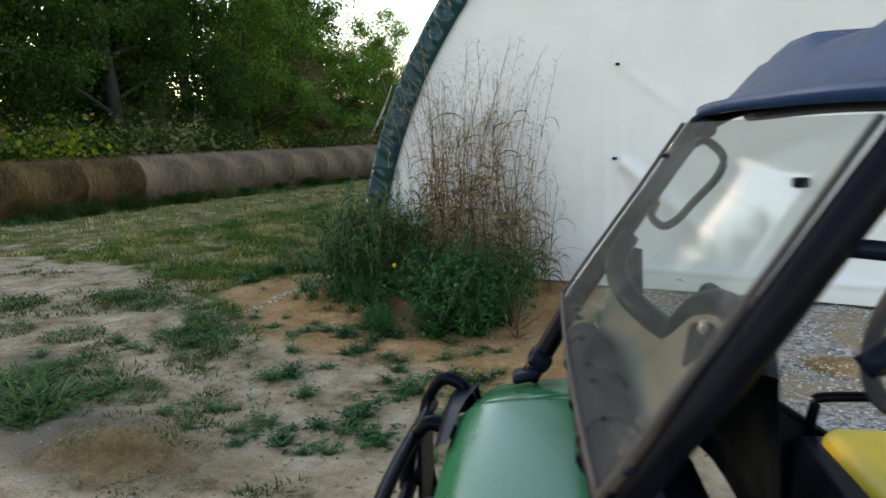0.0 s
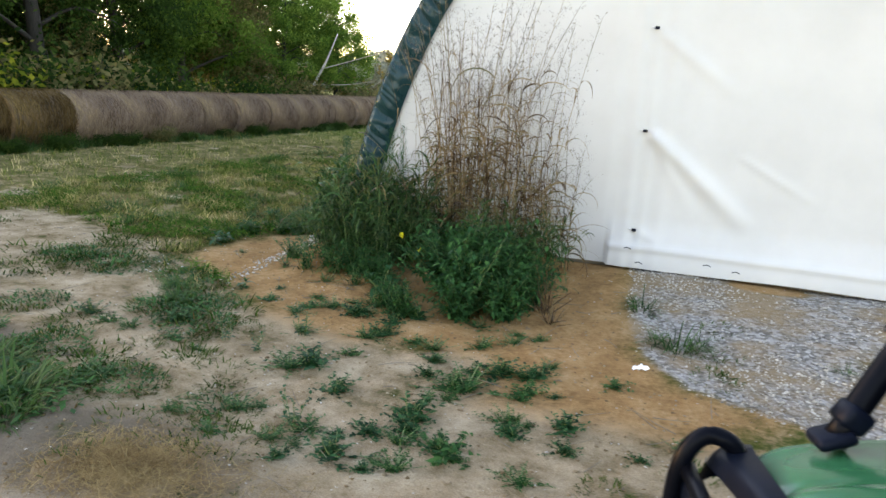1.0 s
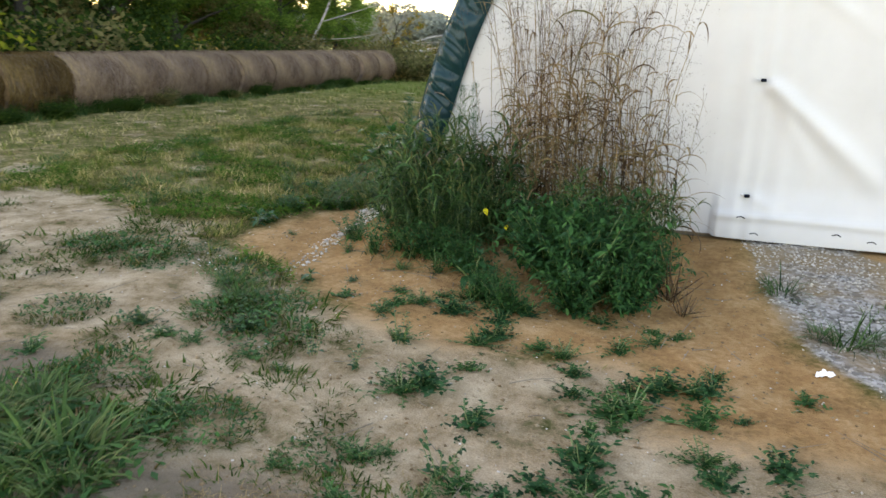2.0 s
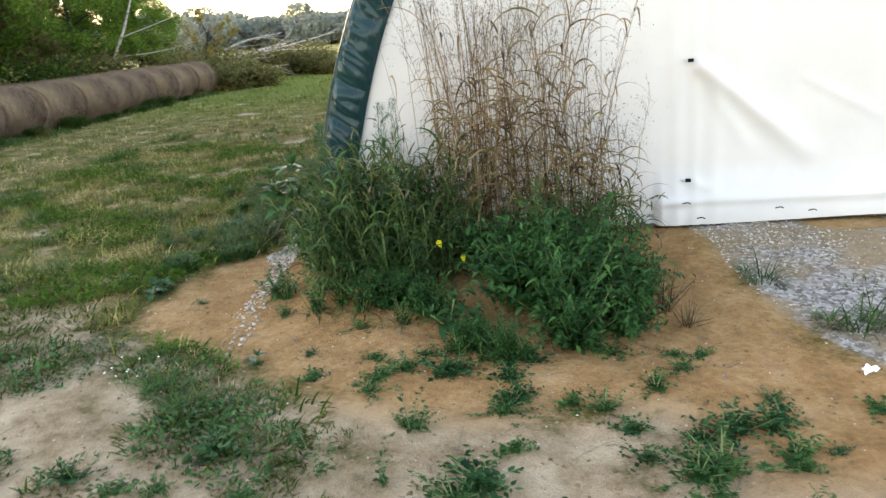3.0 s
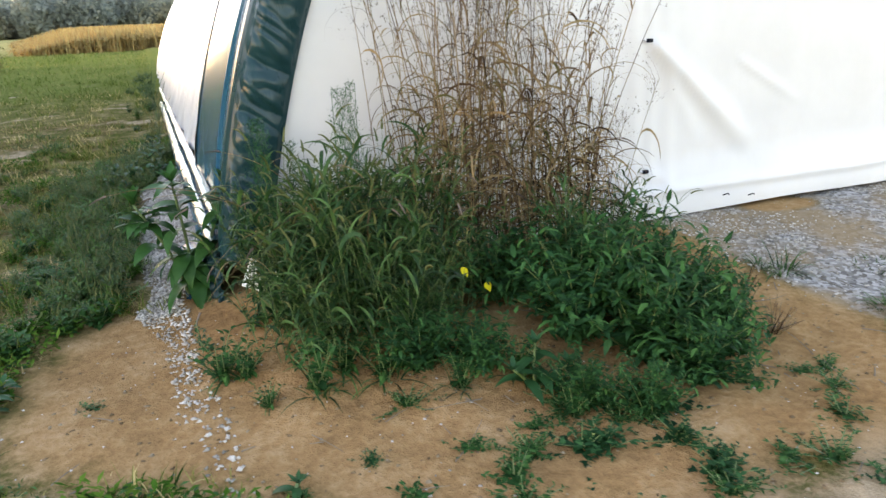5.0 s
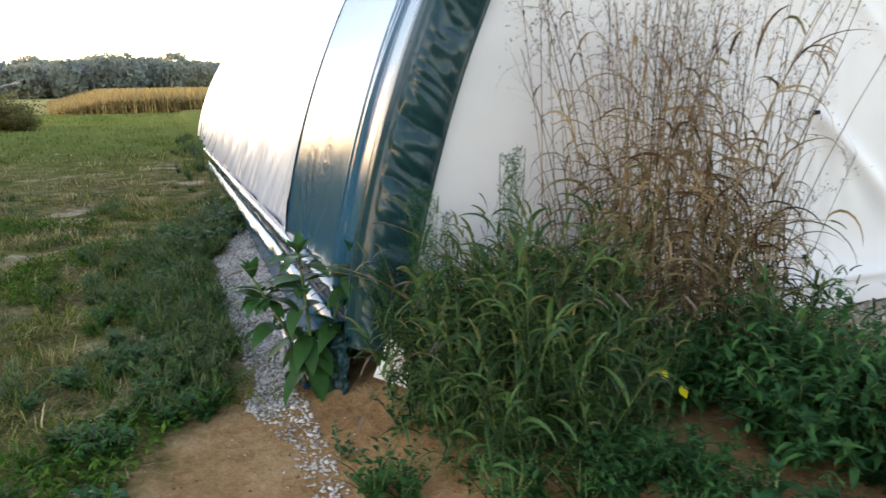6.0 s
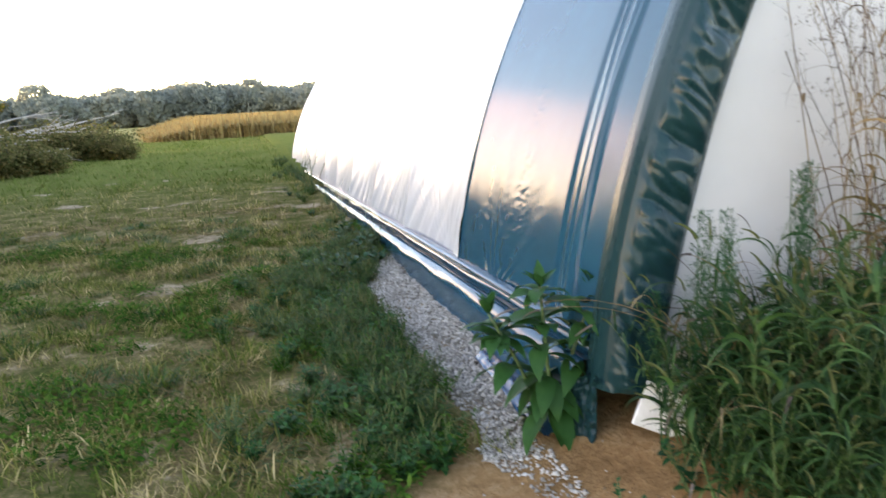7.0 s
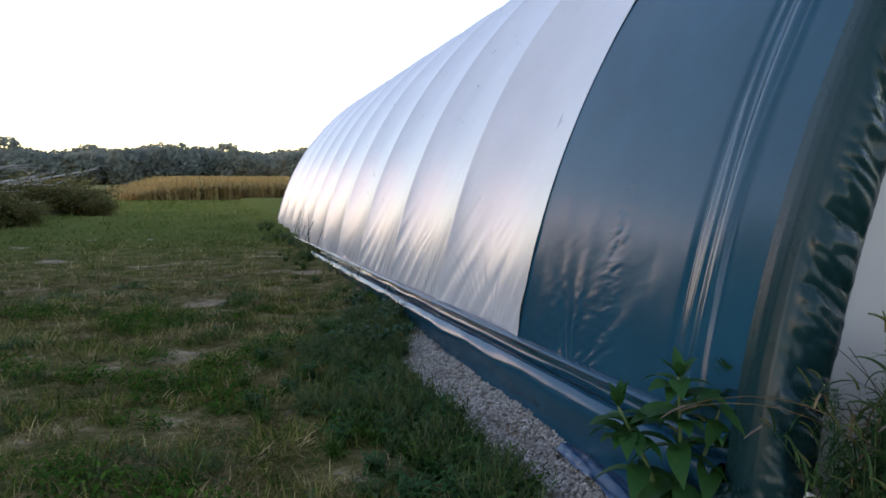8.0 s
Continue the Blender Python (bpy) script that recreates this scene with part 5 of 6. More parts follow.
    herbs2 = [(-1.46, -2.49, 1.0), (-1.42, -2.15, 0.9), (-1.12, -2.4, 0.8), (-0.98, -2.49, 1.1), (-0.92, -2.68, 0.7), (-0.72, -2.31, 0.9), (-0.61, -2.95, 1.5), (-0.89, -2.88, 0.6), (-1.44, -2.79, 0.8), (-1.89, -2.58, 0.9), (-1.57, -3.01, 1.2),
              (-2.6, -0.95, 0.9), (-1.7, -1.75, 1.1), (-1.3, -1.95, 1.0), (-0.85, -1.9, 0.9), (-2.3, -1.5, 0.9), (-0.5, -2.7, 1.2), (-4.35, -0.35, 0.9), (-0.1, -3.8, 0.8), (-0.75, -3.45, 1.1)]
    kinds = []
    for k in range(3):
        t = thing("dirt_weed", pose(0, 0, 0), "low leafy green weed rooted in bare dirt", "weed", "weeds on the dirt")
        st, lv = (leafy(rng, 22, 0.19, 0.036, 11, 0.5, 1.5, 0.3), leafy(rng, 17, 0.15, 0.040, 9, 0.45, 1.4, 0.5), leafy(rng, 26, 0.17, 0.027, 14, 0.32, 1.45, 0.4))[k]
        piece("stem_mass", *st, M_STEM, t)
        piece("leaf_mass", *lv, M_WEED if k else M_BUSH, t)
        kinds.append(t)
    both = herbs + herbs2
    for _ in range(400):
        x, y = rng.uniform(-3.6, 0.6), rng.uniform(-4.3, -1.8)
        if wave(x, y, 2.9, 3.3) > 0.1 and len(both) < 92:
            both.append((x, y, rng.uniform(0.4, 1.0)))
    for k in range(3):
        place_copies(kinds[k], [(x, y, s * 1.2) for x, y, s in both[k::3]], rng, tall=0.45)
    # weeds in the gravel
    g = thing("gravel_weed", pose(0, 0, 0), "green grassy weed growing through gravel", "weed", "weeds in the gravel")
    v, f = grass_tuft(rng, 60, 0.26, 0.09, 0.012)
    piece("grass_mass", v, f, M_FOX, g)
    place_copies(g, [(0.2, -1.1, 0.8), (0.48, -1.75, 1.0), (0.36, -1.68, 0.7), (0.62, -1.62, 0.6), (0.12, -1.0, 0.5), (1.5, -1.7, 0.4)], rng)


build_ground_weeds()


def build_lawn_tufts():
    """Tufts that stand up from the lawn: lush ones, dry ones, and flat broad-leaved rosettes."""
    rng = np.random.default_rng(66)
    kinds = []
    for k, (mat, blades, length, label) in enumerate(((M_LONG, 150, 0.15, "lush green grass tuft in the lawn"), (M_LAWN, 170, 0.13, "half-dry grass tuft in the lawn"), (M_STRAW, 110, 0.075, "curled dead grass tuft in the lawn"), (M_LONG, 190, 0.10, "low green grass tuft in the lawn"))):
        t = thing("lawn_tuft", pose(0, 0, 0), label, "grass tuft", "grass tufts in the lawn")
        piece("grass_mass", *grass_tuft(rng, blades, length, 0.15, 0.009), mat, t)
        if k != 2:
            piece("dead_grass_mass", *grass_tuft(rng, 34, 0.085, 0.17, 0.006), M_STRAW, t)
        kinds.append(t)
    spots = [[], [], [], []]
    for _ in range(4000):
        x, y = rng.uniform(-8.2, -3.3), rng.uniform(-1.6, 9.0)
        bare = max(float(inside(x, y, CLAY)), float(inside(x, y, STRIP)), float(inside(x, y, SAND)) * 0.6 - 0.1)
        if bare < -0.12 and lawn_spot(x, y) < 0.45 and wave(x, y, 3.1, 2.0) + 0.6 * wave(x, y, 7.3, 4.0) > -0.1 + 0.5 * rng.normal():
            k = int(rng.choice(4, p=(0.30, 0.30, 0.16, 0.24)))
            if sum(len(q) for q in spots) < 290:
                spots[k].append((x, y, rng.uniform(0.55, 1.25)))
    for k in range(4):
        place_copies(kinds[k], spots[k], rng)


build_lawn_tufts()


def build_verge():
    """Taller weeds between the lawn and the gravel, and along the skirt."""
    rng = np.random.default_rng(71)
    kinds = []
    for k, (mat, h, leaf, wide) in enumerate(((M_CLOVER, 0.24, 0.05, 0.35), (M_WEED, 0.20, 0.065, 0.5), (M_LONG, 0.28, 0.075, 0.2))):
        t = thing("verge_weed", pose(0, 0, 0), "tangled dark green weed at the edge of the lawn", "weed", "weeds along the verge")
        st, lv = leafy(rng, 17, h, leaf, 11, wide, 1.0, 0.4)
        piece("stem_mass", *st, M_STEM, t)
        piece("leaf_mass", *lv, mat, t)
        if k != 1:
            n = 10
            a = rng.uniform(0, 6.28, n)
            v, f = ribbons(np.stack([rng.normal(0, 0.08, n), rng.normal(0, 0.08, n), np.full(n, h * 0.6)], -1), a, np.full(n, 1.3), np.full(n, 0.5), rng.uniform(0.07, 0.14, n), np.full(n, 0.008), 3, "leaf", 0.4)
            piece("seed_head_mass", v, f, M_HEAD, t)
        kinds.append(t)
    spots = [[], [], []]
    for i in range(330):
        y = rng.uniform(-0.1, 5.5)
        edge = -3.36 if y < 3.2 else -3.36 + 0.22 * (y - 3.2)
        x = edge - abs(rng.normal(0, 0.42)) - 0.04
        if inside(x, y, CLAY) < 0.05 and inside(x, y, STRIP) < 0.02:
            spots[i % 3].append((x, y, rng.uniform(0.5, 0.95)))
    for i in range(40):
        y = rng.uniform(4.2, 21.5)
        spots[i % 3].append((-3.08 - abs(rng.normal(0, 0.22)), y, rng.uniform(0.45, 0.9)))
    for k in range(3):
        place_copies(kinds[k], spots[k], rng)
    t = thing("skirt_weed", pose(0, 0, 0), "tall seedy weed leaning on the skirt of the building", "weed", "tall weeds by the skirt")
    st, lv = leafy(rng, 9, 0.75, 0.05, 20, 0.3, 0.5, 0.5)
    piece("stem_mass", *st, M_STEM, t)
    piece("leaf_mass", *lv, M_BUSH, t)
    place_copies(t, [(-3.06, 11.5, 1.0), (-3.08, 13.0, 1.15), (-3.05, 14.0, 0.9), (-3.1, 6.9, 0.7), (-3.1, 5.2, 0.6), (-3.06, 9.0, 0.7)], rng)
    # low bright broad leaves at the edge of the gravel
    t = thing("verge_broadleaf", pose(0, 0, 0), "bright green broad-leaved weed at the edge of the gravel", "weed", "weeds along the verge")
    st, lv = leafy(rng, 12, 0.22, 0.12, 7, 0.45, 1.0, 0.5)
    piece("stem_mass", *st, M_STEM, t)
    piece("leaf_mass", *lv, M_BIG, t)
    place_copies(t, [(-3.35, 4.1, 1.0), (-3.2, 4.6, 1.2), (-3.45, 4.5, 1.0), (-3.1, 5.0, 1.0), (-3.3, 5.6, 0.9), (-3.15, 4.25, 0.8), (-4.0, -0.55, 0.6), (-3.55, 3.6, 0.9), (-3.62, 2.9, 0.8), (-3.5, 3.9, 1.1), (-3.7, 4.2, 0.9), (-3.15, 6.2, 0.9), (-3.6, 1.7, 0.7)], rng)


build_verge()

# ---- the overgrown corner ----


def dry_clump(rng, n, height, spread, lush=1.0):
    """Tall dead grass: upright stalks, arching leaves, open seed heads, as three (verts, faces)."""
    a = rng.uniform(0, 6.28, n)
    r = spread * np.sqrt(rng.uniform(0, 1, n))
    base = np.stack([r * np.cos(a) * 1.2, r * np.sin(a) * 0.7, np.full(n, -0.02)], -1)
    az, el, bend = rng.uniform(0, 6.28, n), rng.uniform(1.38, 1.55, n), rng.uniform(0.0, 0.42, n)
    L = height * (0.45 + 0.55 * rng.beta(1.2, 1.3, n))
    st = stems(base, az, el, bend, L, rng.uniform(0.0028, 0.0046, n), 7, 4)
    per = int(8 * lush)
    s = 0.08 + 0.72 * rng.beta(1.2, 1.5, (n, per))
    c = along(base, az, el, bend, L, s).reshape(-1, 3)
    m = len(c)
    lv = ribbons(c, rng.uniform(0, 6.28, m), rng.uniform(0.5, 1.4, m), rng.uniform(1.4, 3.6, m), rng.uniform(0.14, 0.48, m), rng.uniform(0.005, 0.019, m), 7, "grass", 0.35, rng.normal(0, 0.7, m))
    tall = L > height * 0.55
    tip = along(base[tall], az[tall], el[tall], bend[tall], L[tall], np.linspace(0.80, 1.0, 16)[None] * np.ones((int(tall.sum()), 1))).reshape(-1, 3)
    m = len(tip)
    ta, te, tl = rng.uniform(0, 6.28, m), rng.uniform(0.3, 1.2, m), rng.uniform(0.05, 0.22, m)
    tw = ribbons(tip, ta, te, rng.uniform(0.0, 1.2, m), tl, np.full(m, 0.0020), 3, "stem")
    end = along(tip, ta, te, np.full(m, 0.5), tl, np.array([[0.45, 0.7, 0.85, 1.0]])).reshape(-1, 3)
    m = len(end)
    sd = ribbons(end, rng.uniform(0, 6.28, m), rng.uniform(-1.2, 0.6, m), np.zeros(m), rng.uniform(0.012, 0.028, m), np.full(m, 0.0065), 2, "leaf")
    return st, lv, joined([tw, sd])


def build_dry_grass():
    rng = np.random.default_rng(81)
    for x, y, n, h, sp, lush, label in ((-1.78, -0.42, 34, 2.35, 0.26, 0.8, "tall dead reddish-brown grass clump against the gable"), (-1.38, -0.48, 64, 2.60, 0.27, 1.25, "tall dead golden-tan grass clump against the gable"),
                                        (-0.92, -0.45, 44, 2.25, 0.24, 1.25, "tall dead grass clump with some green blades"), (-0.62, -0.40, 15, 1.35, 0.14, 1.1, "thin arching dry grass at the clump's edge")):
        t = thing("dry_grass_clump", pose(x, y, float(ground_z(x, y))), label, "dry grass", "dry grass clumps")
        st, lv, sd = dry_clump(rng, n, h, sp, lush)
        piece("stalk_mass", *st, M_DRY, t)
        piece("leaf_mass", *lv, M_DRY, t)
        piece("seed_head_mass", *sd, M_SEED, t)
    # wiry stalks that arch over before the white cloth at the corner
    for x, y, n in ((-2.38, -0.34, 9), (-2.10, -0.30, 11), (-1.95, -0.52, 8)):
        t = thing("arching_grass", pose(x, y, float(ground_z(x, y))), "wiry brown grass stalks arching over before the white cloth", "dry grass", "dry grass clumps")
        base = np.stack([rng.normal(0, 0.07, n), rng.normal(0, 0.05, n), np.full(n, -0.02)], -1)
        az, el, bend, L = rng.uniform(0, 6.28, n), rng.uniform(1.40, 1.56, n), rng.uniform(0.9, 2.2, n), rng.uniform(0.95, 1.55, n)
        piece("stalk_mass", *stems(base, az, el, bend, L, 0.0030, 12, 4), M_DRY, t)
        s = rng.uniform(0.35, 0.8, (n, 3))
        c = along(base, az, el, bend, L, s).reshape(-1, 3)
        m = len(c)
        piece("leaf_mass", *ribbons(c, rng.uniform(0, 6.28, m), rng.uniform(0.4, 1.2, m), rng.uniform(1.6, 3.2, m), rng.uniform(0.14, 0.34, m), rng.uniform(0.007, 0.016, m), 7, "grass", 0.3), M_DRY, t)
        e = along(base, az, el, bend, L, np.ones((n, 1))).reshape(-1, 3)
        piece("seed_head_mass", *stems(e, az, el - bend, rng.uniform(0.2, 0.8, n), rng.uniform(0.05, 0.10, n), 0.0055, 5, 5), M_SEED, t)


build_dry_grass()


def build_foxtail():
    rng = np.random.default_rng(91)
    kinds = []
    for k in range(2):
        t = thing("foxtail_clump", pose(0, 0, 0), "green foxtail grass with drooping leaves and pale heads", "grass clump", "foxtail at the corner")
        n = 44
        a = rng.uniform(0, 6.28, n)
        base = np.stack([0.14 * rng.normal(size=n), 0.14 * rng.normal(size=n), np.full(n, -0.01)], -1)
        az, el, bend, L = rng.uniform(0, 6.28, n), rng.uniform(1.15, 1.5, n), rng.uniform(0, 0.5, n), rng.uniform(0.45, 0.95, n)
        piece("stalk_mass", *stems(base, az, el, bend, L, 0.003, 5), M_STEM, t)
        s = rng.uniform(0.08, 0.97, (n, 11))
        c = along(base, az, el, bend, L, s).reshape(-1, 3)
        m = len(c)
        piece("leaf_mass", *ribbons(c, rng.uniform(0, 6.28, m), rng.uniform(0.9, 1.5, m), rng.uniform(1.3, 2.9, m), rng.uniform(0.12, 0.27, m), rng.uniform(0.010, 0.026, m), 7, "grass", 0.3, rng.normal(0, 0.5, m)), M_FOX, t)
        e = along(base, az, el, bend, L, np.ones((n, 1))).reshape(-1, 3)
        hv = stems(e, az, el - bend, rng.uniform(0.3, 1.3, n), rng.uniform(0.06, 0.11, n), 0.0068, 5, 6)
        piece("seed_head_mass", *hv, M_HEAD, t)
        kinds.append(t)
    place_copies(kinds[0], [(-2.55, -0.62, 1.0), (-2.25, -0.85, 0.95), (-1.98, -0.92, 0.6), (-2.15, -0.45, 1.05), (-1.0, -0.80, 0.75), (-2.45, -0.95, 0.75)], rng)
    place_copies(kinds[1], [(-2.35, -0.55, 1.1), (-2.05, -0.70, 0.95), (-1.8, -0.75, 0.8), (-0.80, -0.70, 0.8), (-2.1, -1.1, 0.7), (-2.56, -0.40, 0.75), (-2.62, -0.70, 0.6)], rng)


build_foxtail()


def build_bushy():
    rng = np.random.default_rng(101)
    kinds = []
    for k in range(2):
        t = thing("bushy_weed", pose(0, 0, 0), "dense dark green bushy weed with fine leaves", "weed", "bushy weeds at the corner")
        st, lv = leafy(rng, 34, 0.52, 0.088, 27, 0.36, 1.05, 0.6, 0.12)
        piece("stem_mass", *st, M_STEM, t)
        piece("leaf_mass", *lv, M_BUSH, t)
        # side shoots
        c = st[0][rng.integers(0, len(st[0]), 900)]
        n = len(c)
        piece("side_leaf_mass", *ribbons(c + rng.normal(0, 0.035, (n, 3)), rng.uniform(0, 6.28, n), rng.uniform(-0.2, 1.0, n), rng.uniform(0.2, 1.4, n), rng.uniform(0.04, 0.10, n), rng.uniform(0.016, 0.034, n), 3, "leaf", 0.3), M_WEED, t)
        kinds.append(t)
    place_copies(kinds[0], [(-1.10, -1.50, 1.05), (-0.85, -1.35, 0.95), (-1.05, -1.80, 0.75), (-0.95, -1.05, 1.0), (-1.9, -1.35, 0.6), (-1.45, -0.75, 0.9)], rng)
    place_copies(kinds[1], [(-1.30, -1.25, 1.0), (-1.20, -1.05, 1.05), (-0.75, -1.65, 0.65), (-2.15, -1.25, 0.65), (-2.38, -0.40, 1.0), (-0.72, -1.1, 0.7), (-1.60, -1.78, 0.5), (-1.42, -1.98, 0.45), (-0.62, -1.40, 0.6)], rng)
    # tall seedy spires beside the corner
    t = thing("ragweed_spire", pose(0, 0, 0), "tall thin weed with a seedy spire before the white cloth", "weed", "ragweed spires")
    st, lv = leafy(rng, 3, 0.95, 0.10, 15, 0.4, 0.2, 0.5, 0.1)
    piece("stem_mass", *st, M_STEM, t)
    piece("leaf_mass", *lv, M_BUSH, t)
    n = 300
    z = 0.55 + 0.95 * rng.uniform(0, 1, n) ** 0.8
    a = rng.uniform(0, 6.28, n)
    base = np.stack([0.02 * rng.normal(size=n), 0.02 * rng.normal(size=n), z], -1)
    tw = ribbons(base, a, rng.uniform(0.6, 1.2, n), np.full(n, 0.3), (1.6 - z) * rng.uniform(0.10, 0.24, n), np.full(n, 0.004), 2, "stem")
    end = along(base, a, np.full(n, 0.9), np.full(n, 0.3), (1.6 - z) * 0.17, np.array([[0.4, 0.7, 1.0]])).reshape(-1, 3)
    sd = ribbons(end, rng.uniform(0, 6.28, len(end)), rng.uniform(-0.5, 1, len(end)), np.zeros(len(end)), rng.uniform(0.014, 0.030, len(end)), rng.uniform(0.005, 0.010, len(end)), 2, "leaf")
    ax = stems(np.zeros((1, 3)), [0.0], [1.55], [0.04], [1.5], 0.006, 8)
    piece("spire", *joined([ax, tw, sd]), M_BUSH, t)
    place_copies(t, [(-2.28, -0.42, 0.86), (-2.48, -0.35, 0.66), (-2.12, -0.32, 0.70), (-2.70, -0.42, 0.74), (-2.62, -0.52, 0.60), (-2.76, -0.30, 0.55)], rng, 3)
    # brighter broad-leaved weeds between the lawn and the gravel
    kinds = []
    for stalks, tall, wide in ((15, 0.26, 0.055), (22, 0.19, 0.040)):
        t = thing("broadleaf_weed", pose(0, 0, 0), "fresh green leafy weed beside the gravel strip", "weed", "weeds along the gravel")
        st, lv = leafy(rng, stalks, tall, wide, 13, 0.4, 1.2, 0.5, 0.12)
        piece("stem_mass", *st, M_STEM, t)
        piece("leaf_mass", *lv, M_VERGE, t)
        kinds.append(t)
    for k in range(2):
        spots = []
        for _ in range(20):
            y = rng.uniform(0.4, 5.2)
            spots.append((-3.52 - abs(rng.normal(0, 0.22)) - 0.02 * y, y, rng.uniform(0.6, 1.25)))
        place_copies(kinds[k], spots, rng)
    # upright weeds standing on the clay before the thicket
    t = thing("upright_weed", pose(0, 0, 0), "small upright leafy weed standing on orange clay", "weed", "upright weeds on the clay")
    st, lv = leafy(rng, 9, 0.27, 0.060, 12, 0.42, 0.5, 0.7, 0.1)
    piece("stem_mass", *st, M_STEM, t)
    piece("leaf_mass", *lv, M_WEED, t)
    piece("grass_mass", *grass_tuft(rng, 26, 0.22, 0.06, 0.012), M_FOX, t)
    place_copies(t, [(-2.99, -0.88, 1.0), (-2.90, -0.95, 0.8), (-2.62, -1.27, 0.95), (-2.84, -1.24, 0.5), (-2.32, -1.28, 1.0), (-2.05, -1.48, 0.7), (-1.76, -1.50, 0.8), (-1.70, -1.84, 0.6), (-2.48, -1.15, 0.9)], rng)
    # dry twiggy plant on the clay
    t = thing("twiggy_weed", pose(0, 0, 0), "sparse greyish twiggy weed on orange clay", "weed", "twiggy weeds")
    st, lv = leafy(rng, 22, 0.32, 0.018, 12, 0.5, 1.1, 0.4, 0.3)
    piece("stem_mass", *st, M_DRY, t)
    piece("leaf_mass", *lv, M_SEED, t)
    place_copies(t, [(-0.48, -1.42, 1.0), (-0.62, -1.25, 0.8), (-0.40, -1.62, 0.7)], rng)
    # spindly upright herbs
    t = thing("spindly_herb", pose(0, 0, 0), "upright herb with small rounded leaves on the dirt", "weed", "spindly herbs")
    st, lv = leafy(rng, 4, 0.34, 0.05, 9, 0.6, 0.3, 0.4, 0.15)
    piece("stem_mass", *st, M_STEM, t)
    piece("leaf_mass", *lv, M_BIG, t)
    place_copies(t, [(-1.86, -2.62, 0.8), (-2.80, -0.52, 1.0), (-2.22, -2.95, 0.7), (-1.95, -3.0, 0.6), (-1.25, -3.75, 0.8), (-3.05, -0.55, 0.7)], rng)


build_bushy()


def big_leaf(length, width, droop, fold=0.22):
    s = 9
    return ribbons(np.zeros((1, 3)), [0.0], [0.25], [droop], [length], [width], s, "leaf", fold)


def build_broad_plants():
    rng = np.random.default_rng(111)
    shapes = [mesh_np("leaf", *big_leaf(L, w, d), M_BIG, True) for L, w, d in ((0.26, 0.090, 0.8), (0.22, 0.078, 1.0), (0.30, 0.100, 1.2), (0.13, 0.045, 0.5))]

    def plant(name, x, y, label, lines, per, size, group=""):
        t = thing(name, pose(x, y, float(ground_z(x, y))), label, "weed", group)
        for line in lines:
            v, f = pipe(line, [0.011, 0.008, 0.005], 7, 5)
            piece("stem", v, f, M_STEM, t, smooth=True)
            p = np.array(line, dtype=float)
            for k in range(per):
                s = 0.18 + 0.82 * (k + 0.5) / per
                c = (1 - s) ** 2 * p[0] + 2 * s * (1 - s) * p[1] + s * s * p[2]
                c = c * 0.5 + 0.5 * (p[0] + (p[2] - p[0]) * s)
                leaf = new("leaf", shapes[3] if s > 0.93 else shapes[int(rng.integers(0, 3))])
                leaf.parent = t
                g = size * (1.15 - 0.45 * s) * rng.uniform(0.85, 1.15)
                leaf.matrix_basis = pose(*c, 0, (8 + rng.uniform(-22, 32)) * (1.1 - s), k * 137.5 + rng.uniform(-20, 20)) @ Matrix.Diagonal((g, g, g, 1))
            for k in range(5):
                leaf = new("leaf", shapes[3])
                leaf.parent = t
                leaf.matrix_basis = pose(*p[2], 0, -40, k * 72 + rng.uniform(-15, 15)) @ Matrix.Diagonal((size * 0.9,) * 3 + (1,))
        return t

    x, y = -3.03, 0.20
    poke = thing("pokeweed", pose(x, y, float(ground_z(x, y))), "leafy pokeweed with large drooping leaves at the building's corner", "weed")
    broad = [mesh_np("leaf", *big_leaf(L, w, d), M_POKE, True) for L, w, d in ((0.25, 0.120, 0.9), (0.22, 0.105, 1.1), (0.27, 0.105, 1.3), (0.14, 0.055, 0.6))]
    for bx, by, tx, ty, top, low in ((0.0, 0.0, -0.05, -0.02, 0.72, True), (0.04, 0.02, 0.25, 0.04, 0.66, False), (-0.04, 0.02, -0.27, 0.06, 0.60, False)):
        line = [(bx, by, 0), (bx + (tx - bx) * 0.35, by + (ty - by) * 0.35, top * 0.5), (tx, ty, top)]
        piece("stem", *pipe(line, [0.012, 0.009, 0.006], 7, 5), M_STEM, poke, smooth=True)

        def leaf_at(share, az, tilt, size, shape):
            leaf = new("leaf", broad[shape])
            leaf.parent = poke
            leaf.matrix_basis = pose(bx + (tx - bx) * share, by + (ty - by) * share, top * share, rng.uniform(-14, 14), tilt, az) @ Matrix.Diagonal((size, size, size, 1))

        if low:
            for k in range(24):  # the low skirt of large hanging leaves
                leaf_at(rng.uniform(0.16, 0.48), k * 137.5, rng.uniform(8, 42), rng.uniform(0.85, 1.1), int(rng.integers(0, 3)))
        for k in range(4):
            leaf_at(rng.uniform(0.45, 0.65), k * 97 + 40, rng.uniform(-8, 14), rng.uniform(0.8, 1.0), 2)
        for k in range(18):  # the spreading top
            leaf_at(rng.uniform(0.72, 1.0), k * 137.5 + 60, rng.uniform(-30, 8), rng.uniform(0.55, 0.9), int(rng.integers(0, 3)))
        for k in range(6):
            leaf_at(1.0, k * 60 + rng.uniform(-15, 15), rng.uniform(-70, -35), rng.uniform(0.7, 1.0), 3)
    for p in ((-0.05, -0.02, 0.5), (0.1, 0.0, 0.52)):
        v, f = stems(np.array([p]), [2.0], [0.6], [1.2], [0.13], 0.006, 6, 6)
        piece("flower_spike", v, f, M_HEAD, poke)
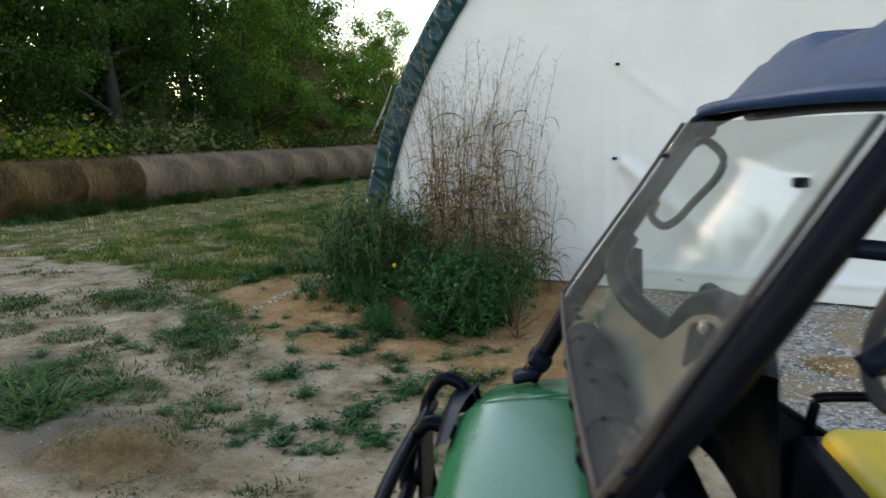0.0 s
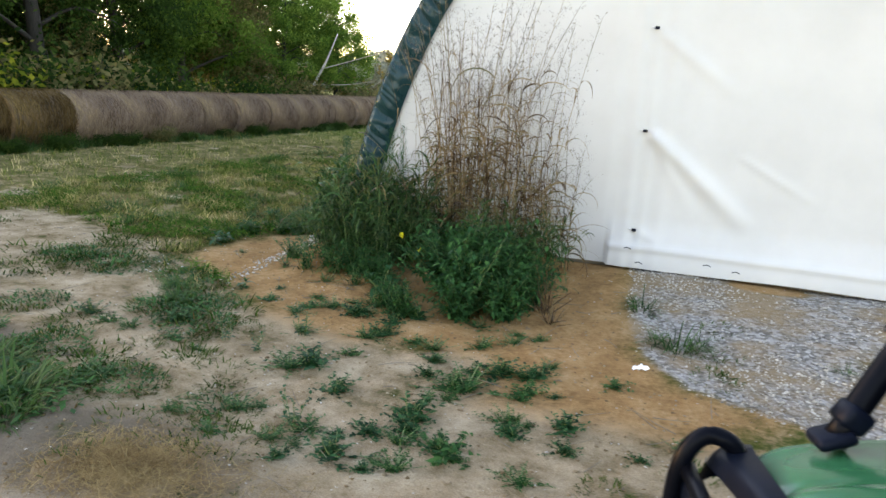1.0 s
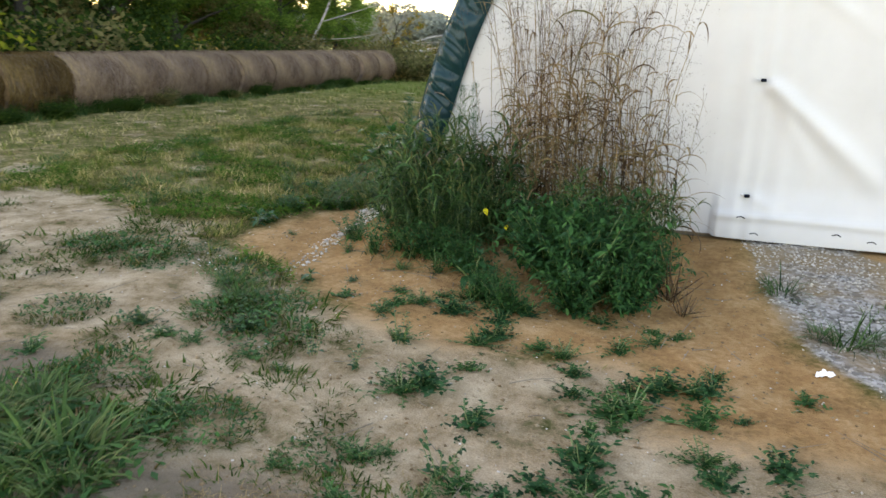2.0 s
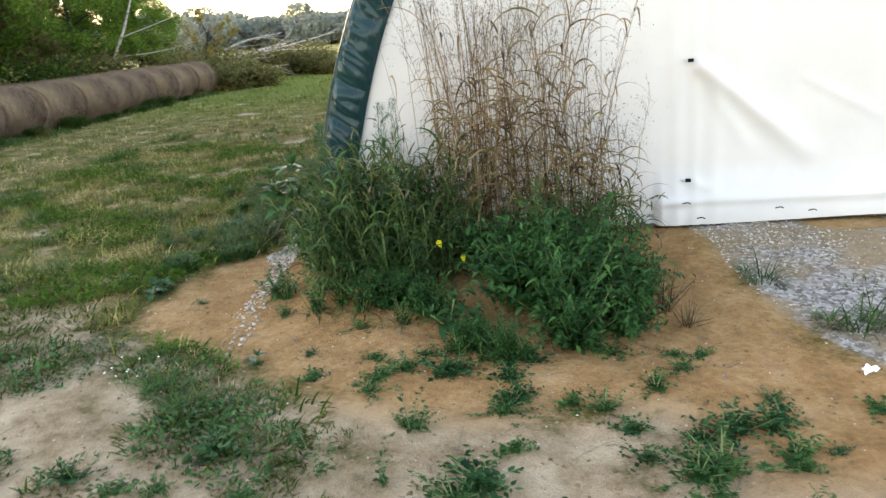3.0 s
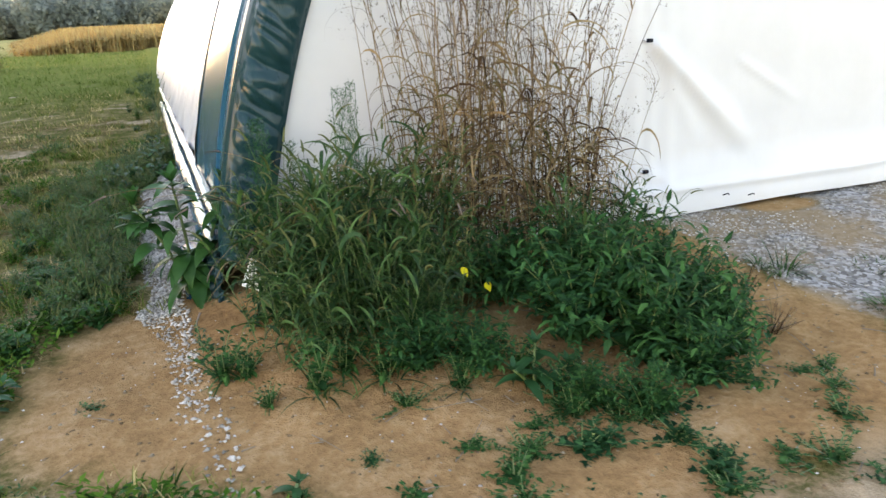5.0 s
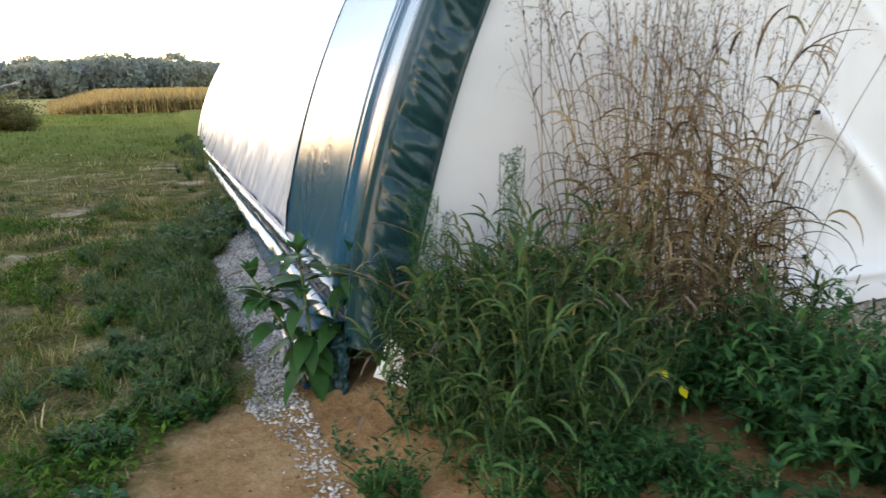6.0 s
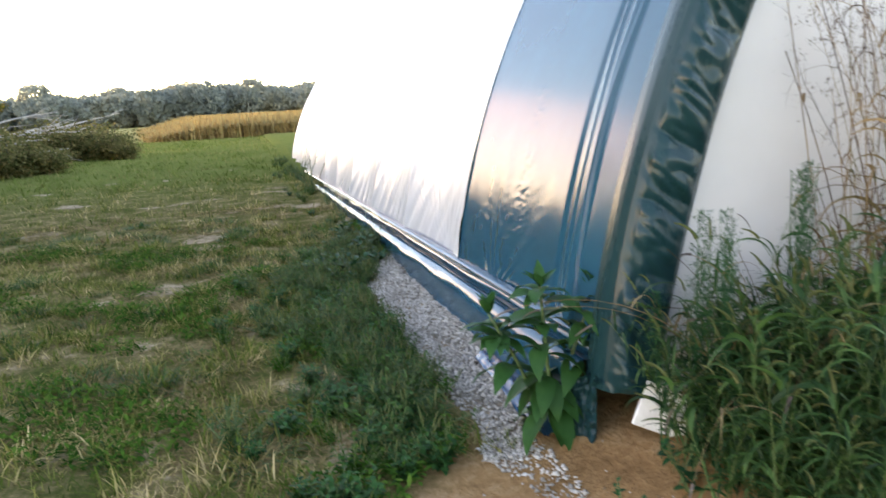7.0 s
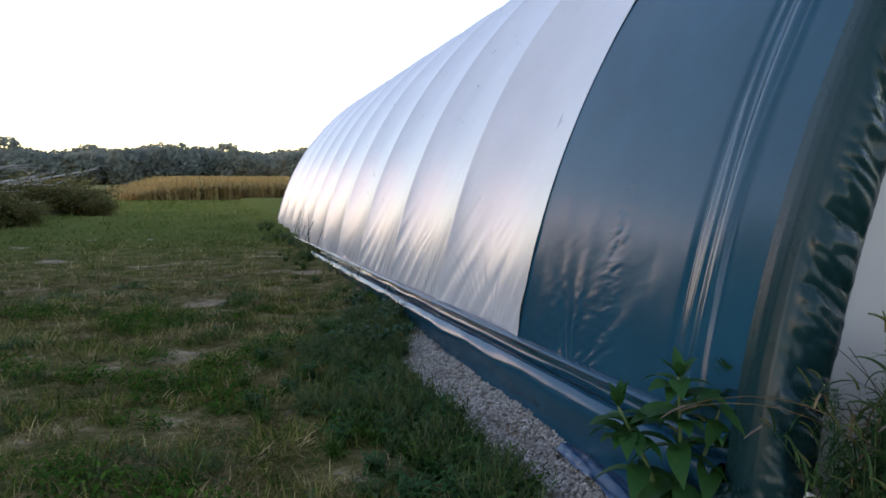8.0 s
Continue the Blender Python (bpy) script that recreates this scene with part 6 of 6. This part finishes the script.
    plant("squash_like_weed", -1.74, -1.60, "weed with broad flat blue-green leaves on the clay", [((0, 0, 0), (0.0, 0.02, 0.10), (0.02, 0.04, 0.2)), ((0, 0, 0), (-0.06, 0.0, 0.07), (-0.12, -0.02, 0.13)), ((0, 0, 0), (0.06, -0.03, 0.07), (0.13, -0.06, 0.12))], 7, 0.62)
    plant("heart_leaf_weed", -3.98, -0.72, "small broad-leaved weed at the edge of the clay", [((0, 0, 0), (0, 0.01, 0.05), (0.01, 0.02, 0.09))], 7, 0.6)
    plant("heart_leaf_weed", -2.85, -1.86, "round bright leaf lying on the clay", [((0, 0, 0), (0, 0.01, 0.02), (0.01, 0.02, 0.04))], 4, 0.45)
    # two yellowed leaves in the thicket
    for x, y, z, rz in ((-1.84, -1.036, 0.429, -70), (-1.68, -0.984, 0.31, -110)):
        v, f = ribbons(np.zeros((1, 3)), [0.0], [-0.5], [0.7], [0.058], [0.038], 6, "leaf", 0.2)
        lf = piece("blade", v, f, M_YLEAF, None, smooth=True)
        t = thing("yellow_leaf", pose(x, y, z, 20, 10, rz), "single yellowed leaf hanging in the green weeds", "leaf", "yellow leaves")
        lf.parent = t
        v, f = pipe([(-0.10, 0.0, -z + 0.02), (-0.05, 0.0, -z * 0.4), (0, 0, 0)], 0.002, 5, 5)
        piece("stalk", v, f, M_STEM, t)


build_broad_plants()


def build_bits():
    rng = np.random.default_rng(121)
    # heap of straw
    x0, y0 = -1.66, -4.42
    t = thing("straw_heap", pose(x0, y0, float(ground_z(x0, y0))), "low heap of tan straw on the dirt", "straw")
    u, w = np.meshgrid(np.linspace(-1, 1, 60), np.linspace(-1, 1, 60), indexing="ij")
    rr = np.hypot(u, w) * (1 + 0.22 * wave(u * 2, w * 2, 2.0, 1.0))
    h = 0.034 * np.clip(1 - rr ** 2, 0, 1) + 0.018 * wave(u * 5, w * 5, 2.0) * np.clip(1.1 - rr, 0, 1) - 0.03 * smooth01(0.75, 1.1, rr) - 0.01
    piece("mound", np.stack([u * 0.62, w * 0.42, h], -1).reshape(-1, 3), grid_faces(60, 60), M_HAYDIRT, t, smooth=True)
    n = 4200
    a, r = rng.uniform(0, 6.28, n), np.abs(rng.normal(0, 0.55, n))
    base = np.stack([0.62 * r * np.cos(a), 0.42 * r * np.sin(a), 0.034 * np.clip(1 - r ** 2, 0, 1) + 0.004], -1)
    piece("straw_mass", *ribbons(base, rng.uniform(0, 6.28, n), rng.normal(0.03, 0.13, n), rng.normal(0.1, 0.4, n), rng.uniform(0.04, 0.14, n), np.full(n, 0.0028), 3, "stem"), M_STRAW, t)
    # small white asters at the edge of the sand
    x0, y0 = -3.47, -2.10
    t = thing("white_aster", pose(x0, y0, float(ground_z(x0, y0))), "sprig of tiny white daisy flowers in the grass", "flower")
    n = 11
    base = np.stack([rng.normal(0, 0.05, n), rng.normal(0, 0.05, n), np.full(n, -0.01)], -1)
    az, el, L = rng.uniform(0, 6.28, n), rng.uniform(0.9, 1.5, n), rng.uniform(0.10, 0.19, n)
    piece("stem_mass", *stems(base, az, el, np.full(n, 0.2), L, 0.0022, 4), M_STEM, t)
    for c in along(base, az, el, np.full(n, 0.2), L, np.ones((n, 1))).reshape(-1, 3):
        k = 7
        piece("flower", *ribbons(np.repeat(c[None], k, 0), np.linspace(0, 6.28, k, endpoint=False), np.full(k, 0.35), np.full(k, 0.5), np.full(k, 0.0075), np.full(k, 0.0042), 2, "leaf"), M_PAPER, t)
    # scrap of white paper
    t = thing("paper_scrap", pose(0.28, -2.26, float(ground_z(0.28, -2.26)), 0, 0, 30) @ Matrix.Scale(0.72, 4), "crumpled scrap of white paper on the clay", "litter")
    u, w = np.meshgrid(np.linspace(-1, 1, 14), np.linspace(-1, 1, 14), indexing="ij")
    v = np.stack([u * 0.055 * (1 - 0.6 * w), w * 0.035, 0.022 + 0.02 * wave(u * 3, w * 3, 1.6, 1.0) + 0.02 * np.abs(u)], -1).reshape(-1, 3)
    piece("sheet", v, grid_faces(14, 14), M_PAPER, t)


build_bits()

# ---- the utility vehicle ----


def build_vehicle():
    # x back from the nose, y to its right-hand side as it stands (away from the path), z up
    c = thing("utility_vehicle", pose(0.728, -5.545, 0.0, 0, 0, 18.0), "green utility vehicle with black cage, roof, windscreen and yellow seats", "utility vehicle")
    # bonnet: a flat middle, sloping shoulders, and black caps on the front corners
    u, w = np.meshgrid(np.linspace(0, 1, 40), np.linspace(-1, 1, 81), indexing="ij")
    front = 0.055 + 0.05 * np.abs(w) ** 2.6
    x = front + u * (0.46 - front)
    aw = np.abs(w)
    z = 0.925 + 0.045 * smooth01(0.0, 0.46, x) + 0.012 * smooth01(0.62, 0.55, aw + 0.10 * u) - 0.035 * smooth01(0.58, 0.95, aw) - 0.16 * smooth01(0.93, 1.0, aw) - 0.05 * (1 - u) ** 10
    z -= 0.006 * np.exp(-((aw - 0.60 + 0.10 * u) / 0.012) ** 2)
    v = np.stack([x, w * 0.635, z], -1).reshape(-1, 3)
    piece("bonnet", v, grid_faces(40, 81), M_GREEN, c, "glossy green moulded bonnet", smooth=True)
    for s in (-1, 1):
        u, w = np.meshgrid(np.linspace(0, 1, 12), np.linspace(0.20, 1, 24), indexing="ij")
        front = 0.055 + 0.05 * w ** 2.6
        x = 0.005 + 0.015 * (1 - w) + u * (front + 0.004 - 0.005 - 0.015 * (1 - w))
        z = 0.905 + 0.012 * u - 0.02 * smooth01(0.55, 1.0, w) - 0.10 * smooth01(0.94, 1.0, w) - 0.04 * (1 - u) ** 6
        vv = np.stack([x, s * w * 0.638, z], -1).reshape(-1, 3)
        piece("corner_cap", vv, grid_faces(12, 24), M_BLACK, c, "matt black cap at the bonnet's front corner", smooth=True)
    part("grille_panel", box((0.07, 1.06, 0.34), (0.11, 0, 0.63), 0.03), M_BLACK, c, smooth=True)
    for k in range(5):
        part("grille_slat", box((0.02, 0.5, 0.022), (0.065, 0, 0.53 + 0.05 * k), 0.005), M_BLACK, c)
    for s in (-1, 1):
        lamp = part("headlight", box((0.05, 0.20, 0.11), (0.075, s * 0.40, 0.70), 0.02), M_STEEL, c, "clear headlight", True)
        part("lamp_rim", box((0.03, 0.23, 0.14), (0.09, s * 0.40, 0.70), 0.02), M_BLACK, lamp, "", True)
    # brush guard: two hoops, cross tubes and a perforated plate
    for s in (-1, 1):
        o = s * 0.58
        hoop = [(0.02, o, 0.40), (-0.055, o, 0.60), (-0.06, o, 0.82), (-0.015, o, 0.915), (0.055, o * 0.98, 0.90), (0.10, o * 0.97, 0.78)]
        piece("guard_hoop", *pipe(hoop, 0.021, 12, 6), M_TUBE, c, "bent black tube of the brush guard", smooth=True)
        o = s * 0.34
        hoop = [(0.0, o, 0.38), (-0.075, o, 0.58), (-0.075, o, 0.78), (-0.02, o, 0.875), (0.06, o, 0.85)]
        piece("guard_hoop", *pipe(hoop, 0.021, 12, 6), M_TUBE, c, smooth=True)
        part("guard_plate", box((0.012, 0.24, 0.30), (-0.045, s * 0.46, 0.66), 0.004), M_BLACK, c, "black guard plate with bolts")
        for dz in (-0.1, 0.0, 0.1):
            part("bolt", box((0.012, 0.014, 0.014), (-0.054, s * 0.53, 0.68 + dz), 0.003), M_STEEL, c)
    for z in (0.46, 0.70, 0.84):
        piece("guard_tube", *pipe([(-0.06 + (0.02 if z > 0.8 else 0), -0.58, z), (-0.075, 0, z), (-0.06 + (0.02 if z > 0.8 else 0), 0.58, z)], 0.019, 10, 6), M_TUBE, c, smooth=True)
    # body
    part("floor_pan", box((1.5, 1.2, 0.10), (1.05, 0, 0.36), 0.03), M_BLACK, c, smooth=True)
    part("cowl", box((0.20, 1.20, 0.26), (0.52, 0, 0.84), 0.05), M_BLACK, c, smooth=True)
    # dash: slopes up behind the screen, with a lowered middle and an instrument hump before the driver
    rim = np.array([(0.612, -0.32, 1.27), (0.617, -0.28, 1.31), (0.62, -0.22, 1.335), (0.617, -0.10, 1.331), (0.615, 0.05, 1.287), (0.609, 0.14, 1.235), (0.593, 0.22, 1.184), (0.559, 0.40, 1.18), (0.51, 0.50, 1.224), (0.496, 0.55, 1.294), (0.534, 0.575, 1.365)])
    u, w = np.meshgrid(np.linspace(0, 1, 26), np.linspace(-0.32, 0.565, 61), indexing="ij")
    x = 0.44 + (np.interp(w, rim[:, 1], rim[:, 0]) - 0.44) * u
    z = 1.03 + (np.interp(w, rim[:, 1], rim[:, 2]) - 1.03) * u ** 0.9
    piece("dash", np.stack([x, w, z], -1).reshape(-1, 3), grid_faces(26, 61), M_DASH, c, "dusty grey moulded dash", smooth=True)
    back = np.concatenate([np.stack([x[-1:], w[-1:], z[-1:]], -1), np.stack([x[-1:] + 0.05, w[-1:], z[-1:] - 0.012], -1), np.stack([x[-1:] + 0.07, w[-1:], np.full_like(x[-1:], 0.90)], -1)])
    piece("dash_back", back.reshape(-1, 3), grid_faces(3, 61), M_BLACK, c, "black rear face of the dash")
    piece("dash_lip", *pipe([tuple(p) for p in rim], [0.028] * 5 + [0.032] * 4 + [0.03, 0.03], 12, 5), M_BLACK, c, "thick black lip along the dash", smooth=True)
    part("dash_vent", box((0.012, 0.018, 0.06), (0.565, -0.19, 1.295), 0.006, Matrix.Rotation(radians(32), 4, "X")), M_STEEL, c, "pale slot in the dash")
    part("dash_post", box((0.05, 0.04, 0.20), (0.57, -0.14, 1.22), 0.012, Matrix.Rotation(radians(30), 4, "X")), M_BLACK, c, "", True)
    part("seat_base", box((0.55, 1.16, 0.34), (1.28, 0, 0.62), 0.03), M_BLACK, c, smooth=True)
    for s in (-1, 1):
        part("seat_cushion", box((0.50, 0.50, 0.13), (1.31, s * 0.29, 0.77), 0.05, None, 4), M_YELLOW, c, "yellow vinyl seat cushion", True)
        part("seat_back", box((0.13, 0.50, 0.50), (1.56, s * 0.29, 1.12), 0.055, Matrix.Rotation(radians(10), 4, "Y"), 4), M_YELLOW, c, "yellow vinyl seat back", True)
        side = [(0.62, s * 0.60, 1.02), (0.86, s * 0.61, 0.92), (1.10, s * 0.62, 0.77), (1.30, s * 0.61, 0.64), (1.55, s * 0.60, 0.60)]
        piece("side_rail", *pipe(side, 0.02, 10, 6), M_TUBE, c, smooth=True)
        edge = [(0.80, 0.93), (0.98, 0.845), (1.14, 0.735), (1.30, 0.64), (1.56, 0.60), (1.60, 0.42), (0.98, 0.40), (0.90, 0.60)]
        n = len(edge)
        v = np.array([(x, s * 0.585, z) for x, z in edge] + [(x, s * 0.61, z) for x, z in edge])
        i = np.arange(n)
        piece("side_panel", v, [np.stack([i, (i + 1) % n, (i + 1) % n + n, i + n], -1), np.stack([i[::-1], i + n])], M_BLACK, c, "black plastic panel beside the seat")
        piece("hip_bar", *pipe([(1.06, s * 0.59, 0.72), (1.07, s * 0.59, 0.86), (1.12, s * 0.59, 0.895), (1.52, s * 0.58, 0.90)], 0.015, 10, 6), M_TUBE, c, smooth=True)
        part("rear_fender", box((0.75, 0.16, 0.30), (2.05, s * 0.60, 0.66), 0.06, None, 3), M_GREEN, c, "", True)
        part("front_fender", box((0.52, 0.13, 0.16), (0.36, s * 0.60, 0.68), 0.05, None, 3), M_BLACK, c, "", True)
    part("load_bed", box((1.05, 1.20, 0.30), (2.20, 0, 0.86), 0.04, None, 3), M_BLACK, c, "black plastic load bed", True)
    # wheels
    for x in (0.42, 2.05):
        for s in (-1, 1):
            a = np.linspace(0, 2 * np.pi, 49)[:-1]
            prof = [(0.15, -0.11), (0.25, -0.125), (0.295, -0.10), (0.31, -0.04), (0.31, 0.04), (0.295, 0.10), (0.25, 0.125), (0.15, 0.11)]
            rr = np.array([p[0] for p in prof])[None] + np.where((np.arange(48) % 3 == 0)[:, None], -0.018, 0.0) * (np.array([p[0] for p in prof])[None] > 0.28)
            v = np.stack([rr * np.cos(a)[:, None], np.broadcast_to(np.array([p[1] for p in prof])[None], rr.shape), rr * np.sin(a)[:, None]], -1)
            i, j = np.meshgrid(np.arange(48), np.arange(7), indexing="ij")
            f = np.stack([i * 8 + j, ((i + 1) % 48) * 8 + j, ((i + 1) % 48) * 8 + j + 1, i * 8 + j + 1], -1).reshape(-1, 4)
            wheel = piece("wheel", *pipe([(x, s * 0.44, 0.31), (x, s * 0.56, 0.31)], 0.05, 14, 2), M_STEEL, c)
            piece("tyre", v.reshape(-1, 3) + (x, s * 0.52, 0.31), f, M_RUBBER, wheel, smooth=True)
            rim = box((0.26, 0.16, 0.26), (0, 0, 0), 0.05)
            bmesh.ops.translate(rim, vec=(x, s * 0.52, 0.31), verts=rim.verts)
            part("rim", rim, M_YELLOW, wheel, "", True)
    # cage: front pillars, roof hoops, rear pillars
    for s in (-1, 1):
        piece("front_pillar", *pipe([(0.25, s * 0.54, 0.94), (0.385, s * 0.575, 1.17), (0.53, s * 0.59, 1.39), (0.68, s * 0.585, 1.62), (0.74, s * 0.575, 1.685), (0.92, s * 0.555, 1.735), (1.6, s * 0.55, 1.76)], 0.029, 12, 6), M_TUBE, c, "black cage tube", smooth=True)
        piece("rear_pillar", *pipe([(1.6, s * 0.55, 1.76), (1.75, s * 0.57, 1.66), (1.80, s * 0.59, 1.3), (1.80, s * 0.6, 0.6)], 0.026, 12, 6), M_TUBE, c, smooth=True)
        part("pillar_clamp", box((0.066, 0.07, 0.055), (0.285, s * 0.548, 1.0), 0.014, Matrix.Rotation(radians(32), 4, 'Y')), M_BLACK, c, "", True)
        part("pillar_foot", box((0.085, 0.08, 0.03), (0.245, s * 0.54, 0.955), 0.012, Matrix.Rotation(radians(-18), 4, 'Y')), M_BLACK, c, "", True)
    for x, z in ((0.84, 1.70), (1.6, 1.76)):
        piece("cross_tube", *pipe([(x, -0.55, z), (x, 0, z + 0.01), (x, 0.55, z)], 0.024, 10, 5), M_TUBE, c, smooth=True)
    # moulded roof with a raised middle and a lip all round
    u, w = np.meshgrid(np.linspace(0, 1, 40), np.linspace(-1, 1, 41), indexing="ij")
    x = 0.69 + 0.03 * np.abs(w) ** 3 + u * (1.12 - 0.03 * np.abs(w) ** 3)
    inner = smooth01(0.035, 0.15, u) * smooth01(1.0, 0.86, u) * smooth01(1.0, 0.80, np.abs(w))
    rib = smooth01(0.22, 0.28, np.abs(w)) * smooth01(0.66, 0.58, np.abs(w)) * smooth01(0.10, 0.16, u)
    z = 1.725 + 0.04 * u * (1 - u) * 2 + 0.10 * inner + 0.028 * inner * rib - 0.012 * np.abs(w) ** 4
    top = np.stack([x, w * 0.66, z], -1).reshape(-1, 3)
    low = np.stack([x, w * 0.655, z - 0.028 - 0.05 * inner], -1).reshape(-1, 3)
    gf = grid_faces(40, 41)
    idx = np.arange(40 * 41).reshape(40, 41)
    rim = np.concatenate([idx[0, :], idx[1:, -1], idx[-1, -2::-1], idx[-2:0:-1, 0]])
    nxt = np.roll(rim, -1)
    wallf = np.stack([rim, nxt, nxt + 40 * 41, rim + 40 * 41], -1)
    piece("roof", np.concatenate([top, low]), [np.concatenate([gf, gf[:, ::-1] + 40 * 41, wallf])], M_ROOF, c, "blue-black moulded plastic roof with raised panels", smooth=True)
    # windscreen: a folded clear sheet with bolts, and the canvas roll along its foot
    rows = np.array([(0.385, 1.185), (0.425, 1.245), (0.47, 1.315), (0.53, 1.405), (0.59, 1.495), (0.65, 1.59), (0.705, 1.675)])
    gw = np.linspace(-1, 1, 15)
    half = np.array([0.60, 0.60, 0.595, 0.59, 0.585, 0.58, 0.575])
    v = np.array([[(r[0] - 0.035 - 0.012 * (1 - g * g), g * h, r[1]) for g in gw] for r, h in zip(rows, half)]).reshape(-1, 3)
    n = len(v)
    f = grid_faces(7, 15)
    idx = np.arange(7 * 15).reshape(7, 15)
    rim = np.concatenate([idx[0, :], idx[1:, -1], idx[-1, -2::-1], idx[-2:0:-1, 0]])
    nxt = np.roll(rim, -1)
    sheet = piece("windscreen", np.concatenate([v, v + (0.005, 0, 0.002)]), [np.concatenate([f, f[:, ::-1] + n, np.stack([rim, nxt, nxt + n, rim + n], -1)])], M_SHEET, c, "scratched smoky clear windscreen", smooth=True)
    sheet.visible_shadow = False
    for s, col in ((1, -1), (-1, 0)):
        piece("screen_edge", *pipe(v.reshape(7, 15, 3)[:, col], 0.006, 6, 3), M_RUBBER, sheet, "black rubber edge of the screen", smooth=True)
    piece("screen_edge", *pipe(v.reshape(7, 15, 3)[0], 0.006, 6, 2), M_RUBBER, sheet, smooth=True)
    for k in range(9):
        p = v.reshape(7, 15, 3)[1][int(round(k * 14 / 8))]
        part("screen_bolt", box((0.02, 0.010, 0.010), tuple(p + (-0.006, 0, -0.02)), 0.003), M_BLACK, sheet)
    for s in (-1, 1):
        p = v.reshape(7, 15, 3)[5][13 if s > 0 else 1]
        part("screen_bolt", box((0.022, 0.014, 0.014), tuple(p), 0.004), M_BLACK, sheet)
        part("screen_clamp", box((0.06, 0.07, 0.05), (0.72, s * 0.565, 1.655), 0.014, Matrix.Rotation(radians(-35), 4, "Y")), M_BLACK, c, "black clamp at the top of the screen", True)
    roll = pipe([(0.42, -0.58, 1.055), (0.415, -0.3, 1.065), (0.41, 0.0, 1.07), (0.41, 0.25, 1.07), (0.415, 0.56, 1.06)], [0.052, 0.06, 0.062, 0.06, 0.05], 16, 8)
    rv = roll[0] + 0.006 * np.stack([wave(roll[0][:, 1] * 6, roll[0][:, 2] * 20, 3.0), np.zeros(len(roll[0])), wave(roll[0][:, 1] * 5, roll[0][:, 0] * 20, 3.0, 2.0)], -1)
    r = piece("canvas_roll", rv, roll[1], M_ROLL, c, "rolled grey-purple canvas along the foot of the windscreen", smooth=True)
    for y in (-0.2, 0.08, 0.36):
        a = np.linspace(0, 2 * np.pi, 21)
        piece("strap", *pipe([(0.412 + 0.066 * math.cos(t), y, 1.068 + 0.066 * math.sin(t)) for t in a], 0.006, 6, 1), M_BLACK, r)
    # steering wheel, column, grab bar, mirror
    tilt = Matrix.Translation((0.92, -0.29, 1.36)) @ Matrix.Rotation(radians(-62), 4, "Y")
    ring = [tuple(tilt @ Vector((0.17 * math.cos(t), 0.17 * math.sin(t), 0))) for t in np.linspace(0, 2 * np.pi, 25)]
    wheel = piece("steering_wheel", *pipe(ring, 0.016, 10, 2), M_RUBBER, c, "black steering wheel", smooth=True)
    for t in (0.5, 2.6, 4.7):
        piece("spoke", *pipe([tuple(tilt @ Vector((0, 0, -0.03))), tuple(tilt @ Vector((0.09 * math.cos(t), 0.09 * math.sin(t), -0.02))), tuple(tilt @ Vector((0.17 * math.cos(t), 0.17 * math.sin(t), 0)))], 0.012, 8, 3), M_BLACK, wheel, smooth=True)
    piece("steering_column", *pipe([(0.80, -0.29, 1.27), (0.85, -0.29, 1.31), (0.90, -0.29, 1.34)], 0.022, 10, 3), M_BLACK, c, smooth=True)
    piece("grab_bar", *pipe([(0.70, 0.40, 1.14), (0.70, 0.38, 1.24), (0.70, 0.28, 1.27), (0.70, 0.16, 1.24), (0.70, 0.14, 1.12)], 0.016, 10, 6), M_BLACK, c, "padded black grab bar on the dash", smooth=True)
    loop = [(0.69, 0.50, 1.62), (0.702, 0.44, 1.629), (0.742, 0.43, 1.59), (0.732, 0.43, 1.539), (0.677, 0.44, 1.471), (0.638, 0.44, 1.425), (0.603, 0.45, 1.406), (0.577, 0.47, 1.43), (0.60, 0.54, 1.46)]
    piece("grab_handle", *pipe(loop, 0.011, 8, 5), M_TUBE, c, "looped grab handle beside the pillar", smooth=True)
    part("side_mirror", box((0.05, 0.20, 0.15), (0.93, -0.60, 1.50), 0.02), M_BLACK, c, "black side mirror", True)
    piece("mirror_stalk", *pipe([(0.62, -0.59, 1.52), (0.75, -0.60, 1.51), (0.92, -0.60, 1.50)], 0.012, 8, 4), M_BLACK, c, smooth=True)


build_vehicle()
